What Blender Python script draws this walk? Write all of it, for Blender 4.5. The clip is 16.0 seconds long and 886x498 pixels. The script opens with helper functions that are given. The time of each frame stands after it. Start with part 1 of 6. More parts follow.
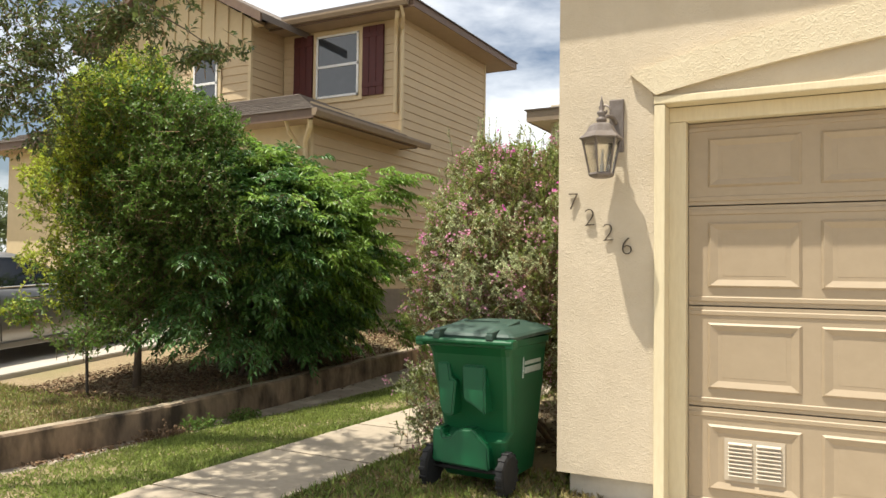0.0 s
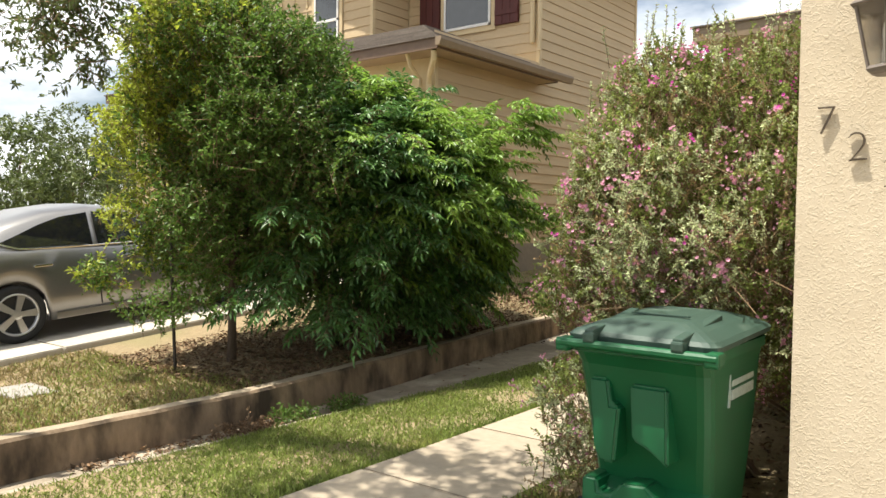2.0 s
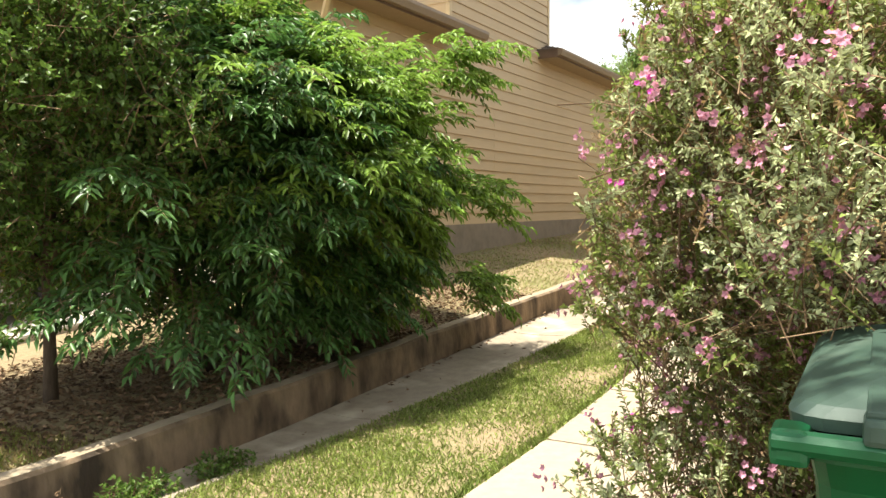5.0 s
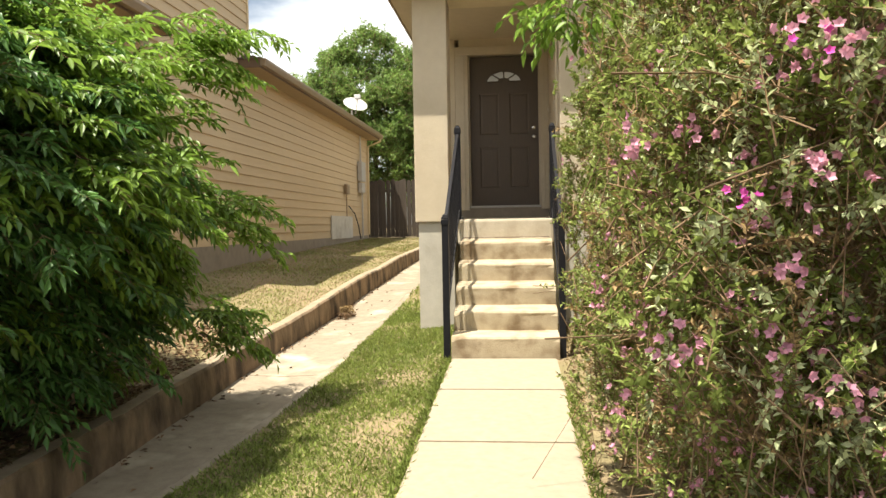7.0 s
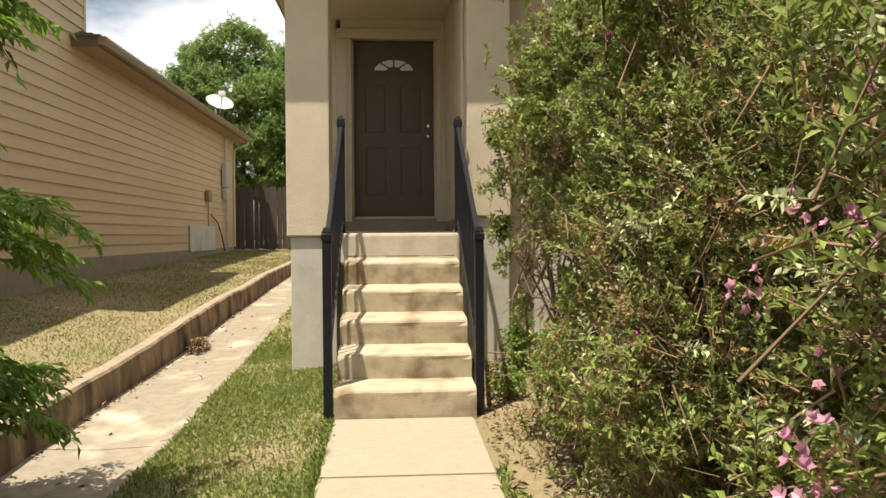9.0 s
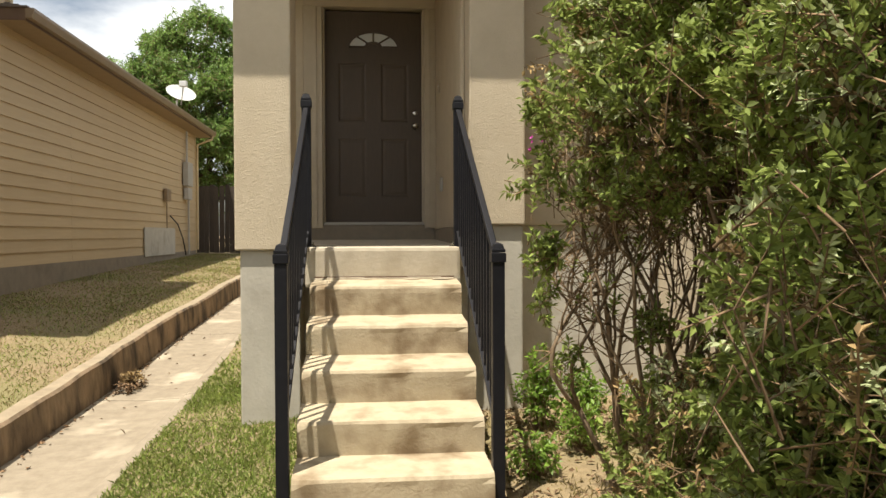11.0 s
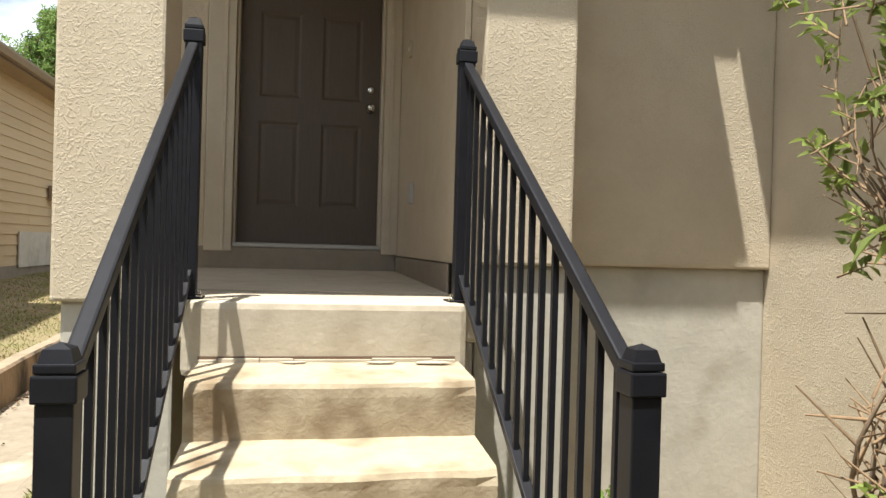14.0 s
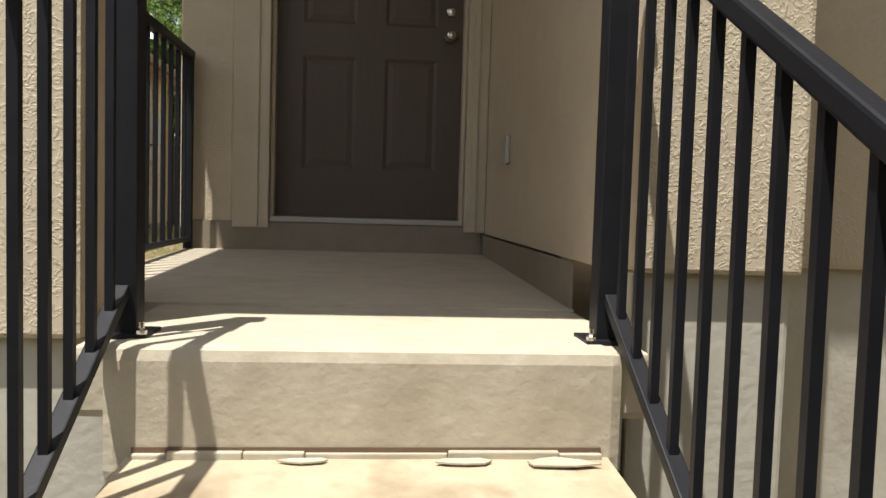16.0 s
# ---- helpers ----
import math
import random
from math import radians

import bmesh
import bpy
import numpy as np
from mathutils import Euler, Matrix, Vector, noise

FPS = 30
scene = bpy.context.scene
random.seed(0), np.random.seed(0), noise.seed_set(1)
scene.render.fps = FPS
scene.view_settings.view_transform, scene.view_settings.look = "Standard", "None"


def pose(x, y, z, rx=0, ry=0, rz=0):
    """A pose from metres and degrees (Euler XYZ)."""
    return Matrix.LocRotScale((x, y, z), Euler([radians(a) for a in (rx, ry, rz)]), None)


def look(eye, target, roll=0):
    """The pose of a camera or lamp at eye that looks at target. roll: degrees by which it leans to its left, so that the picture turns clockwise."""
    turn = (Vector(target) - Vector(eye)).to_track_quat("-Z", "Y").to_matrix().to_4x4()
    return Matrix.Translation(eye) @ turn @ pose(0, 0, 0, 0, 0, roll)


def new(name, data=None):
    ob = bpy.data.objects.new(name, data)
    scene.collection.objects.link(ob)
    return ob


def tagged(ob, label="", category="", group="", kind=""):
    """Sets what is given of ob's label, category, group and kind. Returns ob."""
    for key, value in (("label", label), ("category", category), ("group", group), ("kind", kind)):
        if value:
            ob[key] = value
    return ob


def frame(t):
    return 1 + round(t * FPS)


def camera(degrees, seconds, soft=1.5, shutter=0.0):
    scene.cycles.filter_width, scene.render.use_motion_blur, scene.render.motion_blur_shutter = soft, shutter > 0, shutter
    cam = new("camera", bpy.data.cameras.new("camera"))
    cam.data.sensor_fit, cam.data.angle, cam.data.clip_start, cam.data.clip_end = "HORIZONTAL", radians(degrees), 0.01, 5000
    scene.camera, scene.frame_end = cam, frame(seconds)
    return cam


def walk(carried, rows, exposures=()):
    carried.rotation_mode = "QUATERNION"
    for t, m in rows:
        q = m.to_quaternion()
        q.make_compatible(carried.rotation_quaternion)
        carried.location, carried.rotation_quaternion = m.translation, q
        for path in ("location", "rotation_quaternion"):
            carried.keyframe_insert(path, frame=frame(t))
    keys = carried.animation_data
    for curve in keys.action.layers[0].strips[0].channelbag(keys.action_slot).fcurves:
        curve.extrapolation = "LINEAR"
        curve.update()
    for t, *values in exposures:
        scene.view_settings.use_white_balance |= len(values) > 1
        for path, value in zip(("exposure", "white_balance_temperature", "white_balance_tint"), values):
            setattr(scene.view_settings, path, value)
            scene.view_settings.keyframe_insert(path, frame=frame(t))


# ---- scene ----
cam = camera(59.8, 16.0)
PATH = [
    (0, (3.203, -10.092, 1.175), (2.263, -8.328, 1.241), 0.7),
    (0.5, (3.037, -9.698, 1.199), (1.978, -8.001, 1.212), 0.6),
    (1, (2.801, -9.345, 1.182), (1.681, -7.688, 1.163), 0.3),
    (1.5, (2.564, -9.011, 1.208), (1.407, -7.38, 1.181), 0.2),
    (2, (2.371, -8.661, 1.25), (1.131, -7.093, 1.178), 0.6),
    (2.5, (2.147, -8.384, 1.225), (0.838, -6.876, 1.13), 1.1),
    (3, (1.883, -8.099, 1.279), (0.562, -6.6, 1.18), 0.7),
    (3.2, (1.775, -7.982, 1.26), (0.462, -6.477, 1.152), 0.5),
    (5.3, (0.848, -7.113, 1.101), (-0.074, -5.341, 1.001), -0.6),
    (5.5, (0.743, -7.062, 1.089), (-0.123, -5.262, 0.989), -0.6),
    (6, (0.422, -6.933, 1.114), (-0.253, -5.054, 1.002), -1.3),
    (6.5, (0.194, -6.795, 1.107), (-0.2, -4.837, 1.003), -1.3),
    (7, (-0.02, -6.573, 1.14), (-0.216, -4.584, 1.08), -1.0),
    (7.5, (-0.216, -6.293, 1.158), (-0.278, -4.294, 1.123), -0.5),
    (8, (-0.231, -5.851, 1.156), (-0.189, -3.852, 1.126), 0.2),
    (10.5, (-0.258, -3.84, 1.251), (-0.071, -1.849, 1.206), -0.7),
    (11, (-0.268, -3.472, 1.28), (-0.07, -1.483, 1.243), -0.2),
    (11.5, (-0.257, -3.11, 1.332), (-0.146, -1.113, 1.296), 0.6),
    (12, (-0.283, -2.714, 1.309), (-0.122, -0.721, 1.283), 0.8),
    (12.5, (-0.29, -2.348, 1.347), (-0.003, -0.368, 1.321), 0.6),
    (13, (-0.278, -1.964, 1.395), (0.064, 0.007, 1.373), 1.2),
    (13.5, (-0.281, -1.566, 1.369), (0.101, 0.397, 1.367), 1.5),
    (14, (-0.298, -1.232, 1.415), (0.09, 0.73, 1.407), 1.6),
    (14.5, (-0.24, -0.885, 1.433), (0.053, 1.093, 1.395), 1.6),
    (15, (-0.208, -0.556, 1.414), (-0.014, 1.435, 1.391), 1.6),
    (15.5, (-0.217, -0.183, 1.481), (-0.013, 1.805, 1.406), 1.8),
    (16, (-0.158, 0.047, 1.486), (0.023, 2.035, 1.369), 1.7),
]
EXPOSURES = [(0, 0.72, 6600, 9), (1, 0.86, 6600, 9), (3, 1.02, 6650, 8), (5.5, 1.36, 6750, 8), (8, 0.88, 7000, 8), (10.5, 0.70, 6850, 9), (12, 0.72, 6900, 8), (14, 1.0, 6250, 8), (15, 0.96, 6300, 8), (16, 0.66, 6300, 9)]
walk(cam, [(t, look(eye, target, roll)) for t, eye, target, roll in PATH], EXPOSURES)

# ---- light ----
SUN_TRAVEL = Vector((0.22, 0.245, -1.0)).normalized()
sun_data = bpy.data.lights.new("sun", "SUN")
sun_data.energy, sun_data.angle, sun_data.color = 5.0, radians(0.53), (1.0, 0.95, 0.86)
sun = new("sun", sun_data)
sun.matrix_world = look((0, 0, 30), Vector((0, 0, 30)) + SUN_TRAVEL)

world = bpy.data.worlds.new("sky")
scene.world = world
world.use_nodes = True
wn, wl = world.node_tree.nodes, world.node_tree.links
sky = wn.new("ShaderNodeTexSky")
sky.sky_type, sky.sun_disc = "NISHITA", False
sky.sun_elevation, sky.sun_rotation = math.asin(-SUN_TRAVEL.z), math.atan2(-SUN_TRAVEL.x, -SUN_TRAVEL.y)
sky.dust_density = 2.0
coord = wn.new("ShaderNodeTexCoord")
squash = wn.new("ShaderNodeMapping")
squash.inputs["Scale"].default_value = (1.0, 1.0, 2.6)
clouds = wn.new("ShaderNodeTexNoise")
clouds.inputs["Scale"].default_value, clouds.inputs["Detail"].default_value, clouds.inputs["Roughness"].default_value = 2.3, 7, 0.55
veil = wn.new("ShaderNodeValToRGB")
veil.color_ramp.elements[0].position, veil.color_ramp.elements[1].position = 0.375, 0.59
cloud_mix = wn.new("ShaderNodeMix")
cloud_mix.data_type = "RGBA"
cloud_mix.inputs["B"].default_value = (13.6, 13.9, 14.3, 1)
wl.new(coord.outputs["Generated"], squash.inputs["Vector"])
wl.new(squash.outputs["Vector"], clouds.inputs["Vector"])
wl.new(clouds.outputs["Fac"], veil.inputs["Fac"])
wl.new(veil.outputs["Color"], cloud_mix.inputs["Factor"])
wl.new(sky.outputs["Color"], cloud_mix.inputs["A"])
wl.new(cloud_mix.outputs["Result"], wn["Background"].inputs["Color"])
wn["Background"].inputs["Strength"].default_value = 0.066

# ---- materials ----


def rgb(c):
    return (c[0], c[1], c[2], 1.0)


def material(name, base, second=None, scale=6.0, rough=0.8, metal=0.0, bump=0.0, bump_scale=60.0, stain=None, stain_scale=1.2,
             stain_at=0.55, per_piece=0.0, per_island=0.0, translucent=0.0, bump_kind="noise", specular=0.4, stretch=None, bump_dist=0.01):
    """A procedural material: two tones mixed by fine noise, broad stains, relief, and a tint that differs from piece to piece."""
    m = bpy.data.materials.new(name)
    m.use_nodes = True
    n, l = m.node_tree.nodes, m.node_tree.links
    bsdf = n["Principled BSDF"]
    bsdf.inputs["Roughness"].default_value, bsdf.inputs["Metallic"].default_value = rough, metal
    bsdf.inputs["Specular IOR Level"].default_value = specular
    tc = n.new("ShaderNodeTexCoord")
    vector = tc.outputs["Object"]
    if stretch:
        mp = n.new("ShaderNodeMapping")
        mp.inputs["Scale"].default_value = stretch
        l.new(vector, mp.inputs["Vector"])
        vector = mp.outputs["Vector"]
    colour = n.new("ShaderNodeMix")
    colour.data_type = "RGBA"
    colour.inputs["A"].default_value, colour.inputs["B"].default_value = rgb(base), rgb(second or [c * 0.8 for c in base])
    fine = n.new("ShaderNodeTexNoise")
    fine.inputs["Scale"].default_value, fine.inputs["Detail"].default_value = scale, 6
    fine.inputs["Roughness"].default_value = 0.65
    spread = n.new("ShaderNodeMapRange")
    spread.inputs["From Min"].default_value, spread.inputs["From Max"].default_value = 0.32, 0.68
    l.new(vector, fine.inputs["Vector"])
    l.new(fine.outputs["Fac"], spread.inputs["Value"])
    l.new(spread.outputs["Result"], colour.inputs["Factor"])
    out = colour.outputs["Result"]
    if stain:
        broad = n.new("ShaderNodeTexNoise")
        broad.inputs["Scale"].default_value, broad.inputs["Detail"].default_value = stain_scale, 5
        edge = n.new("ShaderNodeMapRange")
        edge.inputs["From Min"].default_value, edge.inputs["From Max"].default_value = stain_at, stain_at + 0.22
        over = n.new("ShaderNodeMix")
        over.data_type = "RGBA"
        l.new(vector, broad.inputs["Vector"])
        l.new(broad.outputs["Fac"], edge.inputs["Value"])
        l.new(edge.outputs["Result"], over.inputs["Factor"])
        l.new(out, over.inputs["A"])
        over.inputs["B"].default_value = rgb(stain)
        out = over.outputs["Result"]
    if per_piece or per_island:
        if per_piece:
            chance = n.new("ShaderNodeObjectInfo").outputs["Random"]
        else:
            chance = n.new("ShaderNodeNewGeometry").outputs["Random Per Island"]
        amount = per_piece or per_island
        value = n.new("ShaderNodeMapRange")
        value.inputs["To Min"].default_value, value.inputs["To Max"].default_value = 1 - amount, 1 + amount
        tint = n.new("ShaderNodeHueSaturation")
        l.new(chance, value.inputs["Value"])
        l.new(value.outputs["Result"], tint.inputs["Value"])
        l.new(out, tint.inputs["Color"])
        out = tint.outputs["Color"]
    l.new(out, bsdf.inputs["Base Color"])
    if bump:
        if bump_kind == "stucco":
            blobs = n.new("ShaderNodeTexNoise")
            blobs.inputs["Scale"].default_value, blobs.inputs["Detail"].default_value = bump_scale, 5
            blobs.inputs["Distortion"].default_value = 1.4
            shape = n.new("ShaderNodeMapRange")
            shape.interpolation_type = "SMOOTHSTEP"
            shape.inputs["From Min"].default_value, shape.inputs["From Max"].default_value = 0.46, 0.64
            l.new(vector, blobs.inputs["Vector"])
            l.new(blobs.outputs["Fac"], shape.inputs["Value"])
            height = shape.outputs["Result"]
        else:
            relief = n.new("ShaderNodeTexNoise")
            relief.inputs["Scale"].default_value, relief.inputs["Detail"].default_value = bump_scale, 5
            l.new(vector, relief.inputs["Vector"])
            height = relief.outputs["Fac"]
        bumped = n.new("ShaderNodeBump")
        bumped.inputs["Strength"].default_value, bumped.inputs["Distance"].default_value = bump, bump_dist
        l.new(height, bumped.inputs["Height"])
        l.new(bumped.outputs["Normal"], bsdf.inputs["Normal"])
    if translucent:
        glow = n.new("ShaderNodeBsdfTranslucent")
        l.new(out, glow.inputs["Color"])
        both = n.new("ShaderNodeMixShader")
        both.inputs["Fac"].default_value = translucent
        l.new(bsdf.outputs["BSDF"], both.inputs[1])
        l.new(glow.outputs["BSDF"], both.inputs[2])
        l.new(both.outputs["Shader"], n["Material Output"].inputs["Surface"])
    return m


def glass(name, tint, rough=0.02):
    m = bpy.data.materials.new(name)
    m.use_nodes = True
    b = m.node_tree.nodes["Principled BSDF"]
    b.inputs["Base Color"].default_value, b.inputs["Roughness"].default_value = rgb(tint), rough
    b.inputs["Transmission Weight"].default_value, b.inputs["IOR"].default_value = 1.0, 1.45
    return m


STUCCO = material("stucco", (0.56, 0.475, 0.35), (0.50, 0.42, 0.305), 5, 0.92, bump=0.42, bump_scale=58, bump_kind="stucco", stain=(0.50, 0.41, 0.29), stain_scale=1.3, stain_at=0.6, bump_dist=0.0045)
STUCCO_SMOOTH = material("smooth stucco band", (0.62, 0.54, 0.38), (0.57, 0.48, 0.33), 6, 0.9, bump=0.5, bump_scale=45, bump_kind="stucco", bump_dist=0.004)
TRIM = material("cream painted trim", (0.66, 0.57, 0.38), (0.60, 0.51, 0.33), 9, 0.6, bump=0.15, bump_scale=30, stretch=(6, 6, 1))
# trim toned down for parts under the roof, shade included in the colour
SHADE_TRIM = material("shaded beige trim", (0.50, 0.43, 0.32), (0.46, 0.39, 0.29), 9, 0.65, bump=0.1, bump_scale=40)
GARAGE = material("tan garage enamel", (0.36, 0.28, 0.185), (0.335, 0.26, 0.17), 14, 0.5, bump=0.12, bump_scale=180, stain=(0.36, 0.28, 0.19), stain_scale=2, bump_dist=0.003)
VENT = material("vent enamel", (0.47, 0.40, 0.30), (0.43, 0.36, 0.27), 9, 0.5)
CONCRETE = material("pale walk concrete", (0.345, 0.29, 0.215), (0.29, 0.24, 0.175), 18, 0.9, bump=0.25, bump_scale=140, stain=(0.31, 0.255, 0.18), stain_scale=1.6, stain_at=0.58, per_piece=0.05, bump_dist=0.004)
STEP = material("worn step concrete", (0.46, 0.39, 0.275), (0.38, 0.31, 0.21), 9, 0.9, bump=0.4, bump_scale=70, stain=(0.21, 0.15, 0.088), stain_scale=5.0, stain_at=0.49, bump_dist=0.006)
PORCH = material("porch slab concrete", (0.49, 0.43, 0.335), (0.42, 0.365, 0.28), 12, 0.9, bump=0.45, bump_scale=38, stain=(0.37, 0.315, 0.23), stain_scale=3.2, stain_at=0.52, bump_dist=0.006)
FOUNDATION = material("grey foundation concrete", (0.50, 0.47, 0.40), (0.42, 0.39, 0.33), 5, 0.9, bump=0.35, bump_scale=40, stain=(0.34, 0.30, 0.24), stain_scale=3.0, stain_at=0.55, bump_dist=0.006)
BASE_COURSE = material("brown grey base course", (0.27, 0.225, 0.17), (0.22, 0.185, 0.14), 7, 0.9, bump=0.3, bump_scale=50, stain=(0.18, 0.15, 0.11), stain_scale=3, bump_dist=0.005)
CHANNEL = material("drain channel concrete", (0.30, 0.25, 0.185), (0.22, 0.18, 0.13), 9, 0.92, bump=0.5, bump_scale=60, stain=(0.50, 0.435, 0.33), stain_scale=2.2, stain_at=0.54, bump_dist=0.006)
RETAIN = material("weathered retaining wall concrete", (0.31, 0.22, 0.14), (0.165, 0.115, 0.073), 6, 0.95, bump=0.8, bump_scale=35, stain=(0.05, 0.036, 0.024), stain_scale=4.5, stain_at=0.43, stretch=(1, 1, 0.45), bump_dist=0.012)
RETAIN_TOP = material("pale sunlit worn wall top", (0.34, 0.275, 0.19), (0.24, 0.19, 0.13), 8, 0.92, bump=0.5, bump_scale=45, stain=(0.22, 0.17, 0.11), stain_scale=3.5, stain_at=0.58, bump_dist=0.008)
DRIVE = material("driveway concrete", (0.42, 0.38, 0.32), (0.36, 0.325, 0.27), 10, 0.9, bump=0.2, bump_scale=90, stain=(0.45, 0.41, 0.34), stain_scale=0.9, per_piece=0.04, bump_dist=0.004)
SOIL = material("dry lawn soil", (0.29, 0.22, 0.125), (0.20, 0.15, 0.085), 16, 0.97, bump=0.8, bump_scale=50, stain=(0.20, 0.175, 0.08), stain_scale=0.9, stain_at=0.45, bump_dist=0.02)
ASPHALT = material("street asphalt", (0.055, 0.053, 0.05), (0.04, 0.04, 0.04), 30, 0.95, bump=0.5, bump_scale=200)
SIDING = material("tan lap siding", (0.51, 0.39, 0.235), (0.47, 0.355, 0.215), 5, 0.7, bump=0.2, bump_scale=60, stain=(0.47, 0.355, 0.21), stain_scale=1.2, per_piece=0.03, stretch=(2, 0.4, 6), bump_dist=0.004)
SIDING_TRIM = material("tan siding trim", (0.58, 0.46, 0.28), (0.53, 0.42, 0.25), 7, 0.7)
FASCIA = material("brown painted fascia", (0.15, 0.095, 0.06), (0.12, 0.075, 0.05), 8, 0.55)
GUTTER = material("tan metal gutter", (0.26, 0.19, 0.12), (0.22, 0.16, 0.10), 6, 0.45)
SOFFIT = material("soffit paint", (0.34, 0.25, 0.16), (0.30, 0.22, 0.14), 6, 0.8)
SHINGLE = material("grey brown shingle", (0.17, 0.14, 0.115), (0.11, 0.09, 0.075), 40, 0.95, bump=0.6, bump_scale=120, per_piece=0.12, stain=(0.21, 0.18, 0.15), stain_scale=2)
SHUTTER = material("maroon shutter", (0.085, 0.018, 0.014), (0.06, 0.013, 0.011), 12, 0.6, stretch=(1, 1, 0.2))
WINDOW_FRAME = material("white vinyl", (0.72, 0.71, 0.68), (0.66, 0.65, 0.62), 8, 0.5)
PANE = material("dark window pane", (0.03, 0.035, 0.04), (0.02, 0.025, 0.03), 3, 0.04, specular=0.8)
DOOR = material("dark brown door paint", (0.085, 0.063, 0.045), (0.073, 0.054, 0.039), 9, 0.55, bump=0.1, bump_scale=60, stretch=(8, 8, 1), bump_dist=0.003)
IRON = material("black enamelled iron", (0.008, 0.008, 0.011), (0.012, 0.012, 0.015), 14, 0.48, specular=0.22, bump=0.1, bump_scale=150, bump_dist=0.002)
CHROME = material("satin nickel", (0.62, 0.60, 0.55), (0.55, 0.53, 0.49), 20, 0.22, metal=1.0)
BRONZE = material("weathered bronze lantern metal", (0.13, 0.105, 0.085), (0.20, 0.17, 0.15), 18, 0.5, metal=0.3, bump=0.2, bump_scale=90, bump_dist=0.003)
LANTERN_GLASS = glass("frosted lantern glass", (0.93, 0.90, 0.80), 0.25)
NUMERAL = material("aged bronze numeral", (0.10, 0.075, 0.05), (0.07, 0.05, 0.035), 30, 0.5, metal=0.4)
BIN_GREEN = material("green moulded plastic", (0.004, 0.090, 0.030), (0.004, 0.072, 0.024), 4, 0.42, bump=0.15, bump_scale=200, stain=(0.02, 0.12, 0.06), stain_scale=3, stain_at=0.62, bump_dist=0.002)
BIN_LID = material("grey green lid plastic", (0.034, 0.066, 0.048), (0.027, 0.054, 0.039), 5, 0.55, bump=0.2, bump_scale=160, stain=(0.10, 0.14, 0.11), stain_scale=4, bump_dist=0.002)
RUBBER = material("black rubber", (0.014, 0.014, 0.014), (0.02, 0.019, 0.018), 20, 0.8)
DECAL = material("white decal", (0.42, 0.47, 0.43), (0.30, 0.36, 0.31), 40, 0.6)
PAINT = material("silver grey car paint", (0.27, 0.26, 0.25), (0.25, 0.24, 0.23), 60, 0.28, metal=0.75, specular=0.6)
CAR_GLASS = material("tinted car glass", (0.012, 0.013, 0.015), (0.015, 0.016, 0.018), 3, 0.05, specular=0.8)
RIM = material("silver alloy", (0.52, 0.52, 0.52), (0.46, 0.46, 0.46), 20, 0.3, metal=0.8)
TAIL = material("red tail lamp", (0.45, 0.012, 0.012), (0.38, 0.01, 0.01), 9, 0.15, specular=0.7)
FENCE = material("grey weathered cedar", (0.080, 0.062, 0.048), (0.05, 0.04, 0.031), 5, 0.9, bump=0.4, bump_scale=30, per_piece=0.22, stretch=(8, 8, 0.8), bump_dist=0.006)
DISH = material("pale dish enamel", (0.62, 0.62, 0.60), (0.56, 0.56, 0.54), 8, 0.45)
GREYBOX = material("grey utility box", (0.42, 0.40, 0.36), (0.38, 0.36, 0.32), 8, 0.5)
BARK = material("grey brown bark", (0.13, 0.095, 0.065), (0.085, 0.06, 0.042), 20, 0.95, bump=0.7, bump_scale=60, stretch=(3, 3, 0.6), bump_dist=0.008)
SAGE_STEM = material("grey brown sage stem", (0.25, 0.18, 0.115), (0.165, 0.115, 0.075), 25, 0.95, bump=0.6, bump_scale=70, stretch=(3, 3, 0.6), bump_dist=0.005)
TWIG = material("brown twig", (0.24, 0.155, 0.085), (0.16, 0.105, 0.06), 30, 0.9, per_island=0.25)
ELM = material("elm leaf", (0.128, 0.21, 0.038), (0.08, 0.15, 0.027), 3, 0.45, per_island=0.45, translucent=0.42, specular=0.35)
ELM_SUNLIT = material("sunlit yellow green elm leaf", (0.38, 0.42, 0.055), (0.28, 0.34, 0.04), 3, 0.45, per_island=0.4, translucent=0.45, specular=0.35)
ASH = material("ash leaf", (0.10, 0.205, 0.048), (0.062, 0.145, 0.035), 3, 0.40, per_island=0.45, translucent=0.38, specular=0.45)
ASH_LIT_AND_FRESH = material("lit and fresh bright ash leaf", (0.225, 0.345, 0.056), (0.15, 0.26, 0.04), 3, 0.4, per_island=0.4, translucent=0.45, specular=0.4)
SAGE = material("silver sage leaf", (0.52, 0.56, 0.33), (0.38, 0.43, 0.22), 6, 0.7, per_island=0.5, translucent=0.35, specular=0.2)
SAGE_GREEN = material("fresh sage leaf", (0.28, 0.335, 0.095), (0.17, 0.22, 0.052), 6, 0.75, per_island=0.45, translucent=0.4, specular=0.25)
SAGE_BROWN = material("dry sage leaf", (0.36, 0.25, 0.115), (0.23, 0.155, 0.07), 6, 0.85, per_island=0.5, translucent=0.25)
BLOSSOM = material("magenta blossom", (0.72, 0.10, 0.46), (0.58, 0.08, 0.40), 9, 0.6, per_island=0.35, translucent=0.4)
BLOSSOM_PALE = material("pale pink blossom", (0.70, 0.36, 0.46), (0.58, 0.27, 0.38), 9, 0.6, per_island=0.35, translucent=0.4)
OAK = material("live oak leaf", (0.12, 0.155, 0.045), (0.08, 0.11, 0.032), 3, 0.4, per_island=0.4, translucent=0.28, specular=0.45)
FAR_LEAF = material("far tree leaf", (0.23, 0.34, 0.09), (0.145, 0.245, 0.06), 2, 0.5, per_island=0.5, translucent=0.4)
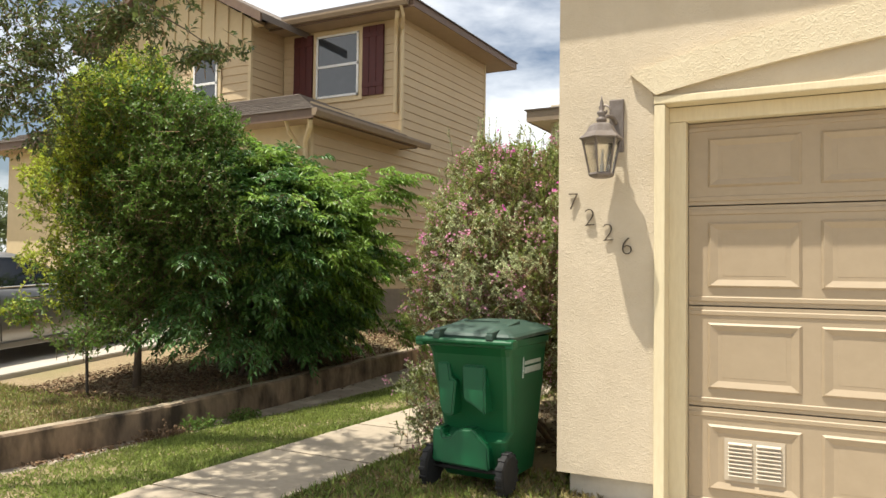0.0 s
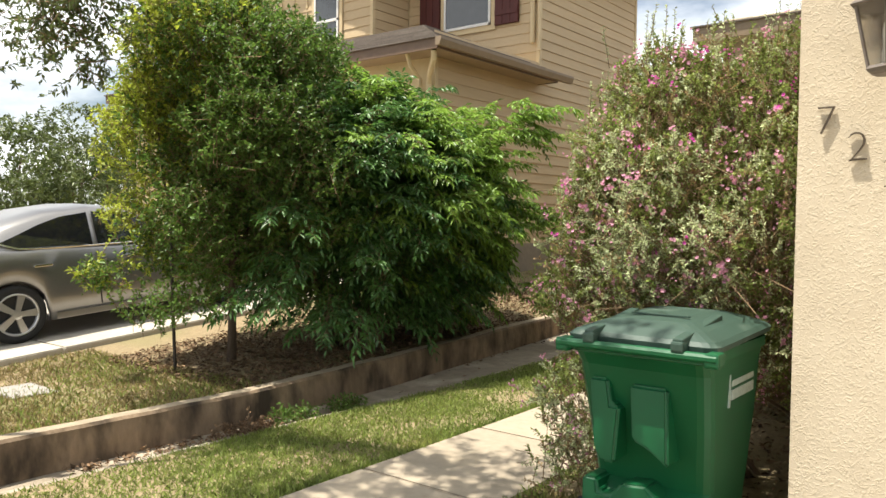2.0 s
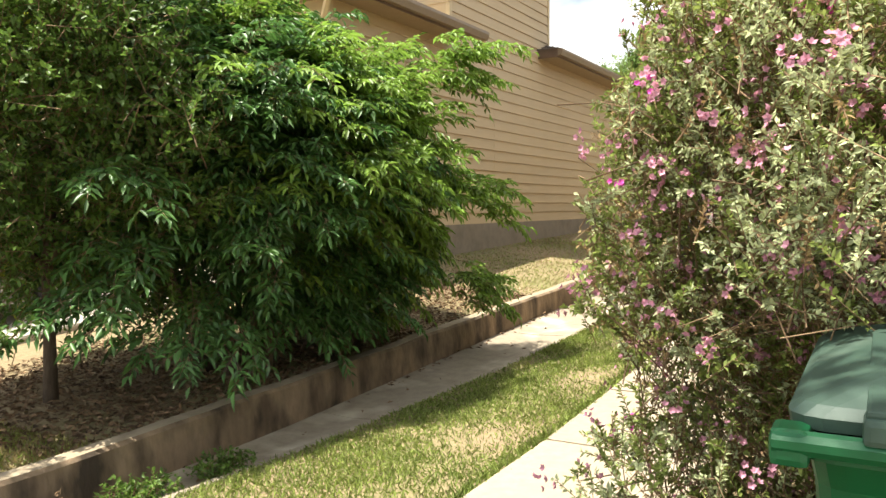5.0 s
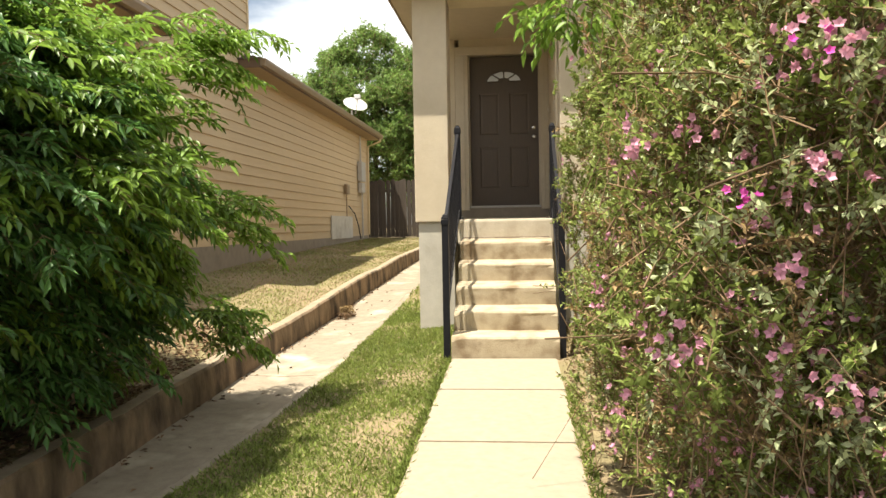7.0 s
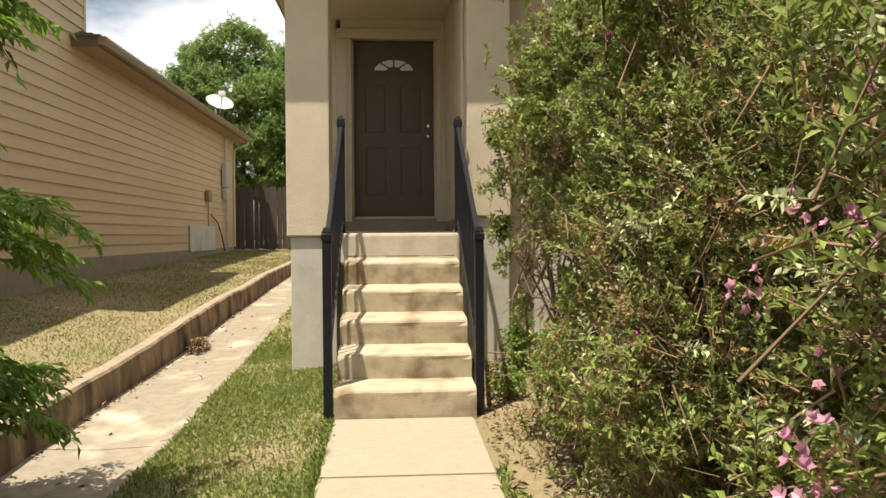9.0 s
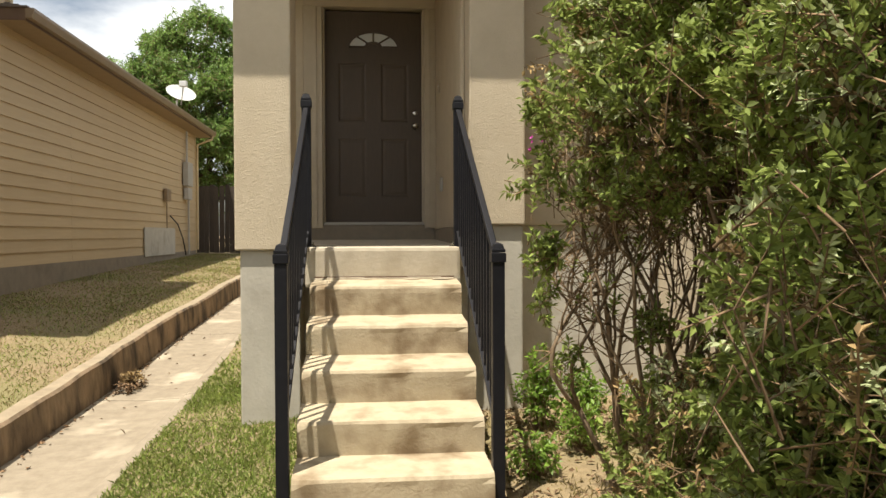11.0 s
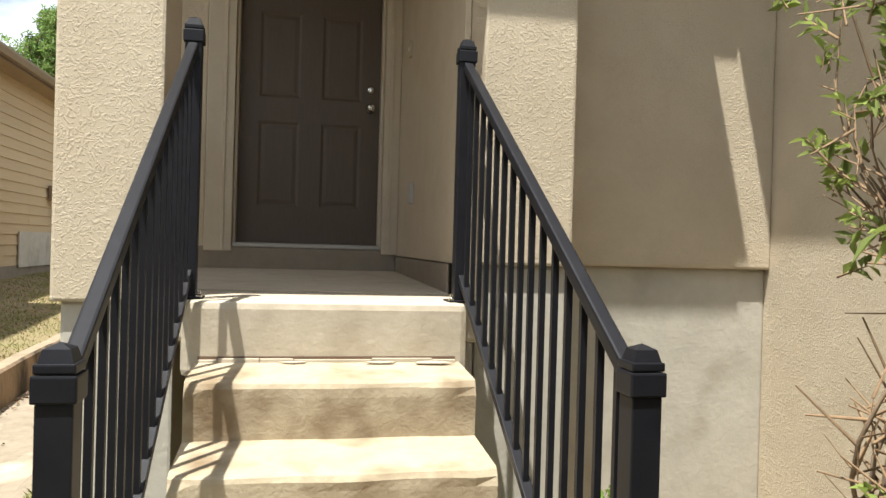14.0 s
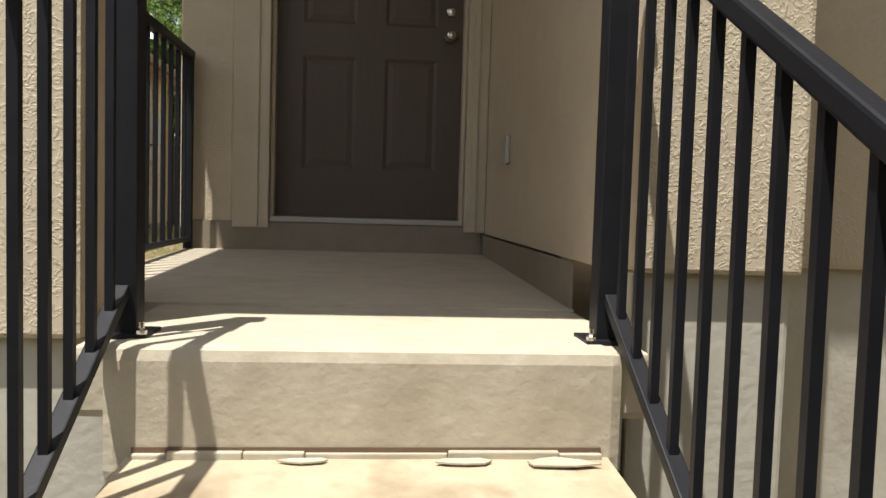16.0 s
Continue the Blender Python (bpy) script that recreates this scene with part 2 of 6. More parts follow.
GRASS = material("lawn blade", (0.285, 0.345, 0.085), (0.20, 0.265, 0.058), 2.0, 0.6, per_island=0.45, translucent=0.4, stain=(0.34, 0.33, 0.10), stain_scale=1.7, stain_at=0.62)
DRY_GRASS = material("dry lawn blade", (0.33, 0.265, 0.115), (0.24, 0.19, 0.078), 2.0, 0.75, per_island=0.4, translucent=0.35, stain=(0.24, 0.27, 0.06), stain_scale=1.4, stain_at=0.52)
LITTER = material("dead leaf litter", (0.19, 0.115, 0.06), (0.12, 0.075, 0.042), 8, 0.9, per_island=0.5)
STAKE = material("dark metal stake", (0.035, 0.028, 0.022), (0.05, 0.038, 0.028), 12, 0.7)
STONE = material("pale stepping slab", (0.30, 0.28, 0.245), (0.25, 0.23, 0.20), 9, 0.9, bump=0.4, bump_scale=40)

# ---- building helpers ----


def mesh_object(name, bm, mat, smooth=False):
    me = bpy.data.meshes.new(name)
    bm.to_mesh(me)
    bm.free()
    if mat:
        me.materials.append(mat)
    if smooth:
        me.shade_smooth()
    return new(name, me)


def part(name, bm, mat, parent, label="", smooth=False):
    """One mesh object under a thing (an Empty at its base) or under another part; its points are in the world's metres."""
    ob = mesh_object(name, bm, mat, smooth)
    adopt(ob, parent)
    if label:
        tagged(ob, label)
    return ob


def adopt(ob, parent):
    ob.parent = parent
    if parent.data is None:
        ob.matrix_parent_inverse = parent.matrix_basis.inverted()


def thing(name, place, label, category, group="", kind=""):
    ob = new(name)
    ob.location = place
    ob.empty_display_size = 0.1
    return tagged(ob, label, category, group, kind)


def structure(name, bm, mat, label, category):
    return tagged(mesh_object(name, bm, mat), label, category, kind="structure")


def add_box(bm, x0, x1, y0, y1, z0, z1, bevel=0.0, m=None):
    v = [bm.verts.new((x, y, z)) for z in (z0, z1) for y in (y0, y1) for x in (x0, x1)]
    f = [bm.faces.new([v[i] for i in q]) for q in ((0, 2, 3, 1), (4, 5, 7, 6), (0, 1, 5, 4), (1, 3, 7, 5), (3, 2, 6, 7), (2, 0, 4, 6))]
    if m is not None:
        bmesh.ops.transform(bm, matrix=m, verts=v)
    if bevel:
        bmesh.ops.bevel(bm, geom=list({e for q in f for e in q.edges}), offset=bevel, segments=2, affect="EDGES", profile=0.6)
    return v


def box(x0, x1, y0, y1, z0, z1, bevel=0.0, m=None):
    bm = bmesh.new()
    add_box(bm, x0, x1, y0, y1, z0, z1, bevel, m)
    return bm


def add_prism(bm, outline, axis, a, b):
    """A straight solid: an outline in the two other axes (in x, y, z order), from a to b along the axis."""
    def at(p, c):
        q = list(p)
        q.insert("xyz".index(axis), c)
        return q
    lo, hi = [bm.verts.new(at(p, a)) for p in outline], [bm.verts.new(at(p, b)) for p in outline]
    n = len(outline)
    bm.faces.new(lo)
    bm.faces.new(hi[::-1])
    for i in range(n):
        bm.faces.new((lo[i], lo[(i + 1) % n], hi[(i + 1) % n], hi[i]))
    bmesh.ops.recalc_face_normals(bm, faces=bm.faces[:])
    return lo + hi


def prism(outline, axis, a, b, bevel=0.0):
    bm = bmesh.new()
    add_prism(bm, outline, axis, a, b)
    if bevel:
        bmesh.ops.bevel(bm, geom=bm.edges[:], offset=bevel, segments=2, affect="EDGES", profile=0.6)
    return bm


def add_lathe(bm, profile, m=None, sides=20):
    """A turned solid round z: rows of (radius, height)."""
    rings, made = [], []
    for r, z in profile:
        ring = [bm.verts.new((r * math.cos(2 * math.pi * i / sides), r * math.sin(2 * math.pi * i / sides), z)) for i in range(sides)]
        rings.append(ring)
        made += ring
    for a, b in zip(rings, rings[1:]):
        for i in range(sides):
            bm.faces.new((a[i], a[(i + 1) % sides], b[(i + 1) % sides], b[i]))
    bm.faces.new(rings[0][::-1])
    bm.faces.new(rings[-1])
    if m is not None:
        bmesh.ops.transform(bm, matrix=m, verts=made)
    return made


def add_tube(bm, points, radii, sides=6):
    """A round bar along a line of points."""
    pts = [Vector(p) for p in points]
    if not hasattr(radii, "__len__"):
        radii = [radii] * len(pts)
    rings, side = [], None
    for i, p in enumerate(pts):
        d = (pts[min(i + 1, len(pts) - 1)] - pts[max(i - 1, 0)]).normalized()
        u = d.cross(Vector((0.13, 0.31, 0.94))) if side is None else side - d * side.dot(d)
        if u.length < 1e-4:
            u = d.orthogonal()
        side = u.normalized()
        w = d.cross(side)
        rings.append([bm.verts.new(p + (side * math.cos(2 * math.pi * k / sides) + w * math.sin(2 * math.pi * k / sides)) * radii[i]) for k in range(sides)])
    for a, b in zip(rings, rings[1:]):
        for k in range(sides):
            bm.faces.new((a[k], a[(k + 1) % sides], b[(k + 1) % sides], b[k]))
    bm.faces.new(rings[0][::-1])
    bm.faces.new(rings[-1])


def tube(points, radii, sides=6):
    bm = bmesh.new()
    add_tube(bm, points, radii, sides)
    return bm


def interp(y, rows):
    return float(np.interp(y, [r[0] for r in rows], [r[1] for r in rows]))


def fast_mesh(name, verts, faces, mat):
    """A mesh from arrays; all faces have the same number of corners."""
    me = bpy.data.meshes.new(name)
    verts, faces = np.asarray(verts, np.float32), np.asarray(faces, np.int32)
    k = faces.shape[1]
    me.vertices.add(len(verts))
    me.vertices.foreach_set("co", verts.ravel())
    me.loops.add(faces.size)
    me.loops.foreach_set("vertex_index", faces.ravel())
    me.polygons.add(len(faces))
    me.polygons.foreach_set("loop_start", np.arange(0, faces.size, k, dtype=np.int32))
    me.polygons.foreach_set("loop_total", np.full(len(faces), k, np.int32))
    me.materials.append(mat)
    me.update(calc_edges=True)
    return me


def unit(a):
    return a / np.maximum(np.linalg.norm(a, axis=-1, keepdims=True), 1e-9)


def leaf_arrays(base, along, up, length, width, fold=0.25, droop=0.15):
    """Pointed, folded leaves: two triangles on either side of a midrib."""
    base, along, up = np.asarray(base), unit(np.asarray(along)), np.asarray(up)
    across = unit(np.cross(along, up))
    up = unit(np.cross(across, along))
    length, width = np.asarray(length)[:, None], np.asarray(width)[:, None]
    mid = base + along * length * 0.45
    left, right = mid - across * width / 2 + up * width * fold, mid + across * width / 2 + up * width * fold
    tip = base + along * length - up * length * droop
    verts = np.stack([base, left, tip, right], 1).reshape(-1, 3)
    start = np.arange(len(base))[:, None] * 4
    faces = np.concatenate([start + [0, 3, 2], start + [0, 2, 1]], 1).reshape(-1, 3)
    return verts, faces


def twig_arrays(starts, ends, radius):
    """Thin three-sided twigs."""
    d = unit(ends - starts)
    a = unit(np.cross(d, np.array([0.3, 0.2, 0.93])))
    b = np.cross(d, a)
    r = np.asarray(radius)[:, None]
    rows = []
    for k in range(3):
        off = a * math.cos(k * 2.0944) + b * math.sin(k * 2.0944)
        rows += [starts + off * r, ends + off * r * 0.5]
    verts = np.stack(rows, 1).reshape(-1, 3)
    s = np.arange(len(starts))[:, None] * 6
    faces = np.concatenate([s + [0, 2, 3, 1], s + [2, 4, 5, 3], s + [4, 0, 1, 5]], 1).reshape(-1, 4)
    return verts, faces


def join_arrays(pairs):
    verts, faces, n = [], [], 0
    for v, f in pairs:
        verts.append(v)
        faces.append(f + n)
        n += len(v)
    return np.concatenate(verts), np.concatenate(faces)


def stuff_part(name, verts, faces, mat, parent, label="", kind="stuff"):
    ob = new(name, fast_mesh(name, verts, faces, mat))
    adopt(ob, parent)
    tagged(ob, label, kind=kind)
    return ob

# ---- ground ----
CHANNEL_Z = [(-40, -0.6), (-14, -0.42), (-8, -0.335), (-5, -0.325), (-3.4, -0.30), (-2.2, -0.245), (-0.5, -0.165), (0.9, -0.10), (2.3, -0.07), (3.5, -0.03), (5.5, 0.09), (7.4, 0.15), (9.3, 0.24), (13.5, 0.37), (20, 0.55), (60, 0.8)]
WALL_TOP = [(-40, -0.5), (-14, -0.20), (-7, -0.07), (-5, -0.085), (-2.4, 0.0), (0, 0.10), (1.5, 0.15), (2.3, 0.19), (3.7, 0.275), (5.5, 0.375), (7.4, 0.42), (9, 0.51), (13.6, 0.62), (20, 0.8), (60, 0.9)]
HOUSE_LINE = [(-40, -0.6), (-14, -0.55), (-5.6, -0.22), (-2.3, 0.06), (0, 0.25), (3, 0.42), (7, 0.55), (12, 0.68), (20, 0.8), (60, 0.9)]
WALK_Z = [(-40, -0.6), (-14, -0.40), (-9, -0.20), (-6.8, -0.13), (-4, -0.13), (-3.6, -0.135), (-2.34, -0.093), (-1.12, -0.028), (0, 0.0), (1.7, 0.08), (4.5, 0.22), (9, 0.4), (20, 0.7), (60, 0.8)]
WALL_X0, WALL_X1, LIP_X = -2.60, -2.46, -1.60
LIP_LINE = [(-40, -2.2), (-7, -2.17), (-5, -2.08), (-3.2, -1.90), (-1.6, -1.72), (0, -1.63), (3, -1.66), (8, -1.70), (60, -1.70)]
WALK_X0, WALK_X1 = -0.61, 0.29


def ground_z(x, y):
    lip = interp(y, LIP_LINE)
    if x <= -2.5:
        u = min(1.0, (-2.5 - x) / 2.6)
        return (1 - u) * (interp(y, WALL_TOP) - 0.03) + u * interp(y, HOUSE_LINE)
    if x < lip:
        return interp(y, CHANNEL_Z) - 0.12
    if x < WALK_X0:
        u = (x - lip) / (WALK_X0 - lip)
        return (1 - u) * (interp(y, CHANNEL_Z) + 0.035) + u * (interp(y, WALK_Z) - 0.015)
    if x < WALK_X1:
        return interp(y, WALK_Z) - 0.06
    return interp(y, WALK_Z) - 0.015 + 0.02 * min(1.0, (x - WALK_X1) / 0.5)


def follow_lip(x, y):
    """Bends the sheet's lines so that one of them runs along the drain's uneven lip."""
    lip = interp(y, LIP_LINE)
    if -2.5 < x < LIP_X:
        return min(-2.5 + (x + 2.5) * (lip + 2.5) / (LIP_X + 2.5), lip - 0.002)
    if LIP_X <= x < WALK_X0:
        return max(lip + (x - LIP_X) * (WALK_X0 - lip) / (WALK_X0 - LIP_X), lip + 0.001)
    return x


def sheet(xs, ys, height):
    bm = bmesh.new()
    rows = [[bm.verts.new((follow_lip(x, y), y, height(follow_lip(x, y), y))) for x in xs] for y in ys]
    for a, b in zip(rows, rows[1:]):
        for i in range(len(xs) - 1):
            bm.faces.new((a[i], a[i + 1], b[i + 1], b[i]))
    return bm


GX = [-900, -200, -60, -25, -15, -10, -8, -7, -6, -5.2, -4.4, -3.6, -3.0, -2.501, -2.499, -2.0, -1.601, -1.599, -1.4, -1.1, -0.8, -0.611, -0.609, -0.2, 0.289, 0.291, 0.6, 1.0, 1.6, 2.2, 4, 8, 15, 30, 80, 300, 900]
GY = [-900, -200, -60, -30, -20] + [-14 + 0.5 * i for i in range(0, 70)] + [22, 26, 35, 60, 200, 900]
ground = structure("ground", sheet(GX, GY, ground_z), SOIL, "dry brown and green lawn soil", "ground")
street = structure("road", box(-200, 200, -26, -17, -1.2, -0.36), ASPHALT, "dark asphalt street in front of the houses", "road")

# ---- concrete walk to the stairs, of separate slabs ----
walk_slabs = thing("pavement", (0, -4, -0.1), "pale concrete front walk with tooled joints", "walk", kind="structure")
joints = [0.0, -1.12, -2.24, -3.36, -4.48, -5.60, -6.72, -7.84, -8.96, -10.08, -11.2, -12.3]
for far, near in zip(joints, joints[1:]):
    zf, zn = interp(far, WALK_Z), interp(near, WALK_Z)
    bm = bmesh.new()
    v = add_box(bm, WALK_X0, WALK_X1, near + 0.006, far - 0.006, -0.1, 0.0)
    for q in v:
        q.co.z = (zn if q.co.y < (near + far) / 2 else zf) - (0.1 if q.co.z < -0.05 else 0.0)
    bmesh.ops.bevel(bm, geom=bm.edges[:], offset=0.008, segments=2, affect="EDGES")
    part("paving_slab", bm, CONCRETE, walk_slabs)

# ---- garage driveway ----
drive = thing("driveway", (4.5, -8, -0.15), "pale concrete driveway in front of the garage", "driveway", kind="structure")
for i in range(3):
    for k in range(2):
        y1 = -5.42 - i * 3.2
        part("paving_slab", box(2.0 + k * 2.7 + 0.006, 4.7 + k * 2.7 - 0.006, y1 - 3.19, y1 - 0.006, -0.36 - 0.03 * i, -0.115 - 0.045 * i, 0.01), DRIVE, drive)

# ---- retaining wall and drain channel ----
bm = bmesh.new()
ys = [-13 + 0.25 * i for i in range(0, 130)]
rows = []
for y in ys:
    top, foot = interp(y, WALL_TOP), interp(y, CHANNEL_Z)
    w = 0.012 * noise.noise(Vector((y * 1.7, 0, 0)))
    h = 0.012 * noise.noise(Vector((y * 2.3, 7, 0)))
    rows.append([bm.verts.new(p) for p in ((WALL_X0, y, foot - 0.25), (WALL_X0, y, top + h - 0.012), (WALL_X0 + 0.015, y, top + h), (WALL_X1 - 0.02 + w, y, top + h), (WALL_X1 + w, y, top + h - 0.02), (WALL_X1 + 0.01 + w, y, (top + foot) / 2), (WALL_X1 + 0.02 + w * 0.5, y, foot - 0.25))])
for a, b in zip(rows, rows[1:]):
    for i in range(6):
        # top faces toned pale for the sun on them, sides dark for shade and stains
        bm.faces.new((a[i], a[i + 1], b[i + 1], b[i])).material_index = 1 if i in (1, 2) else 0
bm.faces.new(rows[0][::-1])
bm.faces.new(rows[-1])
bmesh.ops.recalc_face_normals(bm, faces=bm.faces[:])
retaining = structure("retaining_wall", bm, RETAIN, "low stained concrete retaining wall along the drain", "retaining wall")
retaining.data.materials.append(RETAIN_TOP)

channel = thing("drain_channel", (-2.0, 0, -0.1), "stained concrete drain channel beside the retaining wall", "drain", kind="structure")


def channel_piece(y0, y1):
    bm = bmesh.new()
    n = max(2, int((y1 - y0) / 0.25))
    rows = []
    for i in range(n + 1):
        y = y0 + (y1 - y0) * i / n
        z = interp(y, CHANNEL_Z)
        w = 0.03 * noise.noise(Vector((y * 1.9, 3, 0))) + 0.02 * noise.noise(Vector((y * 6, 9, 0)))
        lip = interp(y, LIP_LINE)
        bed = WALL_X1 + (lip - WALL_X1) * 0.45
        prof = ((WALL_X1 - 0.03, z - 0.2), (WALL_X1 - 0.03, z - 0.005), (WALL_X1 + 0.08, z - 0.01), (bed, z - 0.02), (lip - 0.12, z - 0.004), (lip - 0.09, z + 0.022), (lip - 0.06, z + 0.032), (lip + 0.0 + w, z + 0.034), (lip + 0.03 + w, z + 0.012), (lip + 0.03 + w, z - 0.2))
        rows.append([bm.verts.new((x, y, q)) for x, q in prof])
    for a, b in zip(rows, rows[1:]):
        for i in range(9):
            bm.faces.new((a[i], a[i + 1], b[i + 1], b[i]))
    bm.faces.new(rows[0][::-1])
    bm.faces.new(rows[-1])
    bmesh.ops.recalc_face_normals(bm, faces=bm.faces[:])
    return bm


for i in range(11):
    part("channel_slab", channel_piece(-12 + 3 * i + 0.006, -9 + 3 * i - 0.006), CHANNEL, channel)

# ---- our house: stucco walls ----
PORCH_Z, DOOR_Y, COL_Y, RECESS_Y = 1.20, 3.90, 1.70, 1.95
EAVE_Z = 3.65


def wall(name, x0, x1, y0, y1, z0, z1, label, mat=STUCCO, bevel=0.012):
    return structure(name, box(x0, x1, y0, y1, z0, z1, bevel), mat, label, "wall")


wall("wall_column_west", -1.13, -0.76, COL_Y, 2.10, 1.18, EAVE_Z + 0.3, "square cream stucco porch column")
wall("wall_column_east", 0.43, 0.81, COL_Y, 3.9, 1.345, EAVE_Z + 0.3, "cream stucco porch pier and side wall")
wall("wall_front_recess", 0.813, 1.865, RECESS_Y, RECESS_Y + 0.2, 1.345, EAVE_Z + 0.3, "cream stucco front wall beside the porch")
wall("wall_garage_side", 1.867, 2.12, -4.9, RECESS_Y + 0.2, -0.25, EAVE_Z + 0.3, "cream stucco garage side wall down to the ground")
wall("wall_garage_jog", 1.648, 2.118, -5.08, -4.9, -0.02, EAVE_Z + 0.3, "cream stucco garage corner return")
wall("wall_garage_front_west", 1.645, 2.215, -5.70, -5.083, 0.018, 2.40, "rough cream stucco garage front wall with numerals", bevel=0.0)
wall("wall_garage_front_top", 2.2155, 8.3, -5.70, -5.30, 2.16, 2.40, "cream stucco wall above the garage door", bevel=0.0)
wall("wall_garage_gable", 1.645, 8.3, -5.70, -5.083, 2.4005, EAVE_Z + 0.3, "cream stucco wall under the garage eaves", bevel=0.0)
wall("wall_garage_front_east", 7.35, 8.3, -5.70, -5.2, 0.02, 2.157, "cream stucco garage front wall beyond the door")
wall("wall_garage_east", 8.1, 8.3, -5.197, 8, -0.2, EAVE_Z + 0.3, "plain stucco far side wall of the house")
wall("wall_back", -1.1, 8.3, 13.8, 14, 0.2, EAVE_Z + 0.3, "plain stucco back wall of the house")
wall("wall_west", -1.1, -0.9, DOOR_Y + 0.17, 13.8, 0.9, EAVE_Z + 0.3, "cream stucco side wall of the house")
# front wall with the door's opening
wall("wall_door_west", -1.10, -0.846, DOOR_Y, DOOR_Y + 0.17, 1.33, EAVE_Z + 0.3, "shaded cream stucco wall beside the front door")
wall("wall_door_top", -0.797, 0.397, DOOR_Y, DOOR_Y + 0.17, 3.545, EAVE_Z + 0.3, "cream stucco wall above the front door")
wall("wall_porch_east", 0.40, 0.427, 1.95, DOOR_Y, 1.34, EAVE_Z + 0.25, "shaded cream stucco porch side wall", bevel=0.003)
# foundations
wall("foundation_column", -1.10, -0.71, COL_Y + 0.03, 2.08, -0.3, 1.18, "grey stained concrete foundation pier", FOUNDATION)
wall("foundation_porch", -1.03, 0.40, 2.09, DOOR_Y - 0.002, -0.3, PORCH_Z - 0.12, "grey concrete porch foundation", FOUNDATION)
wall("foundation_east", 0.425, 0.80, COL_Y + 0.03, 1.99, -0.3, 1.345, "grey stained concrete foundation pier", FOUNDATION)
wall("foundation_stair", 0.318, 0.422, COL_Y + 0.035, 1.985, -0.3, 1.055, "grey concrete footing beside the stairs", FOUNDATION)
wall("foundation_recess", 0.803, 1.866, RECESS_Y + 0.04, RECESS_Y + 0.19, -0.3, 1.345, "pale grey concrete foundation wall", FOUNDATION)
wall("foundation_house", -1.07, 0.80, DOOR_Y + 0.003, 13.9, -0.2, 1.33, "grey concrete house foundation", FOUNDATION)
wall("foundation_garage", 1.70, 2.235, -5.63, -4.95, -0.4, 0.017, "grey concrete garage foundation", FOUNDATION)

# porch slab, base course, ceiling
bm = box(-0.72, 0.405, 1.535, 2.16, PORCH_Z - 0.14, PORCH_Z, 0.018)
for q in add_box(bm, -1.06, 0.398, 2.12, DOOR_Y - 0.01, PORCH_Z - 0.13, PORCH_Z + 0.006):
    if q.co.z > PORCH_Z and q.co.y > 3:
        q.co.z += 0.03
structure("floor_porch", bm, PORCH, "pale concrete porch slab with a worn edge", "floor")
structure("baseboard_porch_north", box(-1.05, 0.385, DOOR_Y - 0.009, DOOR_Y - 0.003, PORCH_Z + 0.02, 1.374, 0.006), BASE_COURSE, "grey concrete base course under the door", "base course")
structure("baseboard_porch_east", box(0.388, 0.398, 2.13, DOOR_Y - 0.04, PORCH_Z + 0.004, 1.335, 0.006), BASE_COURSE, "grey concrete base course along the porch wall", "base course")
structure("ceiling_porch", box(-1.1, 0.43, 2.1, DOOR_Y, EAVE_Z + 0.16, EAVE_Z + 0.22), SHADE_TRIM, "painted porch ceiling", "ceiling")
structure("trim_porch_beam", box(-0.757, 0.427, 1.72, 2.08, EAVE_Z - 0.09, EAVE_Z + 0.3, 0.01), STUCCO_SMOOTH, "stucco beam over the porch opening", "beam")

# ---- our roof ----


def hip_roof(name, x0, x1, y0, y1, z, rise, label, soffit_z):
    """Eaves box with soffit, fascia and hipped shingle slopes laid in courses."""
    top = thing(name, ((x0 + x1) / 2, (y0 + y1) / 2, z), label, "roof", kind="structure")
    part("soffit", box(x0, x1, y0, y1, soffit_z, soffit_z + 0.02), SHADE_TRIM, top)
    bm = bmesh.new()
    for a in ((x0 - 0.02, x1 + 0.02, y0 - 0.022, y0 - 0.002), (x0 - 0.02, x1 + 0.02, y1 + 0.002, y1 + 0.022), (x0 - 0.022, x0 - 0.002, y0, y1), (x1 + 0.002, x1 + 0.022, y0, y1)):
        add_box(bm, *a, soffit_z - 0.012, z + 0.02)
    part("fascia", bm, GUTTER, top)
    w, d = x1 - x0, y1 - y0
    half = min(w, d) / 2
    courses = min(28, max(4, int(half / 0.16)))
    for i in range(courses):
        f0, f1 = i / courses * half, (i + 1) / courses * half + 0.02
        h0, h1 = z + rise * i / courses + 0.025, z + rise * (i + 1) / courses + 0.012
        f1 = min(f1, half - 0.001)
        bm = bmesh.new()
        lo = [bm.verts.new(p) for p in ((x0 - 0.05 + f0, y0 - 0.05 + f0, h0), (x1 + 0.05 - f0, y0 - 0.05 + f0, h0), (x1 + 0.05 - f0, y1 + 0.05 - f0, h0), (x0 - 0.05 + f0, y1 + 0.05 - f0, h0))]
        hi = [bm.verts.new(p) for p in ((x0 + f1, y0 + f1, h1), (x1 - f1, y0 + f1, h1), (x1 - f1, y1 - f1, h1), (x0 + f1, y1 - f1, h1))]
        un = [bm.verts.new((p.co.x, p.co.y, p.co.z - 0.02)) for p in lo]
        for k in range(4):
            j = (k + 1) % 4
            bm.faces.new((lo[k], lo[j], hi[j], hi[k]))
            bm.faces.new((un[k], un[j], lo[j], lo[k]))
        part("shingle_course", bm, SHINGLE, top)
    return top


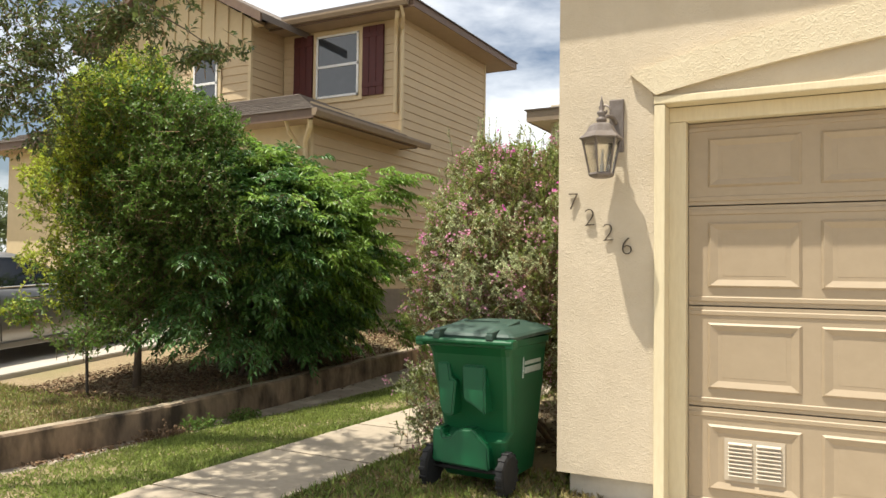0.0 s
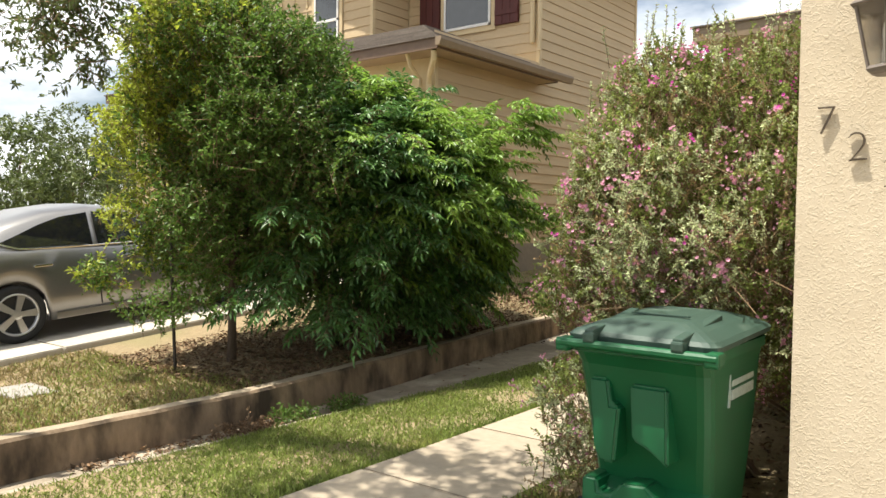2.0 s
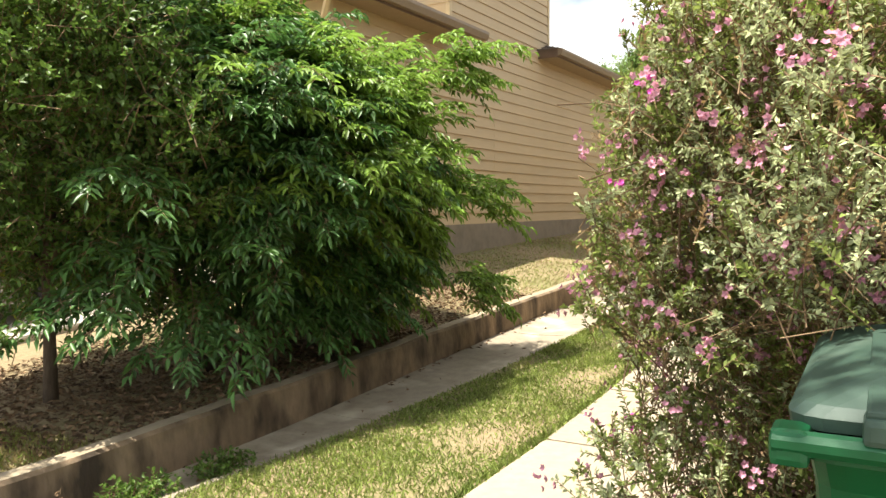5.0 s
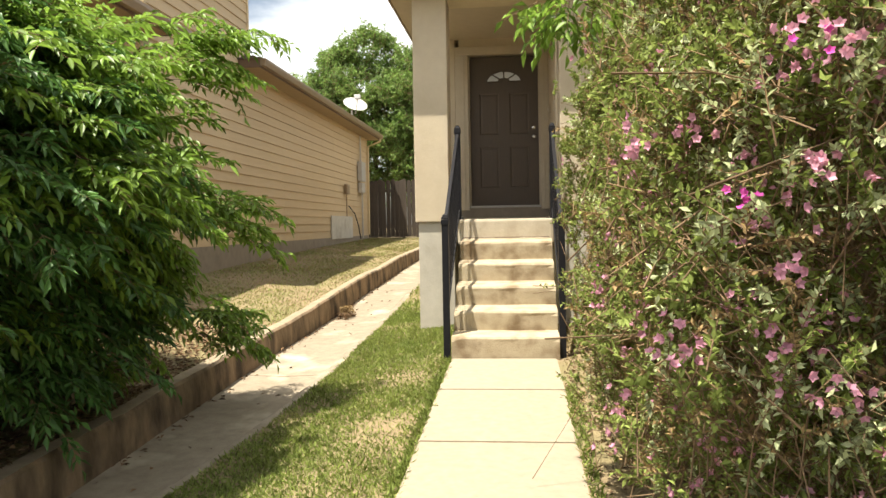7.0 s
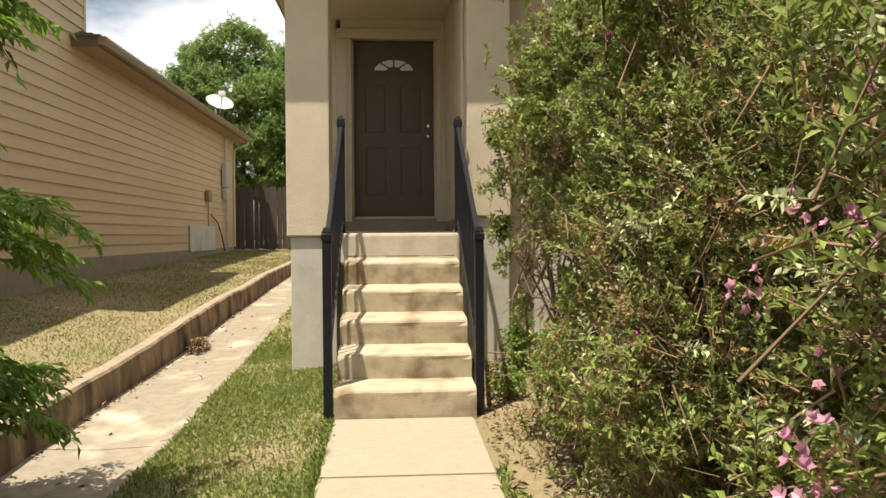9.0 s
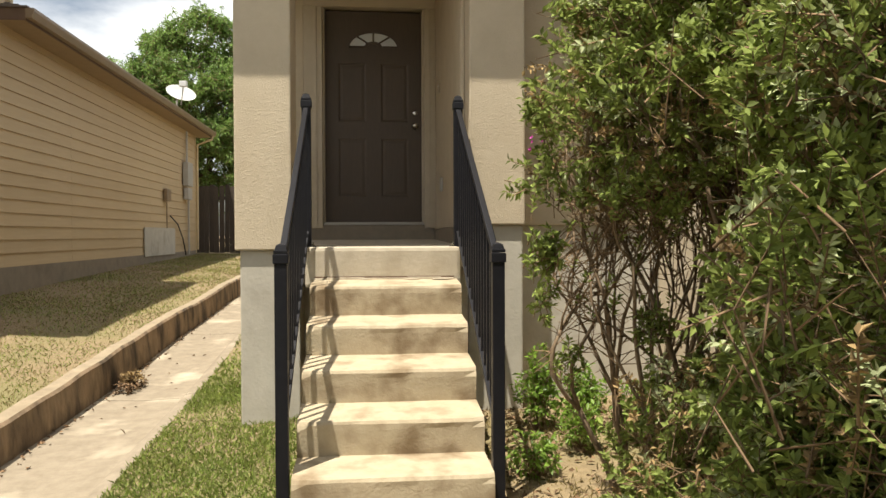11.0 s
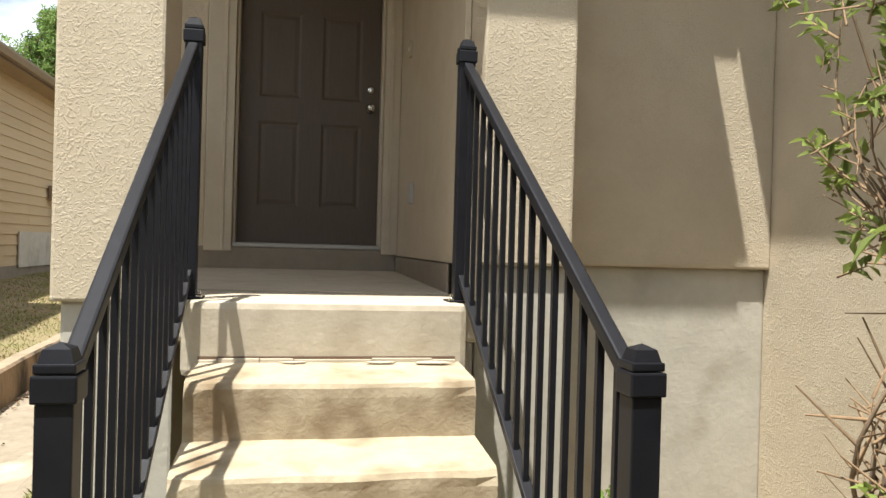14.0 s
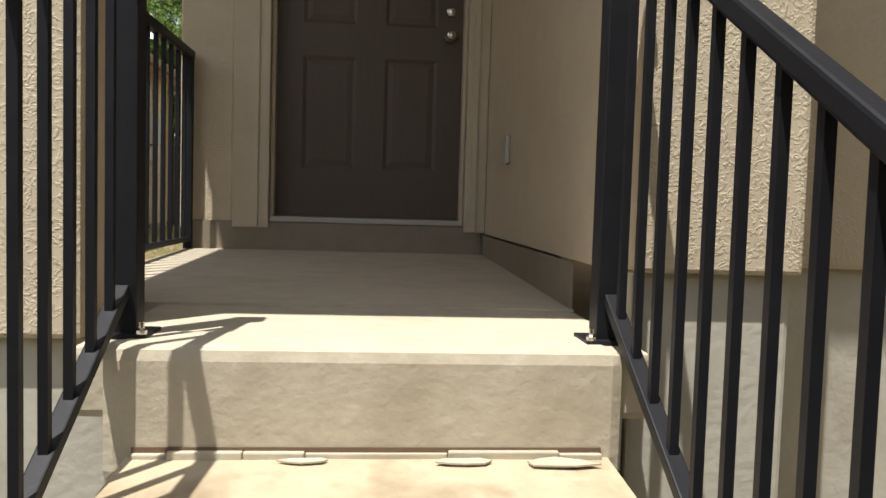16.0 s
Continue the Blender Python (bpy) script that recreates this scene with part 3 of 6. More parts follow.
hip_roof("roof_porch", -1.40, 1.165, 1.40, 7.0, EAVE_Z + 0.16, 0.3, "brown shingled porch roof with dark fascia", EAVE_Z)
hip_roof("roof_garage", 1.407, 8.6, -5.942, 13.0, EAVE_Z + 0.2, 1.9, "brown shingled garage roof with dark fascia", EAVE_Z + 0.02)
hip_roof("roof_recess", 1.25, 1.352, 1.64, 7.0, EAVE_Z + 0.18, 0.1, "brown shingled strip of roof over the recessed wall", EAVE_Z + 0.005)
hip_roof("roof_main", -1.40, 1.70, 7.06, 14.3, EAVE_Z + 0.2, 0.35, "brown shingled house roof", EAVE_Z + 0.01)

# ---- front door ----
door = thing("door_1", (-0.19, DOOR_Y + 0.08, 1.40), "closed dark brown panelled front door with a fanlight", "door", kind="structure")
DX0, DX1, DZ0, DZ1 = -0.650, 0.268, 1.405, 3.415
bm = bmesh.new()
# slab with openings for the panels left as recesses
fy = DOOR_Y + 0.075
panels = []
cx = (DX0 + DX1) / 2
for s in (-1, 1):
    a, b = sorted((cx + s * 0.07, cx + s * 0.335))
    panels += [(a, b, DZ0 + 0.24, DZ0 + 0.80), (a, b, DZ0 + 0.96, DZ0 + 1.52)]
xs = sorted({DX0, DX1, *[q for p in panels for q in p[:2]]})
zs = sorted({DZ0, DZ1, *[q for p in panels for q in p[2:]]})
for i in range(len(xs) - 1):
    for k in range(len(zs) - 1):
        hole = any(abs(xs[i] - p[0]) < 1e-6 and abs(zs[k] - p[2]) < 1e-6 for p in panels)
        if not hole:
            bm.faces.new([bm.verts.new(q) for q in ((xs[i], fy, zs[k]), (xs[i + 1], fy, zs[k]), (xs[i + 1], fy, zs[k + 1]), (xs[i], fy, zs[k + 1]))])
add_box(bm, DX0, DX1, fy + 0.02, fy + 0.045, DZ0, DZ1)
bmesh.ops.remove_doubles(bm, verts=bm.verts[:], dist=1e-5)
slab = part("door_slab", bm, DOOR, door)
for a, b, c, d in panels:
    bm = bmesh.new()
    outer, groove, inner = (a, b, c, d, fy), (a + 0.018, b - 0.018, c + 0.018, d - 0.018, fy + 0.008), (a + 0.045, b - 0.045, c + 0.045, d - 0.045, fy + 0.003)
    rings = [[bm.verts.new(q) for q in ((r[0], r[4], r[2]), (r[1], r[4], r[2]), (r[1], r[4], r[3]), (r[0], r[4], r[3]))] for r in (outer, groove, inner)]
    for r0, r1 in zip(rings, rings[1:]):
        for k in range(4):
            bm.faces.new((r0[k], r0[(k + 1) % 4], r1[(k + 1) % 4], r1[k]))
    bm.faces.new(rings[-1])
    part("door_panel", bm, DOOR, slab)
# fanlight: half-round light with spokes
fz, fr = DZ0 + 1.665, 0.245


def half_ring(r0, r1, y0, y1, squeeze, steps=16):
    bm = bmesh.new()
    rings = []
    for i in range(steps + 1):
        a = math.pi * i / steps
        rings.append([bm.verts.new((cx + r * math.cos(a), y, fz + squeeze * r * math.sin(a))) for r, y in ((r0, y0), (r1, y0), (r1, y1), (r0, y1))])
    for p, q in zip(rings, rings[1:]):
        for k in range(4):
            bm.faces.new((p[k], p[(k + 1) % 4], q[(k + 1) % 4], q[k]))
    bmesh.ops.recalc_face_normals(bm, faces=bm.faces[:])
    return bm


pane_white = material("bright fanlight pane", (0.62, 0.65, 0.67), (0.55, 0.58, 0.60), 4, 0.12, specular=0.8)
for i in range(4):
    bm = bmesh.new()
    a0, a1 = math.pi * i / 4 + 0.05, math.pi * (i + 1) / 4 - 0.05
    inner = [bm.verts.new((cx + 0.085 * math.cos(a0 + (a1 - a0) * k / 5), fy - 0.004, fz + 0.01 + 0.62 * 0.085 * math.sin(a0 + (a1 - a0) * k / 5))) for k in range(6)]
    outer = [bm.verts.new((cx + 0.225 * math.cos(a0 + (a1 - a0) * k / 5), fy - 0.004, fz + 0.01 + 0.62 * 0.225 * math.sin(a0 + (a1 - a0) * k / 5))) for k in range(6)]
    for k in range(5):
        bm.faces.new((inner[k], outer[k], outer[k + 1], inner[k + 1]))
    part("pane", bm, pane_white, slab, "pale fanlight pane")
part("fanlight_frame", half_ring(0.228, fr, fy - 0.016, fy + 0.004, 0.62), DOOR, slab)
part("fanlight_hub", half_ring(0.055, 0.085, fy - 0.014, fy + 0.004, 0.62), DOOR, slab)
for i in range(5):
    a = math.pi * i / 4
    part("fanlight_bar", tube([(cx + 0.08 * math.cos(a), fy - 0.006, fz + 0.01 + 0.05 * math.sin(a)), (cx + 0.235 * math.cos(a), fy - 0.006, fz + 0.01 + 0.146 * math.sin(a))], 0.009, 5), DOOR, slab)
for z, r, nm in ((DZ0 + 0.92, 0.033, "door_knob"), (DZ0 + 1.045, 0.024, "deadbolt")):
    bm = bmesh.new()
    turn = pose(0.205, fy, z, 90, 0, 0)
    prof = [(r * 0.95, -0.002), (r, 0.008), (r * 0.45, 0.012), (r * 0.4, 0.03), (r * 0.75, 0.042), (r * 0.8, 0.055), (r * 0.5, 0.066)] if nm == "door_knob" else [(r * 1.1, -0.002), (r * 1.1, 0.012), (r * 0.8, 0.018), (r * 0.5, 0.02)]
    add_lathe(bm, prof, turn, 18)
    part(nm, bm, CHROME, door, "satin nickel knob" if nm == "door_knob" else "satin nickel deadbolt", True)
# casing, jamb, threshold
for x0, x1 in ((-0.845, -0.672), (0.290, 0.398)):
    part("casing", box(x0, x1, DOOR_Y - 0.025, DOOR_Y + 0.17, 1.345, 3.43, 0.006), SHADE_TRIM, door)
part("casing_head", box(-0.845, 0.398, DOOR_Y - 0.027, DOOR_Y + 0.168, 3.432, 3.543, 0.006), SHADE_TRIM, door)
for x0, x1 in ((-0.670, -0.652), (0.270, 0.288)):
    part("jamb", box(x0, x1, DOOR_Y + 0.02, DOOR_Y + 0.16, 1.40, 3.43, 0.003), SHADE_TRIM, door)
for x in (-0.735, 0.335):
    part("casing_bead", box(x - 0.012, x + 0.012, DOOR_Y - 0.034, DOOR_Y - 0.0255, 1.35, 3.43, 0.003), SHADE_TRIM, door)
part("threshold", box(-0.668, 0.286, DOOR_Y - 0.015, DOOR_Y + 0.15, 1.375, 1.402, 0.006), GREYBOX, door, "grey metal threshold")
structure("wall_behind_door", box(-0.80, 0.40, DOOR_Y + 0.172, DOOR_Y + 0.2, 1.3, 3.6), SHADE_TRIM, "plain inner wall behind the door", "wall")
# box on the porch wall and doorbell
outlet = thing("wall_outlet", (0.39, 3.3, 1.72), "small weathered outdoor outlet cover on the porch wall", "outlet")
part("cover", box(0.378, 0.399, 3.22, 3.30, 1.66, 1.78, 0.006), GREYBOX, outlet)
bell = thing("doorbell", (0.39, 3.45, 2.62), "small pale doorbell button on the porch wall", "doorbell")
part("cover", box(0.382, 0.399, 3.42, 3.47, 2.56, 2.66, 0.006), SHADE_TRIM, bell)
part("button", box(0.377, 0.383, 3.435, 3.455, 2.60, 2.625, 0.003), WINDOW_FRAME, bell)

# ---- stairs ----
stairs = thing("stairs", (-0.15, 0.7, 0), "six worn concrete front steps with rounded edges", "stairs", kind="structure")
STEP_Y = [0.0, 0.31, 0.60, 0.935, 1.23, 1.53]
STEP_Z = [0.185, 0.372, 0.572, 0.768, 0.974]
for i, z in enumerate(STEP_Z):
    zl = (STEP_Z[i - 1] if i else -0.25)
    bm = bmesh.new()
    n = 14
    y0, y1 = STEP_Y[i], STEP_Y[i + 1] + 0.05
    prof = [(y0 + 0.012, zl - 0.03), (y0 + 0.012, zl), (y0 + 0.004, z - 0.05), (y0 + 0.003, z - 0.022), (y0 + 0.012, z - 0.006), (y0 + 0.03, z), (y1, z + (0.026 if i else 0.012)), (y1, zl - 0.03)]
    rings = []
    for k in range(n + 1):
        x = -0.61 + 0.925 * k / n
        e = 0.006 if 0 < k < n else 0.012
        w = [0.006 * noise.noise(Vector((x * 4, i * 3.1 + j, 0))) for j in range(len(prof))]
        rings.append([bm.verts.new((x, p[0] + w[j] + (e if j in (3, 4) and k in (0, n) else 0), p[1] + (w[j] * 0.6 if 1 < j < 7 else 0))) for j, p in enumerate(prof)])
    for a, b in zip(rings, rings[1:]):
        for j in range(len(prof)):
            bm.faces.new((a[j], a[(j + 1) % len(prof)], b[(j + 1) % len(prof)], b[j]))
    bm.faces.new(rings[0][::-1])
    bm.faces.new(rings[-1])
    bmesh.ops.recalc_face_normals(bm, faces=bm.faces[:])
    part("step", bm, STEP, stairs)
# top riser under the porch edge, smoother and repaired
bm = box(-0.66, 0.345, 1.513, 1.72, 0.94, PORCH_Z + 0.003, 0.026)
part("top_riser", bm, PORCH, stairs, "patched pale concrete top riser")
bm = bmesh.new()
x = -0.60
while x < 0.29:
    w = 0.05 + 0.30 * abs(noise.noise(Vector((x * 9, 5.5, 0))))
    h = 0.004 + 0.010 * abs(noise.noise(Vector((x * 13, 1.5, 0))))
    d = 0.010 * noise.noise(Vector((x * 11, 2.5, 0)))
    add_box(bm, x, min(x + w, 0.30), 1.498 + d, 1.53, 0.990, 0.999 + h, 0.003)
    x += w + (0.004 if w < 0.05 else 0.0015)
part("loose_mortar", bm, PORCH, stairs, "broken mortar strip at the top riser")
# solid brown strip stands in for the shade inside the ragged gap
part("gap_shade_strip", box(-0.60, 0.30, 1.5095, 1.53, 1.001, 1.014), FASCIA, stairs, "dark strip painting the shaded gap over the mortar")
for x, y, w, d, a in ((0.03, 1.475, 0.06, 0.017, 4), (0.20, 1.468, 0.085, 0.022, -6), (-0.28, 1.482, 0.05, 0.012, 2)):
    edge = [(w * math.cos(k * 0.785) * (0.8 + 0.7 * noise.noise(Vector((k * 1.7, x * 9, 0)))), d * math.sin(k * 0.785) * (1.0 + 1.0 * noise.noise(Vector((k * 2.3, x * 7, 3))))) for k in range(8)]
    bm = prism(edge, "z", 0.0, 0.0035)
    bmesh.ops.transform(bm, matrix=pose(x, y, 0.9965, 3, 0, a), verts=bm.verts[:])
    part("mortar_flake", bm, PORCH, stairs)

# ---- stair railings ----


def cap(bm, x, y, z, s):
    add_box(bm, x - s - 0.006, x + s + 0.006, y - s - 0.006, y + s + 0.006, z - 0.075, z - 0.03, 0.004)
    add_box(bm, x - s - 0.003, x + s + 0.003, y - s - 0.003, y + s + 0.003, z - 0.028, z - 0.012, 0.003)
    v = [bm.verts.new((x + a * (s - 0.002), y + b * (s - 0.002), z - 0.012)) for a, b in ((-1, -1), (1, -1), (1, 1), (-1, 1))]
    m = [bm.verts.new((x + a * s * 0.72, y + b * s * 0.72, z + 0.010)) for a, b in ((-1, -1), (1, -1), (1, 1), (-1, 1))]
    t = bm.verts.new((x, y, z + 0.020))
    for k in range(4):
        bm.faces.new((v[k], v[(k + 1) % 4], m[(k + 1) % 4], m[k]))
        bm.faces.new((m[k], m[(k + 1) % 4], t))
    bm.faces.new(v[::-1])


def stair_rail(name, x, label):
    r = thing(name, (x, 0.1, -0.02), label, "railing", group="stair railings")
    y0, y1, z0, z1 = 0.095, 1.655, 1.225, 2.19
    s = 0.029
    for y, zb, zt in ((y0, -0.2, z0), (y1, PORCH_Z + 0.001, z1)):
        post = part("post", box(x - s, x + s, y - s, y + s, zb, zt - 0.075, 0.003), IRON, r)
        bm = bmesh.new()
        cap(bm, x, y, zt, s)
        part("post_cap", bm, IRON, post)
    slope = (z1 - z0) / (y1 - y0)
    ang = math.degrees(math.atan(slope))
    length = (y1 - y0 - 2 * s) / math.cos(radians(ang))
    ym, zm = (y0 + y1) / 2, (z0 + z1) / 2 - 0.075
    part("handrail", box(-0.017, 0.017, -length / 2, length / 2, -0.017, 0.017, 0.006, pose(x, ym, zm, ang, 0, 0)), IRON, r)
    drop = 0.80
    part("bottom_rail", box(-0.016, 0.016, -length / 2, length / 2, -0.012, 0.012, 0.003, pose(x, ym, zm - drop, ang, 0, 0)), IRON, r)
    n = 15
    for i in range(n):
        y = y0 + (y1 - y0) * (i + 1) / (n + 1)
        z = zm + (y - ym) * slope
        part("baluster", box(x - 0.0078, x + 0.0078, y - 0.0078, y + 0.0078, z - drop, z - 0.01), IRON, r)
    # foot plate with bolts on the porch slab
    part("base_plate", box(x - 0.055, x + 0.055, y1 - 0.055, y1 + 0.055, PORCH_Z + 0.001, PORCH_Z + 0.010, 0.002), IRON, r)
    for a in (-1, 1):
        bm = bmesh.new()
        add_lathe(bm, [(0.011, 0), (0.011, 0.008), (0.006, 0.012), (0.006, 0.025)], pose(x + a * 0.043, y1 - 0.042, PORCH_Z + 0.010), 8)
        part("bolt", bm, CHROME, r)
    return r


stair_rail("stair_railing", -0.655, "black enamelled iron stair railing with square balusters")
stair_rail("stair_railing", 0.345, "black enamelled iron stair railing with square balusters")
# level railing on the open side of the porch
r = thing("porch_railing", (-1.05, 3.0, PORCH_Z), "black iron railing on the open side of the porch", "railing")
part("handrail", box(-1.072, -1.028, 2.11, 3.885, 2.14, 2.18, 0.007), IRON, r)
part("bottom_rail", box(-1.066, -1.034, 2.11, 3.885, 1.27, 1.294, 0.003), IRON, r)
for i in range(14):
    y = 2.23 + 0.118 * i
    part("baluster", box(-1.0585, -1.0415, y - 0.0085, y + 0.0085, 1.28, 2.15), IRON, r)
for y in (2.14, 3.86):
    part("post", box(-1.069, -1.031, y - 0.019, y + 0.019, PORCH_Z + 0.001, 2.15, 0.003), IRON, r)

# ---- garage door ----
gd = thing("door_2", (4.8, -5.5, -0.11), "closed tan sectional garage door with raised panels", "garage door", kind="structure")
GY0 = -5.53
edges_z = [-0.112, 0.448, 1.016, 1.583, 2.06]
for i in range(4):
    z0, z1 = edges_z[i] + 0.004, edges_z[i + 1] - 0.004
    bm = bmesh.new()
    prof = [(GY0, z0), (GY0 - 0.0, z0 + 0.02), (GY0 - 0.006, z0 + 0.025), (GY0 - 0.006, z0 + 0.045), (GY0, z0 + 0.05), (GY0, z1 - 0.05), (GY0 - 0.006, z1 - 0.045), (GY0 - 0.006, z1 - 0.025), (GY0, z1 - 0.02), (GY0, z1), (GY0 + 0.05, z1), (GY0 + 0.05, z0)]
    section = part("door_section", prism(prof, "x", 2.37, 7.25), GARAGE, gd)
    for k in range(8):
        x0 = 2.475 + 0.5775 * k
        x1 = x0 + 0.485
        a, b = z0 + 0.10, z1 - 0.09
        bm = bmesh.new()
        rings = []
        for inset, dy in ((0, -0.002), (0.012, -0.014), (0.055, 0.004), (0.062, 0.004), (0.066, -0.001)):
            rings.append([bm.verts.new(q) for q in ((x0 + inset * 1.2, GY0 + dy, a + inset), (x1 - inset * 1.2, GY0 + dy, a + inset), (x1 - inset * 1.2, GY0 + dy, b - inset), (x0 + inset * 1.2, GY0 + dy, b - inset))])
        for r0, r1 in zip(rings, rings[1:]):
            for q in range(4):
                bm.faces.new((r0[q], r0[(q + 1) % 4], r1[(q + 1) % 4], r1[q]))
        bm.faces.new(rings[-1])
        panel = part("raised_panel", bm, GARAGE, section)
        if i == 0 and k == 0:
            vx0, vx1, vz0, vz1 = 2.585, 2.855, 0.07, 0.27
            part("vent_frame", prism([(vx0 - 0.02, vz0 - 0.015), (vx1 + 0.02, vz0 - 0.015), (vx1 + 0.02, vz1 + 0.015), (vx0 - 0.02, vz1 + 0.015)], "y", GY0 - 0.006, GY0 + 0.01), VENT, section)
            for s in range(9):
                z = vz0 + 0.012 + s * 0.0215
                for xa, xb in ((vx0, (vx0 + vx1) / 2 - 0.012), ((vx0 + vx1) / 2 + 0.012, vx1)):
                    bm = prism([(GY0 - 0.007, z + 0.012), (GY0 - 0.020, z + 0.002), (GY0 - 0.020, z - 0.001), (GY0 - 0.007, z + 0.009)], "x", xa, xb)
                    part("vent_slat", bm, VENT, section)
# jambs, head and brick-mould of the garage opening
part("jamb_west", box(2.215, 2.275, -5.725, -5.602, -0.115, 2.145, 0.006), TRIM, gd)
part("jamb_west_inner", box(2.264, 2.366, -5.60, -5.50, -0.115, 2.06, 0.004), TRIM, gd)
part("jamb_east", box(7.256, 7.35, -5.72, -5.50, -0.115, 2.06, 0.004), TRIM, gd)
part("head_outer", box(2.213, 7.37, -5.728, -5.60, 2.148, 2.192, 0.006), TRIM, gd)
part("head_inner", box(2.264, 7.35, -5.60, -5.50, 2.062, 2.146, 0.004), TRIM, gd)
# flat arch band of stucco over the opening
bm = bmesh.new()
steps = 28
rows = []
for i in range(steps + 1):
    u = i / steps
    x_in, x_out = 2.225 + (7.345 - 2.225) * u, 2.075 + (7.495 - 2.075) * u
    rise = 1 - (2 * u - 1) ** 2
    z_in, z_out = 2.20 + 0.27 * rise, 2.335 + 0.36 * rise
    rows.append([bm.verts.new(q) for q in ((x_in, -5.738, z_in), (x_out, -5.738, z_out), (x_out, -5.69, z_out), (x_in, -5.69, z_in))])
for a, b in zip(rows, rows[1:]):
    for k in range(4):
        bm.faces.new((a[k], a[(k + 1) % 4], b[(k + 1) % 4], b[k]))
bm.faces.new(rows[0][::-1])
bm.faces.new(rows[-1])
bmesh.ops.recalc_face_normals(bm, faces=bm.faces[:])
structure("trim_garage_arch", bm, STUCCO_SMOOTH, "raised cream stucco arch band over the garage door", "trim")
structure("wall_garage_inside", box(2.3, 7.4, -5.4, -5.35, -0.2, 2.2), SHADE_TRIM, "plain wall behind the garage door", "wall")

# ---- lantern beside the garage door ----
LX, LY = 1.955, -5.87
lantern = thing("wall_lantern", (LX, -5.70, 1.9), "weathered bronze carriage lantern with frosted panes on the garage wall", "lantern")
bm = bmesh.new()
add_box(bm, LX + 0.0, LX + 0.085, -5.722, -5.699, 1.89, 2.20, 0.008)
part("back_plate", bm, BRONZE, lantern)
arm = [(LX + 0.042, -5.72, 2.06), (LX + 0.03, -5.76, 2.09), (LX + 0.015, -5.82, 2.085), (LX, LY, 2.055)]
part("arm", tube(arm, [0.014, 0.013, 0.012, 0.012], 8), BRONZE, lantern)
part("scroll", tube([(LX + 0.035 * math.cos(a * 0.6) * (1 - a / 14), LY + 0.05 + 0.01 * a / 4, 2.12 + 0.035 * math.sin(a * 0.6) * (1 - a / 14)) for a in range(13)], 0.006, 5), BRONZE, lantern)
bm = bmesh.new()
add_lathe(bm, [(0.016, 2.035), (0.03, 2.05), (0.028, 2.065), (0.014, 2.075), (0.026, 2.09), (0.026, 2.10), (0.012, 2.11), (0.018, 2.125), (0.010, 2.14), (0.012, 2.15), (0.004, 2.175), (0.003, 2.19)], pose(LX, LY, 0), 12)
part("finial", bm, BRONZE, lantern, smooth=True)
bm = bmesh.new()
add_lathe(bm, [(0.122, 1.943), (0.126, 1.95), (0.118, 1.957), (0.088, 1.985), (0.07, 2.02), (0.05, 2.035), (0.014, 2.04)], pose(LX, LY, 0, 0, 0, 30), 6)
part("roof", bm, BRONZE, lantern)
bm = bmesh.new()
add_lathe(bm, [(0.05, 1.728), (0.066, 1.735), (0.075, 1.745), (0.070, 1.755), (0.06, 1.757)], pose(LX, LY, 0, 0, 0, 30), 6)
part("base", bm, BRONZE, lantern)
for i in range(6):
    a, b = radians(30 + 60 * i), radians(90 + 60 * i)
    part("corner_bar", tube([(LX + 0.067 * math.cos(a), LY + 0.067 * math.sin(a), 1.75), (LX + 0.110 * math.cos(a), LY + 0.110 * math.sin(a), 1.95)], 0.006, 5), BRONZE, lantern)
    bm = bmesh.new()
    q = [(0.062 * math.cos(a), 0.062 * math.sin(a), 1.755), (0.062 * math.cos(b), 0.062 * math.sin(b), 1.755), (0.104 * math.cos(b), 0.104 * math.sin(b), 1.945), (0.104 * math.cos(a), 0.104 * math.sin(a), 1.945)]
    bm.faces.new([bm.verts.new((LX + p[0], LY + p[1], p[2])) for p in q])
    part("pane", bm, LANTERN_GLASS, lantern, "frosted glass pane")
bm = bmesh.new()
add_lathe(bm, [(0.013, 1.757), (0.013, 1.80), (0.009, 1.81), (0.009, 1.86), (0.004, 1.89)], pose(LX, LY, 0), 10)
part("bulb", bm, WINDOW_FRAME, lantern, "white candle bulb")

# ---- house numerals ----


def numeral(text, x, z, size):
    cu = bpy.data.curves.new("numeral", "FONT")
    cu.body, cu.size, cu.extrude, cu.offset = text, size, 0.006, -0.0045
    cu.align_x, cu.align_y = "CENTER", "CENTER"
    tmp = new("numeral_curve", cu)
    tmp.matrix_world = pose(x, -5.712, z, 90, 0, 0)
    bpy.context.view_layer.update()
    me = bpy.data.meshes.new_from_object(tmp.evaluated_get(bpy.context.evaluated_depsgraph_get()))
    me.materials.clear()
    me.materials.append(NUMERAL)
    me.transform(pose(x, -5.712, z, 90, 0, -0))
    bpy.data.objects.remove(tmp)
    ob = new("house_numeral", me)
    tagged(ob, f"bronze house numeral {text} mounted on the stucco wall", "house numeral", group="house numerals")


for text, x, z in (("7", 1.738, 1.610), ("2", 1.842, 1.515), ("2", 1.952, 1.425), ("6", 2.060, 1.345)):
    numeral(text, x, z, 0.150)

# ---- wheeled bin ----
BX0, BX1, BY0, BY1, BZ = 0.875, 1.445, -5.96, -5.27, -0.115
bin_thing = thing("wheeled_bin", ((BX0 + BX1) / 2, (BY0 + BY1) / 2, BZ), "green plastic wheeled rubbish bin with a grey-green closed lid", "bin")


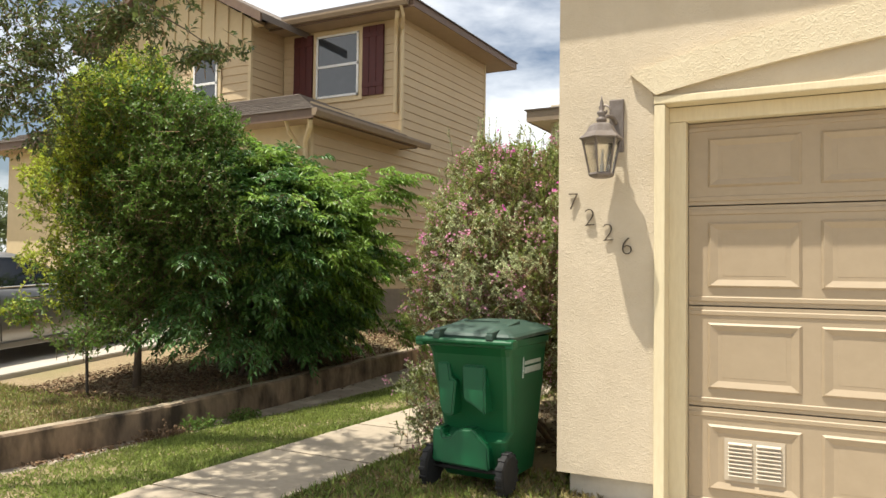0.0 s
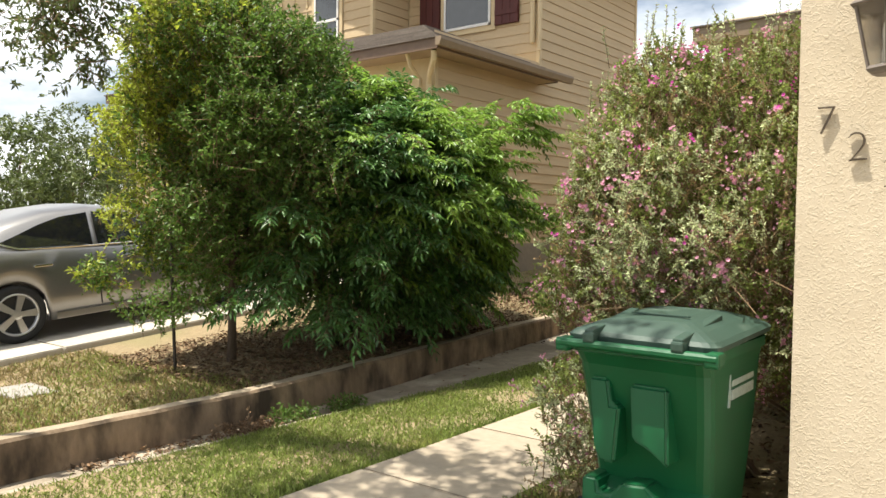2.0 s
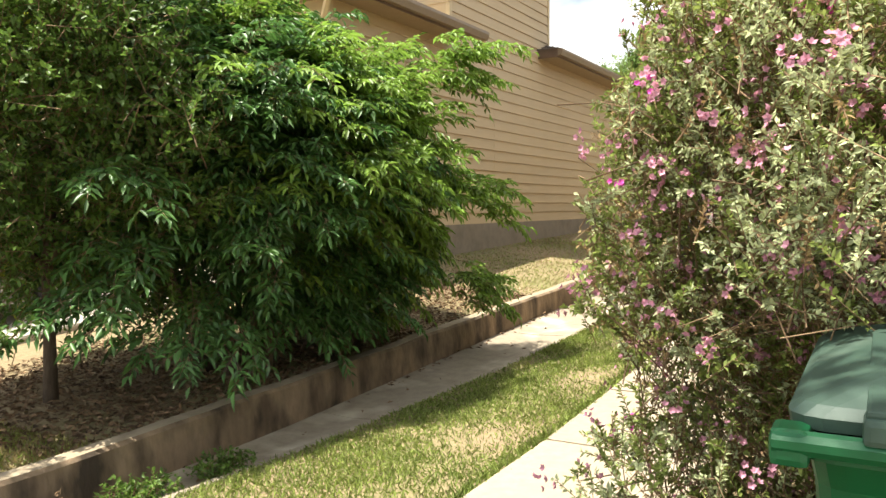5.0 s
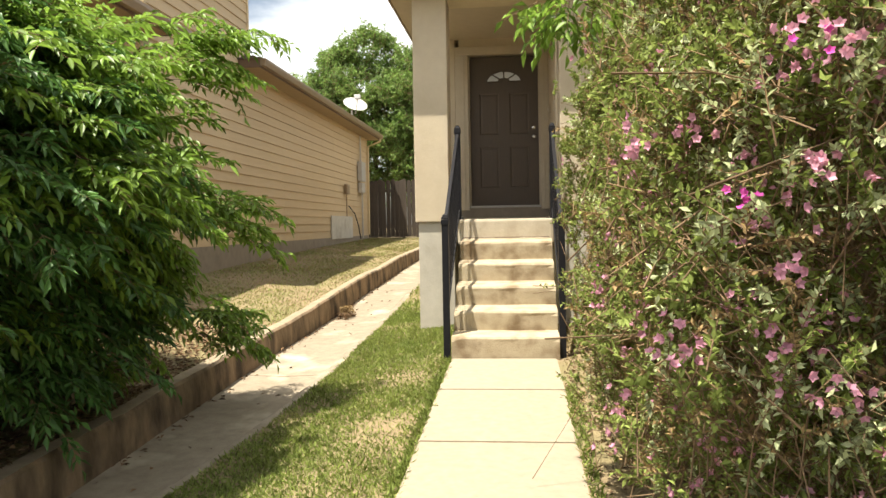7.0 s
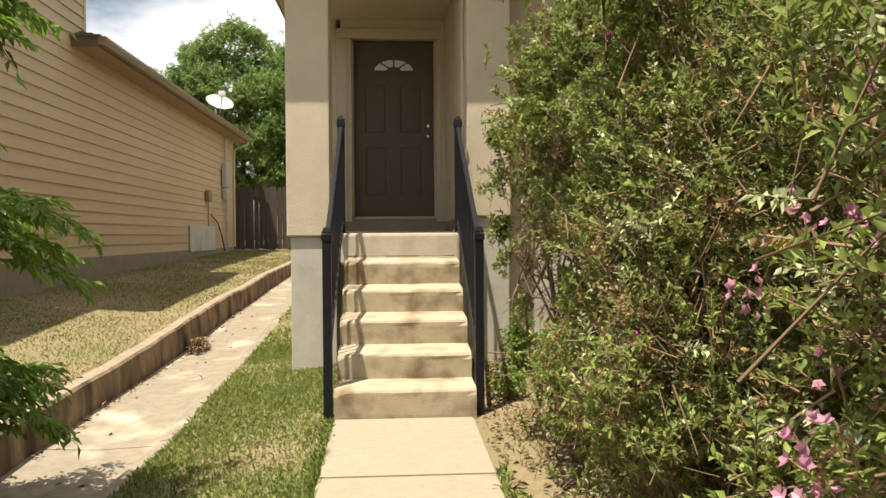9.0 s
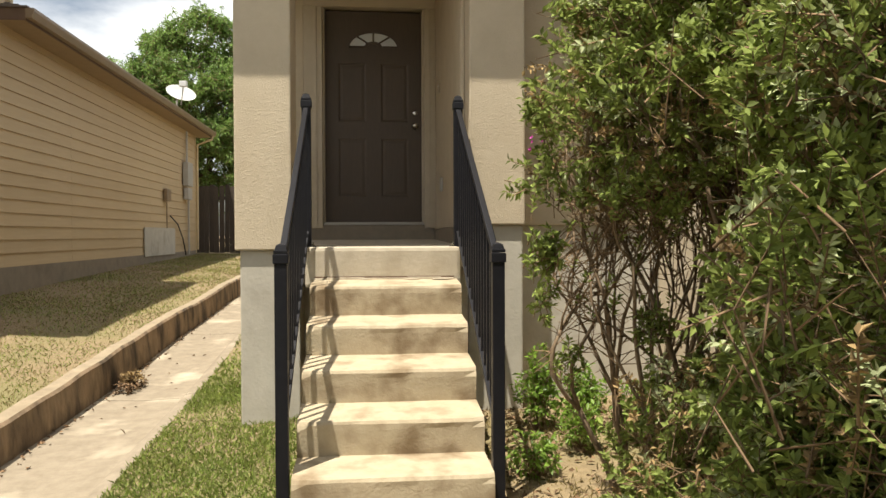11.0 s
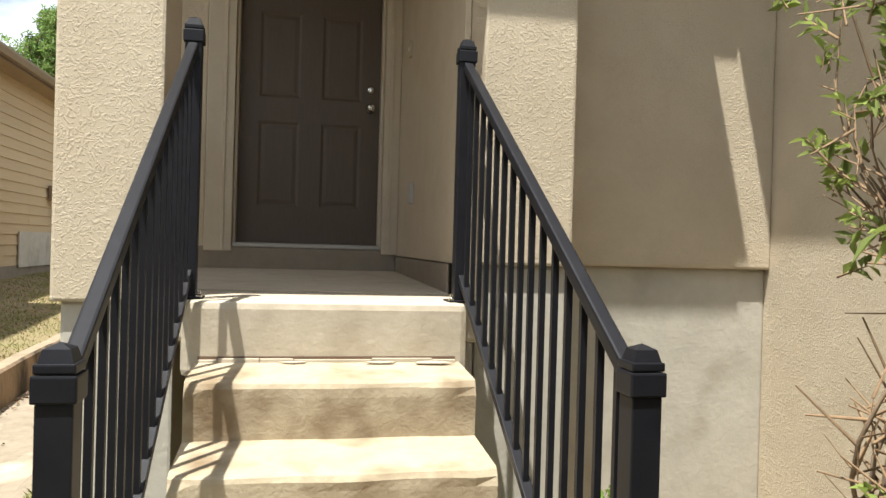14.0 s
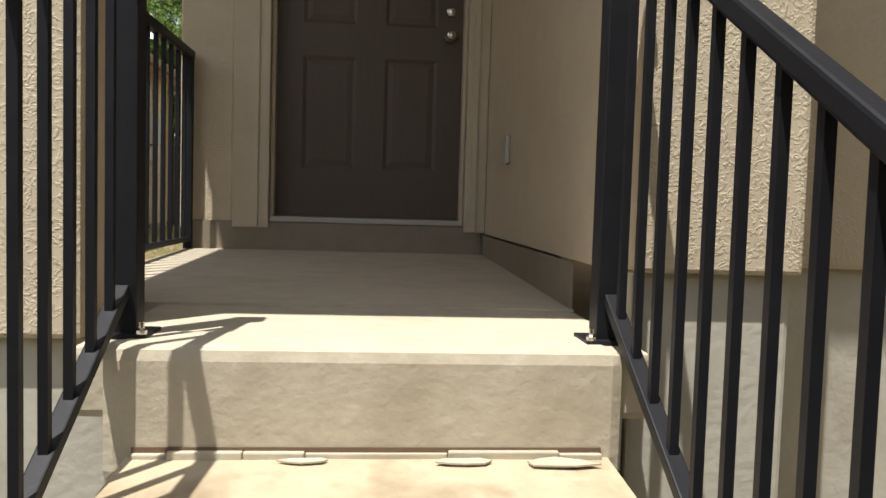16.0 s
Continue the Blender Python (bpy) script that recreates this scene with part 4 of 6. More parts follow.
def bin_shell():
    bm = bmesh.new()
    rows = []
    # the front leans in steeply below the handle to stay out of the sun
    for z, inset, low in ((0.06, 0.075, 0.10), (0.10, 0.07, 0.06), (0.30, 0.055, 0.03), (0.345, 0.05, 0.12), (0.60, 0.03, 0.075), (0.81, 0.018, 0.03), (0.86, 0.012, 0.0), (0.865, 0.0, -0.012), (0.905, 0.0, -0.012)):
        x0, x1, y0, y1, c = BX0 + inset, BX1 - inset, BY0 + inset * 0.6 + low, BY1 - inset, 0.05
        ring = []
        for cx_, cy_, a0 in ((x1 - c, y0 + c, -90), (x1 - c, y1 - c, 0), (x0 + c, y1 - c, 90), (x0 + c, y0 + c, 180)):
            for k in range(4):
                a = radians(a0 + 30 * k)
                ring.append(bm.verts.new((cx_ + c * math.cos(a), cy_ + c * math.sin(a), BZ + z)))
        rows.append(ring)
    for a, b in zip(rows, rows[1:]):
        for k in range(16):
            bm.faces.new((a[k], a[(k + 1) % 16], b[(k + 1) % 16], b[k]))
    bm.faces.new(rows[0][::-1])
    return bm


shell = part("body", bin_shell(), BIN_GREEN, bin_thing)
# added pads on the wheel side, outlined like its bright patches and tilted sunwards
for corners in (((0.95, 0.76), (1.03, 0.76), (1.05, 0.66), (1.085, 0.66), (1.075, 0.44), (1.02, 0.44), (0.985, 0.48)), ((1.12, 0.75), (1.27, 0.75), (1.29, 0.46), (1.20, 0.52), (1.14, 0.54)), ((0.925, 0.36), (0.99, 0.36), (1.0, 0.31), (1.05, 0.31), (1.09, 0.36), (1.19, 0.37), (1.30, 0.28), (1.32, 0.14), (0.935, 0.16))):
    bm = prism([(x, BZ + z) for x, z in corners], "y", BY0, BY0 + 0.19)
    top, foot = max(c[1] for c in corners), min(c[1] for c in corners)
    for v in bm.verts:
        if v.co.y < BY0 + 0.01:
            v.co.y = BY0 + 0.036 - 0.030 * (top - v.co.z + BZ) / (top - foot)
    bmesh.ops.bevel(bm, geom=bm.edges[:], offset=0.012, segments=3, affect="EDGES")
    part("lit_patch_pad", bm, BIN_GREEN, shell, smooth=False)
lid_rows = ((0.905, -0.015, 0), (0.925, -0.018, 0), (0.940, 0.0, 0.01), (0.965, 0.06, 0.03), (0.985, 0.13, 0.09), (0.990, 0.2, 0.2))
bm = bmesh.new()
rows = []
for z, inset, e in lid_rows:
    x0, x1, y0, y1, c = BX0 + inset, BX1 - inset, BY0 + inset * 0.9 + 0.02, BY1 - inset * 0.8, 0.05
    ring = []
    for cx_, cy_, a0 in ((x1 - c, y0 + c, -90), (x1 - c, y1 - c, 0), (x0 + c, y1 - c, 90), (x0 + c, y0 + c, 180)):
        for k in range(4):
            a = radians(a0 + 30 * k)
            ring.append(bm.verts.new((cx_ + c * math.cos(a), cy_ + c * math.sin(a), BZ + z + 0.02 * ((cy_ - BY0) / (BY1 - BY0)))))
    rows.append(ring)
for a, b in zip(rows, rows[1:]):
    for k in range(16):
        bm.faces.new((a[k], a[(k + 1) % 16], b[(k + 1) % 16], b[k]))
bm.faces.new(rows[-1])
lid = part("lid", bm, BIN_LID, bin_thing, "closed grey-green lid")
for x in (0.985, 1.335):
    part("lid_strap", box(x - 0.02, x + 0.02, -0.21, 0.21, -0.012, 0.014, 0.006, pose(x, BY0 + 0.17, BZ + 0.966, 7, 0, 0) @ pose(-x, 0, 0)), BIN_LID, lid)
    part("hinge", box(x - 0.024, x + 0.024, BY0 - 0.05, BY0 + 0.02, BZ + 0.905, BZ + 0.945, 0.01), BIN_LID, lid)
part("lid_rib", box(1.04, 1.28, BY0 + 0.22, BY0 + 0.235, BZ + 1.0, BZ + 1.008, 0.003), BIN_LID, lid)
part("handle", tube([(BX0 - 0.03, BY0 - 0.03, BZ + 0.895), (BX1 + 0.03, BY0 - 0.03, BZ + 0.895)], 0.019, 10), BIN_GREEN, shell)
for x in (BX0 - 0.02, BX1 + 0.0):
    part("handle_bracket", box(x - 0.015, x + 0.04, BY0 - 0.045, BY0 + 0.03, BZ + 0.86, BZ + 0.915, 0.012), BIN_GREEN, shell)
part("axle", tube([(BX0 + 0.02, BY0 + 0.06, BZ + 0.125), (BX1 - 0.02, BY0 + 0.06, BZ + 0.125)], 0.012, 8), RUBBER, bin_thing)
for x in (BX0 + 0.035, BX1 - 0.035):
    bm = bmesh.new()
    add_lathe(bm, [(0.05, -0.022), (0.105, -0.026), (0.122, -0.018), (0.125, 0), (0.122, 0.018), (0.105, 0.026), (0.05, 0.022)], pose(x, BY0 + 0.06, BZ + 0.125, 0, 90, 0), 24)
    wheel = part("wheel", bm, RUBBER, bin_thing, "black rubber wheel")
    for i in range(14):
        a = 2 * math.pi * i / 14
        part("tread_block", box(-0.022, 0.022, -0.01, 0.01, -0.004, 0.006, 0.002, pose(x, BY0 + 0.06 + 0.124 * math.cos(a), BZ + 0.125 + 0.124 * math.sin(a), math.degrees(a) - 90, 0, 0)), RUBBER, wheel)
# worn white maker's marks as plain bars on the side
for y0, y1, z0, z1 in ((-5.70, -5.685, 0.665, 0.80), (-5.67, -5.40, 0.742, 0.765), (-5.67, -5.40, 0.690, 0.728), (-5.715, -5.66, 0.80, 0.825)):
    xx = BX1 - 0.026
    part("decal", box(xx - 0.002, xx + 0.007, y0, y1, BZ + z0, BZ + z1), DECAL, shell, "worn white printed bars")

# ---- neighbouring house ----
nb = thing("neighbour_house", (-8, 8, 0.5), "two-storey tan lap-sided house with maroon shutters", "house")
NX = -4.9


def slab_part(name, x0, x1, y0, y1, z0, z1, mat, parent=nb, bevel=0.0, label=""):
    return part(name, box(x0, x1, y0, y1, z0, z1, bevel), mat, parent, label)


core = slab_part("wall", -13.2, NX - 0.02, 0.32, 18.2, 0.3, 3.72, SIDING_TRIM)
core2 = slab_part("upper_wall", -8.0, NX - 0.02, 3.27, 7.25, 3.7, 6.45, SIDING_TRIM)
core3 = slab_part("gable_wall", -12.4, -8.02, 2.22, 7.4, 3.0, 6.45, SIDING_TRIM)
slab_part("foundation", -13.2, NX + 0.005, 0.30, 18.215, -0.2, 0.88, BASE_COURSE)
EXPO = 0.178


def board_mesh(length, axis):
    """One lapped board, thicker at its lower edge, from the origin along the axis; it faces +x or -y."""
    if axis == "y":
        return prism([(0.0, -0.004), (0.026, 0.0), (0.024, 0.012), (0.004, EXPO + 0.01), (0.0, EXPO + 0.01)], "y", 0, length)
    return prism([(0.0, -0.004), (-0.022, 0.0), (-0.020, 0.012), (-0.004, EXPO + 0.01), (0.0, EXPO + 0.01)], "x", 0, length)


def siding(parent, axis, fixed, a, b, z0, z1):
    pieces = max(1, round((b - a) / 4.5))
    length = (b - a) / pieces
    bm = board_mesh(length - 0.003, axis)
    me = bpy.data.meshes.new("siding_board")
    bm.to_mesh(me)
    bm.free()
    me.materials.append(SIDING)
    z, row = z0, 0
    while z < z1 - 0.02:
        for i in range(pieces):
            ob = new("siding_board", me)
            ob.parent = parent
            at = a + i * length
            ob.location = (fixed, at, z) if axis == "y" else (at, fixed, z)
        z += EXPO
        row += 1


siding(core, "y", NX - 0.02, 0.30, 18.2, 0.88, 4.0)
siding(core2, "y", NX - 0.02, 3.25, 7.25, 4.0, 6.42)
siding(core2, "x", 3.27, -7.98, NX, 3.95, 6.42)
siding(core3, "y", -8.02, 2.2, 3.25, 3.9, 6.42)
siding(core3, "x", 2.22, -12.4, -8.0, 3.6, 5.6)
slab_part("rear_wall_band", -5.4, NX - 0.021, 0.4, 18.1, 3.7, 4.02, SIDING_TRIM)
for x, y, z0, z1 in ((NX, 18.2, 0.8, 4.0), (NX, 3.25, 3.7, 6.44), (NX, 7.25, 4.0, 6.44), (NX, 0.30, 0.8, 3.7), (-8.0, 2.2, 3.6, 6.44)):
    slab_part("corner_board", x - 0.06, x + 0.012, y - 0.012 if y < 5 else y - 0.06, y + 0.06 if y < 5 else y + 0.012, z0, z1, SIDING_TRIM)
# board and batten gable
for i in range(11):
    x = -12.3 + 0.4 * i
    slab_part("batten", x, x + 0.05, 2.19, 2.22, 5.62, 6.46 + max(0, 1.3 - abs(x + 10.2) * 0.55), SIDING_TRIM, core3)
part("gable", prism([(-12.6, 6.4), (-7.8, 6.4), (-10.2, 7.75)], "y", 2.225, 2.4), SIDING_TRIM, nb)
for s in (-1, 1):
    part("gable_roof", prism([(-10.2, 7.80), (-10.2, 7.95), (-10.2 + s * 2.9, 6.42), (-10.2 + s * 2.9, 6.28)], "y", 1.75, 7.6), SHINGLE, nb)
    part("barge_board", prism([(-10.2, 7.75), (-10.2, 7.93), (-10.2 + s * 2.88, 6.41), (-10.2 + s * 2.88, 6.23)], "y", 1.70, 1.748), FASCIA, nb)
# upper window with shutters


def nb_window(x0, x1, z0, z1, y, name="window"):
    w = part(name, box(x0 - 0.09, x1 + 0.09, y - 0.03, y - 0.005, z0 - 0.1, z1 + 0.09, 0.004), SIDING_TRIM, nb, "white double-hung window in a tan surround")
    part("pane", box(x0, x1, y - 0.036, y - 0.031, z0, z1), PANE, w)
    zm = (z0 + z1) / 2
    for a, b, c, d in ((x0, x0 + 0.045, z0, z1), (x1 - 0.045, x1, z0, z1), (x0, x1, z1 - 0.045, z1), (x0, x1, z0, z0 + 0.05), (x0, x1, zm - 0.025, zm + 0.03)):
        part("window_frame", box(a, b, y - 0.055, y - 0.032, c, d, 0.004), WINDOW_FRAME, w)
    return w


nb_window(-7.05, -5.95, 4.92, 6.28, 3.25)
nb_window(-9.6, -8.9, 4.6, 5.9, 2.2)
for x0, x1 in ((-7.66, -7.16), (-5.85, -5.33)):
    sh = part("shutter", box(x0, x1, 3.205, 3.235, 4.88, 6.34, 0.004), SHUTTER, nb, "maroon board shutter")
    for k in range(3):
        w = (x1 - x0) / 3
        part("shutter_board", box(x0 + k * w + 0.006, x0 + (k + 1) * w - 0.006, 3.19, 3.206, 4.885, 6.335, 0.004), SHUTTER, sh)
    for z in (5.05, 6.1):
        part("shutter_batten", box(x0 + 0.01, x1 - 0.01, 3.175, 3.191, z, z + 0.1, 0.004), SHUTTER, sh)


def eave_roof(x0, x1, y0, y1, z, rise, name, inner=True):
    """Hipped roof with soffit, fascia and shingle courses, all parts of the neighbouring house."""
    part("soffit", box(x0 + 0.02, x1 - 0.02, y0 + 0.02, y1 - 0.02, z, z + 0.02), SOFFIT, nb)
    bm = bmesh.new()
    for a in ((x0, x1, y0, y0 + 0.02), (x0, x1, y1 - 0.02, y1), (x0, x0 + 0.02, y0 + 0.021, y1 - 0.021), (x1 - 0.02, x1, y0 + 0.021, y1 - 0.021)):
        add_box(bm, *a, z - 0.01, z + 0.15)
    part("fascia", bm, FASCIA, nb)
    half = min(x1 - x0, y1 - y0) / 2
    n = max(4, int(half / 0.18))
    roof = None
    for i in range(n):
        f0, f1 = half * i / n, min(half * (i + 1) / n + 0.02, half - 0.001)
        h0, h1 = z + 0.165 + rise * i / n, z + 0.15 + rise * (i + 1) / n
        bm = bmesh.new()
        lo = [bm.verts.new(p) for p in ((x0 - 0.03 + f0, y0 - 0.03 + f0, h0), (x1 + 0.03 - f0, y0 - 0.03 + f0, h0), (x1 + 0.03 - f0, y1 + 0.03 - f0, h0), (x0 - 0.03 + f0, y1 + 0.03 - f0, h0))]
        hi = [bm.verts.new(p) for p in ((x0 + f1, y0 + f1, h1), (x1 - f1, y0 + f1, h1), (x1 - f1, y1 - f1, h1), (x0 + f1, y1 - f1, h1))]
        un = [bm.verts.new((q.co.x, q.co.y, q.co.z - 0.022)) for q in lo]
        for k in range(4):
            j = (k + 1) % 4
            bm.faces.new((lo[k], lo[j], hi[j], hi[k]))
            bm.faces.new((un[k], un[j], lo[j], lo[k]))
        if roof is None:
            roof = part(name, bm, SHINGLE, nb)
        else:
            part("shingle_course", bm, SHINGLE, roof)


eave_roof(-13.6, -4.5, -0.15, 3.22, 3.70, 0.75, "front_roof")
eave_roof(-13.6, -4.5, 6.70, 18.6, 4.0, 1.7, "rear_roof")
eave_roof(-12.0, -4.35, 2.75, 7.95, 6.42, 1.2, "upper_roof")


def gutter(x, y0, y1, z):
    bm = prism([(x, z + 0.14), (x + 0.105, z + 0.14), (x + 0.105, z + 0.10), (x + 0.075, z + 0.02), (x, z + 0.02)], "y", y0, y1)
    part("gutter", bm, GUTTER, nb)


# downspouts with elbows under the eaves
part("downspout", tube([(-4.75, 2.80, 6.40), (-4.80, 2.86, 6.30), (-4.98, 3.12, 6.16), (-5.02, 3.19, 6.05), (-5.02, 3.19, 4.45)], 0.045, 8), SIDING_TRIM, nb, "tan painted downspout")
part("downspout", tube([(-4.62, -0.08, 3.69), (-4.65, -0.04, 3.58), (-4.90, 0.17, 3.40), (-4.96, 0.235, 3.28), (-4.96, 0.235, 0.7)], 0.045, 8), SIDING_TRIM, nb, "tan painted downspout")
gutter(-4.5, -0.2, 3.6, 3.70)
gutter(-4.5, 6.69, 18.5, 4.0)
part("gutter", prism([(2.72, 6.56), (2.62, 6.56), (2.62, 6.52), (2.65, 6.44), (2.72, 6.44)], "x", -8.0, -4.45), GUTTER, nb)
for pts in ([(-4.46, 18.35, 4.05), (-4.47, 18.3, 3.93), (-4.85, 18.18, 3.75), (-4.86, 18.18, 0.9)], [(-4.6, 2.67, 6.45), (-4.62, 2.8, 6.3), (-4.87, 3.19, 6.15), (-4.87, 3.19, 4.3)], [(-5.15, -0.05, 3.72), (-5.15, 0.02, 3.55), (-5.15, 0.24, 3.38), (-5.15, 0.24, 0.5)]):
    part("downspout", tube(pts, 0.035, 6), SIDING_TRIM, nb)
# meter, conduits and boxes on the long wall
meter = thing("utility_meter", (-4.88, 16.1, 2.4), "grey electric meter boxes with conduit on the siding", "meter box")
part("box", box(-4.88, -4.74, 16.6, 17.15, 2.55, 3.15, 0.02), GREYBOX, meter)
part("lower_box", box(-4.88, -4.75, 16.65, 17.1, 2.2, 2.5, 0.02), GREYBOX, meter)
part("conduit", tube([(-4.83, 17.0, 2.22), (-4.83, 17.0, 0.8)], 0.03, 6), GREYBOX, meter)
part("conduit", tube([(-4.83, 16.85, 3.12), (-4.83, 16.85, 3.95)], 0.028, 6), GREYBOX, meter)
part("cable", tube([(-4.85, 15.2, 1.75), (-4.84, 15.9, 1.55), (-4.84, 16.4, 1.2), (-4.84, 16.7, 0.8)], 0.016, 5), RUBBER, meter)
hose = thing("hose_bib_box", (-4.88, 14.9, 2.2), "small tan junction box on the siding", "junction box")
part("box", box(-4.88, -4.79, 14.72, 15.08, 2.08, 2.36, 0.02), GUTTER, hose)
part("conduit", tube([(-4.85, 14.9, 2.1), (-4.85, 14.9, 1.45)], 0.014, 5), GUTTER, hose)
panel = thing("crawl_panel", (-4.88, 14.4, 1.1), "pale access panel at the foot of the siding", "access panel")
part("panel", box(-4.885, -4.862, 13.15, 15.7, 0.84, 1.46, 0.006), FOUNDATION, panel)
# satellite dish on the rear roof
dish = thing("satellite_dish", (-5.1, 17.0, 4.4), "pale satellite dish on a mast at the roof edge", "satellite dish")
bm = bmesh.new()
add_lathe(bm, [(0.02, 0.0), (0.16, 0.010), (0.28, 0.035), (0.37, 0.066), (0.375, 0.066), (0.28, 0.022), (0.02, -0.015)], pose(-4.95, 16.75, 4.87, 52, 8, 25) @ Matrix.Diagonal((1, 0.72, 1, 1)), 28)
part("reflector", bm, DISH, dish, smooth=True)
part("mast", tube([(-5.1, 17.0, 4.2), (-5.1, 17.0, 4.75), (-4.98, 16.85, 4.86)], 0.028, 6), GREYBOX, dish)
part("feed_arm", tube([(-4.95, 16.8, 4.62), (-4.80, 16.25, 4.66), (-4.75, 16.2, 4.98)], 0.018, 5), GREYBOX, dish)
part("feed", box(-4.84, -4.66, 16.12, 16.28, 4.96, 5.10, 0.02), DISH, dish)

# neighbour's driveway
nd = thing("driveway", (-8, -5, -0.1), "pale concrete driveway sloping up beside the lawn", "driveway", kind="structure")


def slope_slab(x0, x1, ya, yb):
    bm = bmesh.new()
    v = add_box(bm, x0, x1, ya, yb, -0.15, 0.0)
    for q in v:
        q.co.z += -0.155 + 0.083 * (min(q.co.y, 0.3) + 5.6)
    bmesh.ops.bevel(bm, geom=bm.edges[:], offset=0.012, segments=2, affect="EDGES")
    return bm


for i in range(5):
    for x0, x1 in ((-8.6, -5.606), (-11.6, -8.606)):
        part("paving_slab", slope_slab(x0, x1, -12.6 + 2.58 * i, -12.6 + 2.58 * (i + 1) - 0.012), DRIVE, nd)

# ---- wooden back fence ----
fence = thing("fence", (-3, 19, 0.8), "weathered grey vertical-board back fence", "fence")
me_list = []
for k in range(3):
    bm = prism([(-0.068, 0.0), (0.068, 0.0), (0.068, 1.85 + 0.02 * k), (0.04, 1.89 + 0.02 * k), (-0.04, 1.89 + 0.02 * k), (-0.068, 1.85 + 0.02 * k)], "y", -0.01, 0.01)
    me = bpy.data.meshes.new("fence_board")
    bm.to_mesh(me)
    bm.free()
    me.materials.append(FENCE)
    me_list.append(me)
for i in range(46):
    ob = new("fence_board", me_list[i % 3])
    ob.parent = fence
    ob.matrix_parent_inverse = fence.matrix_basis.inverted()
    ob.location = (-6.2 + 0.142 * i, 18.98 + 0.006 * (i % 2), 0.78 + 0.02 * random.random())
    ob.rotation_euler = (0, radians(random.uniform(-0.8, 0.8)), 0)
for x in (-6, -3.85, -1.6, 0.3):
    part("fence_post", box(x - 0.045, x + 0.045, 19.0, 19.09, 0.5, 2.72, 0.006), FENCE, fence)
for z in (1.1, 2.3):
    part("fence_rail", box(-6.2, 0.4, 18.992, 19.03, z, z + 0.09), FENCE, fence)

# ---- parked car ----
CAR_X, CAR_Y = -6.25, -5.02
CAR_TILT = math.degrees(math.atan(0.083))
car = thing("car", (CAR_X - 0.9, CAR_Y + 1.35, -0.1), "silver grey saloon car parked on the neighbour's driveway", "car")
# local axes: u from the rear axle towards the nose, w upwards, s across (0 at the near flank, negative beyond)
CAR_M = pose(CAR_X, CAR_Y, -0.112, CAR_TILT, 0, 0)
W = 1.78


def car_section(u):
    """Half-width inset, waist and underside heights of the body along its length."""
    low = np.interp(u, [-0.98, -0.7, 0.5, 2.2, 3.0, 3.45], [0.32, 0.22, 0.19, 0.19, 0.22, 0.34])
    waist = np.interp(u, [-0.98, -0.75, -0.3, 0.6, 1.6, 2.3, 2.9, 3.3, 3.45], [0.80, 0.985, 1.03, 0.985, 0.94, 0.92, 0.84, 0.72, 0.60])
    inset = np.interp(u, [-0.98, -0.85, -0.5, 0.3, 2.2, 2.9, 3.25, 3.45], [0.26, 0.12, 0.03, 0.0, 0.0, 0.05, 0.20, 0.45])
    return low, waist, inset


bm = bmesh.new()
rows = []
stations = np.concatenate([np.linspace(-0.98, -0.5, 5), np.linspace(-0.36, 0.36, 13), np.linspace(0.5, 2.2, 8), np.linspace(2.34, 3.06, 13), np.linspace(3.15, 3.45, 4)])
for u in stations:
    low, waist, inset = car_section(u)
    arch = max([math.sqrt(max(0.0, 0.345 ** 2 - (u - c) ** 2)) for c in (0.0, 2.70)])
    cut = max(low, 0.31 + arch if arch > 0 else 0)
    prof = [(-inset - 0.06, cut), (-inset - 0.012, cut + 0.02), (-inset, cut + 0.06 + (waist - cut) * 0.25), (-inset + 0.012, cut + (waist - cut) * 0.62), (-inset - 0.008, cut + (waist - cut) * 0.70), (-inset - 0.02, waist - 0.03), (-inset - 0.06, waist)]
    ring = [bm.verts.new((s, u, w)) for s, w in prof] + [bm.verts.new((-W - s, u, w)) for s, w in prof[::-1]]
    rows.append(ring)
for a, b in zip(rows, rows[1:]):
    for k in range(len(a) - 1):
        bm.faces.new((a[k], a[k + 1], b[k + 1], b[k]))
bm.faces.new(rows[0][::-1])
bm.faces.new(rows[-1])
bmesh.ops.transform(bm, matrix=CAR_M, verts=bm.verts[:])
bmesh.ops.recalc_face_normals(bm, faces=bm.faces[:])
body = part("body", bm, PAINT, car, smooth=True)
# cabin: glasshouse with roof
bm = bmesh.new()
rows = []
for u, top, inset in ((-0.62, 1.02, 0.16), (-0.35, 1.13, 0.20), (0.0, 1.275, 0.23), (0.45, 1.395, 0.25), (0.95, 1.435, 0.25), (1.4, 1.38, 0.24), (1.8, 1.20, 0.21), (2.25, 0.94, 0.16)):
    low = 1.0 if u < 0.5 else 0.95
    low = min(low, top - 0.02)
    ring = [bm.verts.new((s, u, w)) for s, w in ((-0.055, low), (-inset * 0.7, top - 0.06 if top - 0.06 > low else low + 0.005), (-inset - 0.05, top - 0.01), (-inset - 0.3, top + 0.02))]
    ring += [bm.verts.new((-W - v.co.x, u, v.co.z)) for v in ring[::-1]]
    rows.append(ring)
for a, b in zip(rows, rows[1:]):
    for k in range(7):
        bm.faces.new((a[k], a[k + 1], b[k + 1], b[k]))
bm.faces.new(rows[0][::-1])
bm.faces.new(rows[-1])
bmesh.ops.transform(bm, matrix=CAR_M, verts=bm.verts[:])
bmesh.ops.recalc_face_normals(bm, faces=bm.faces[:])
part("roof", bm, PAINT, car, smooth=True)


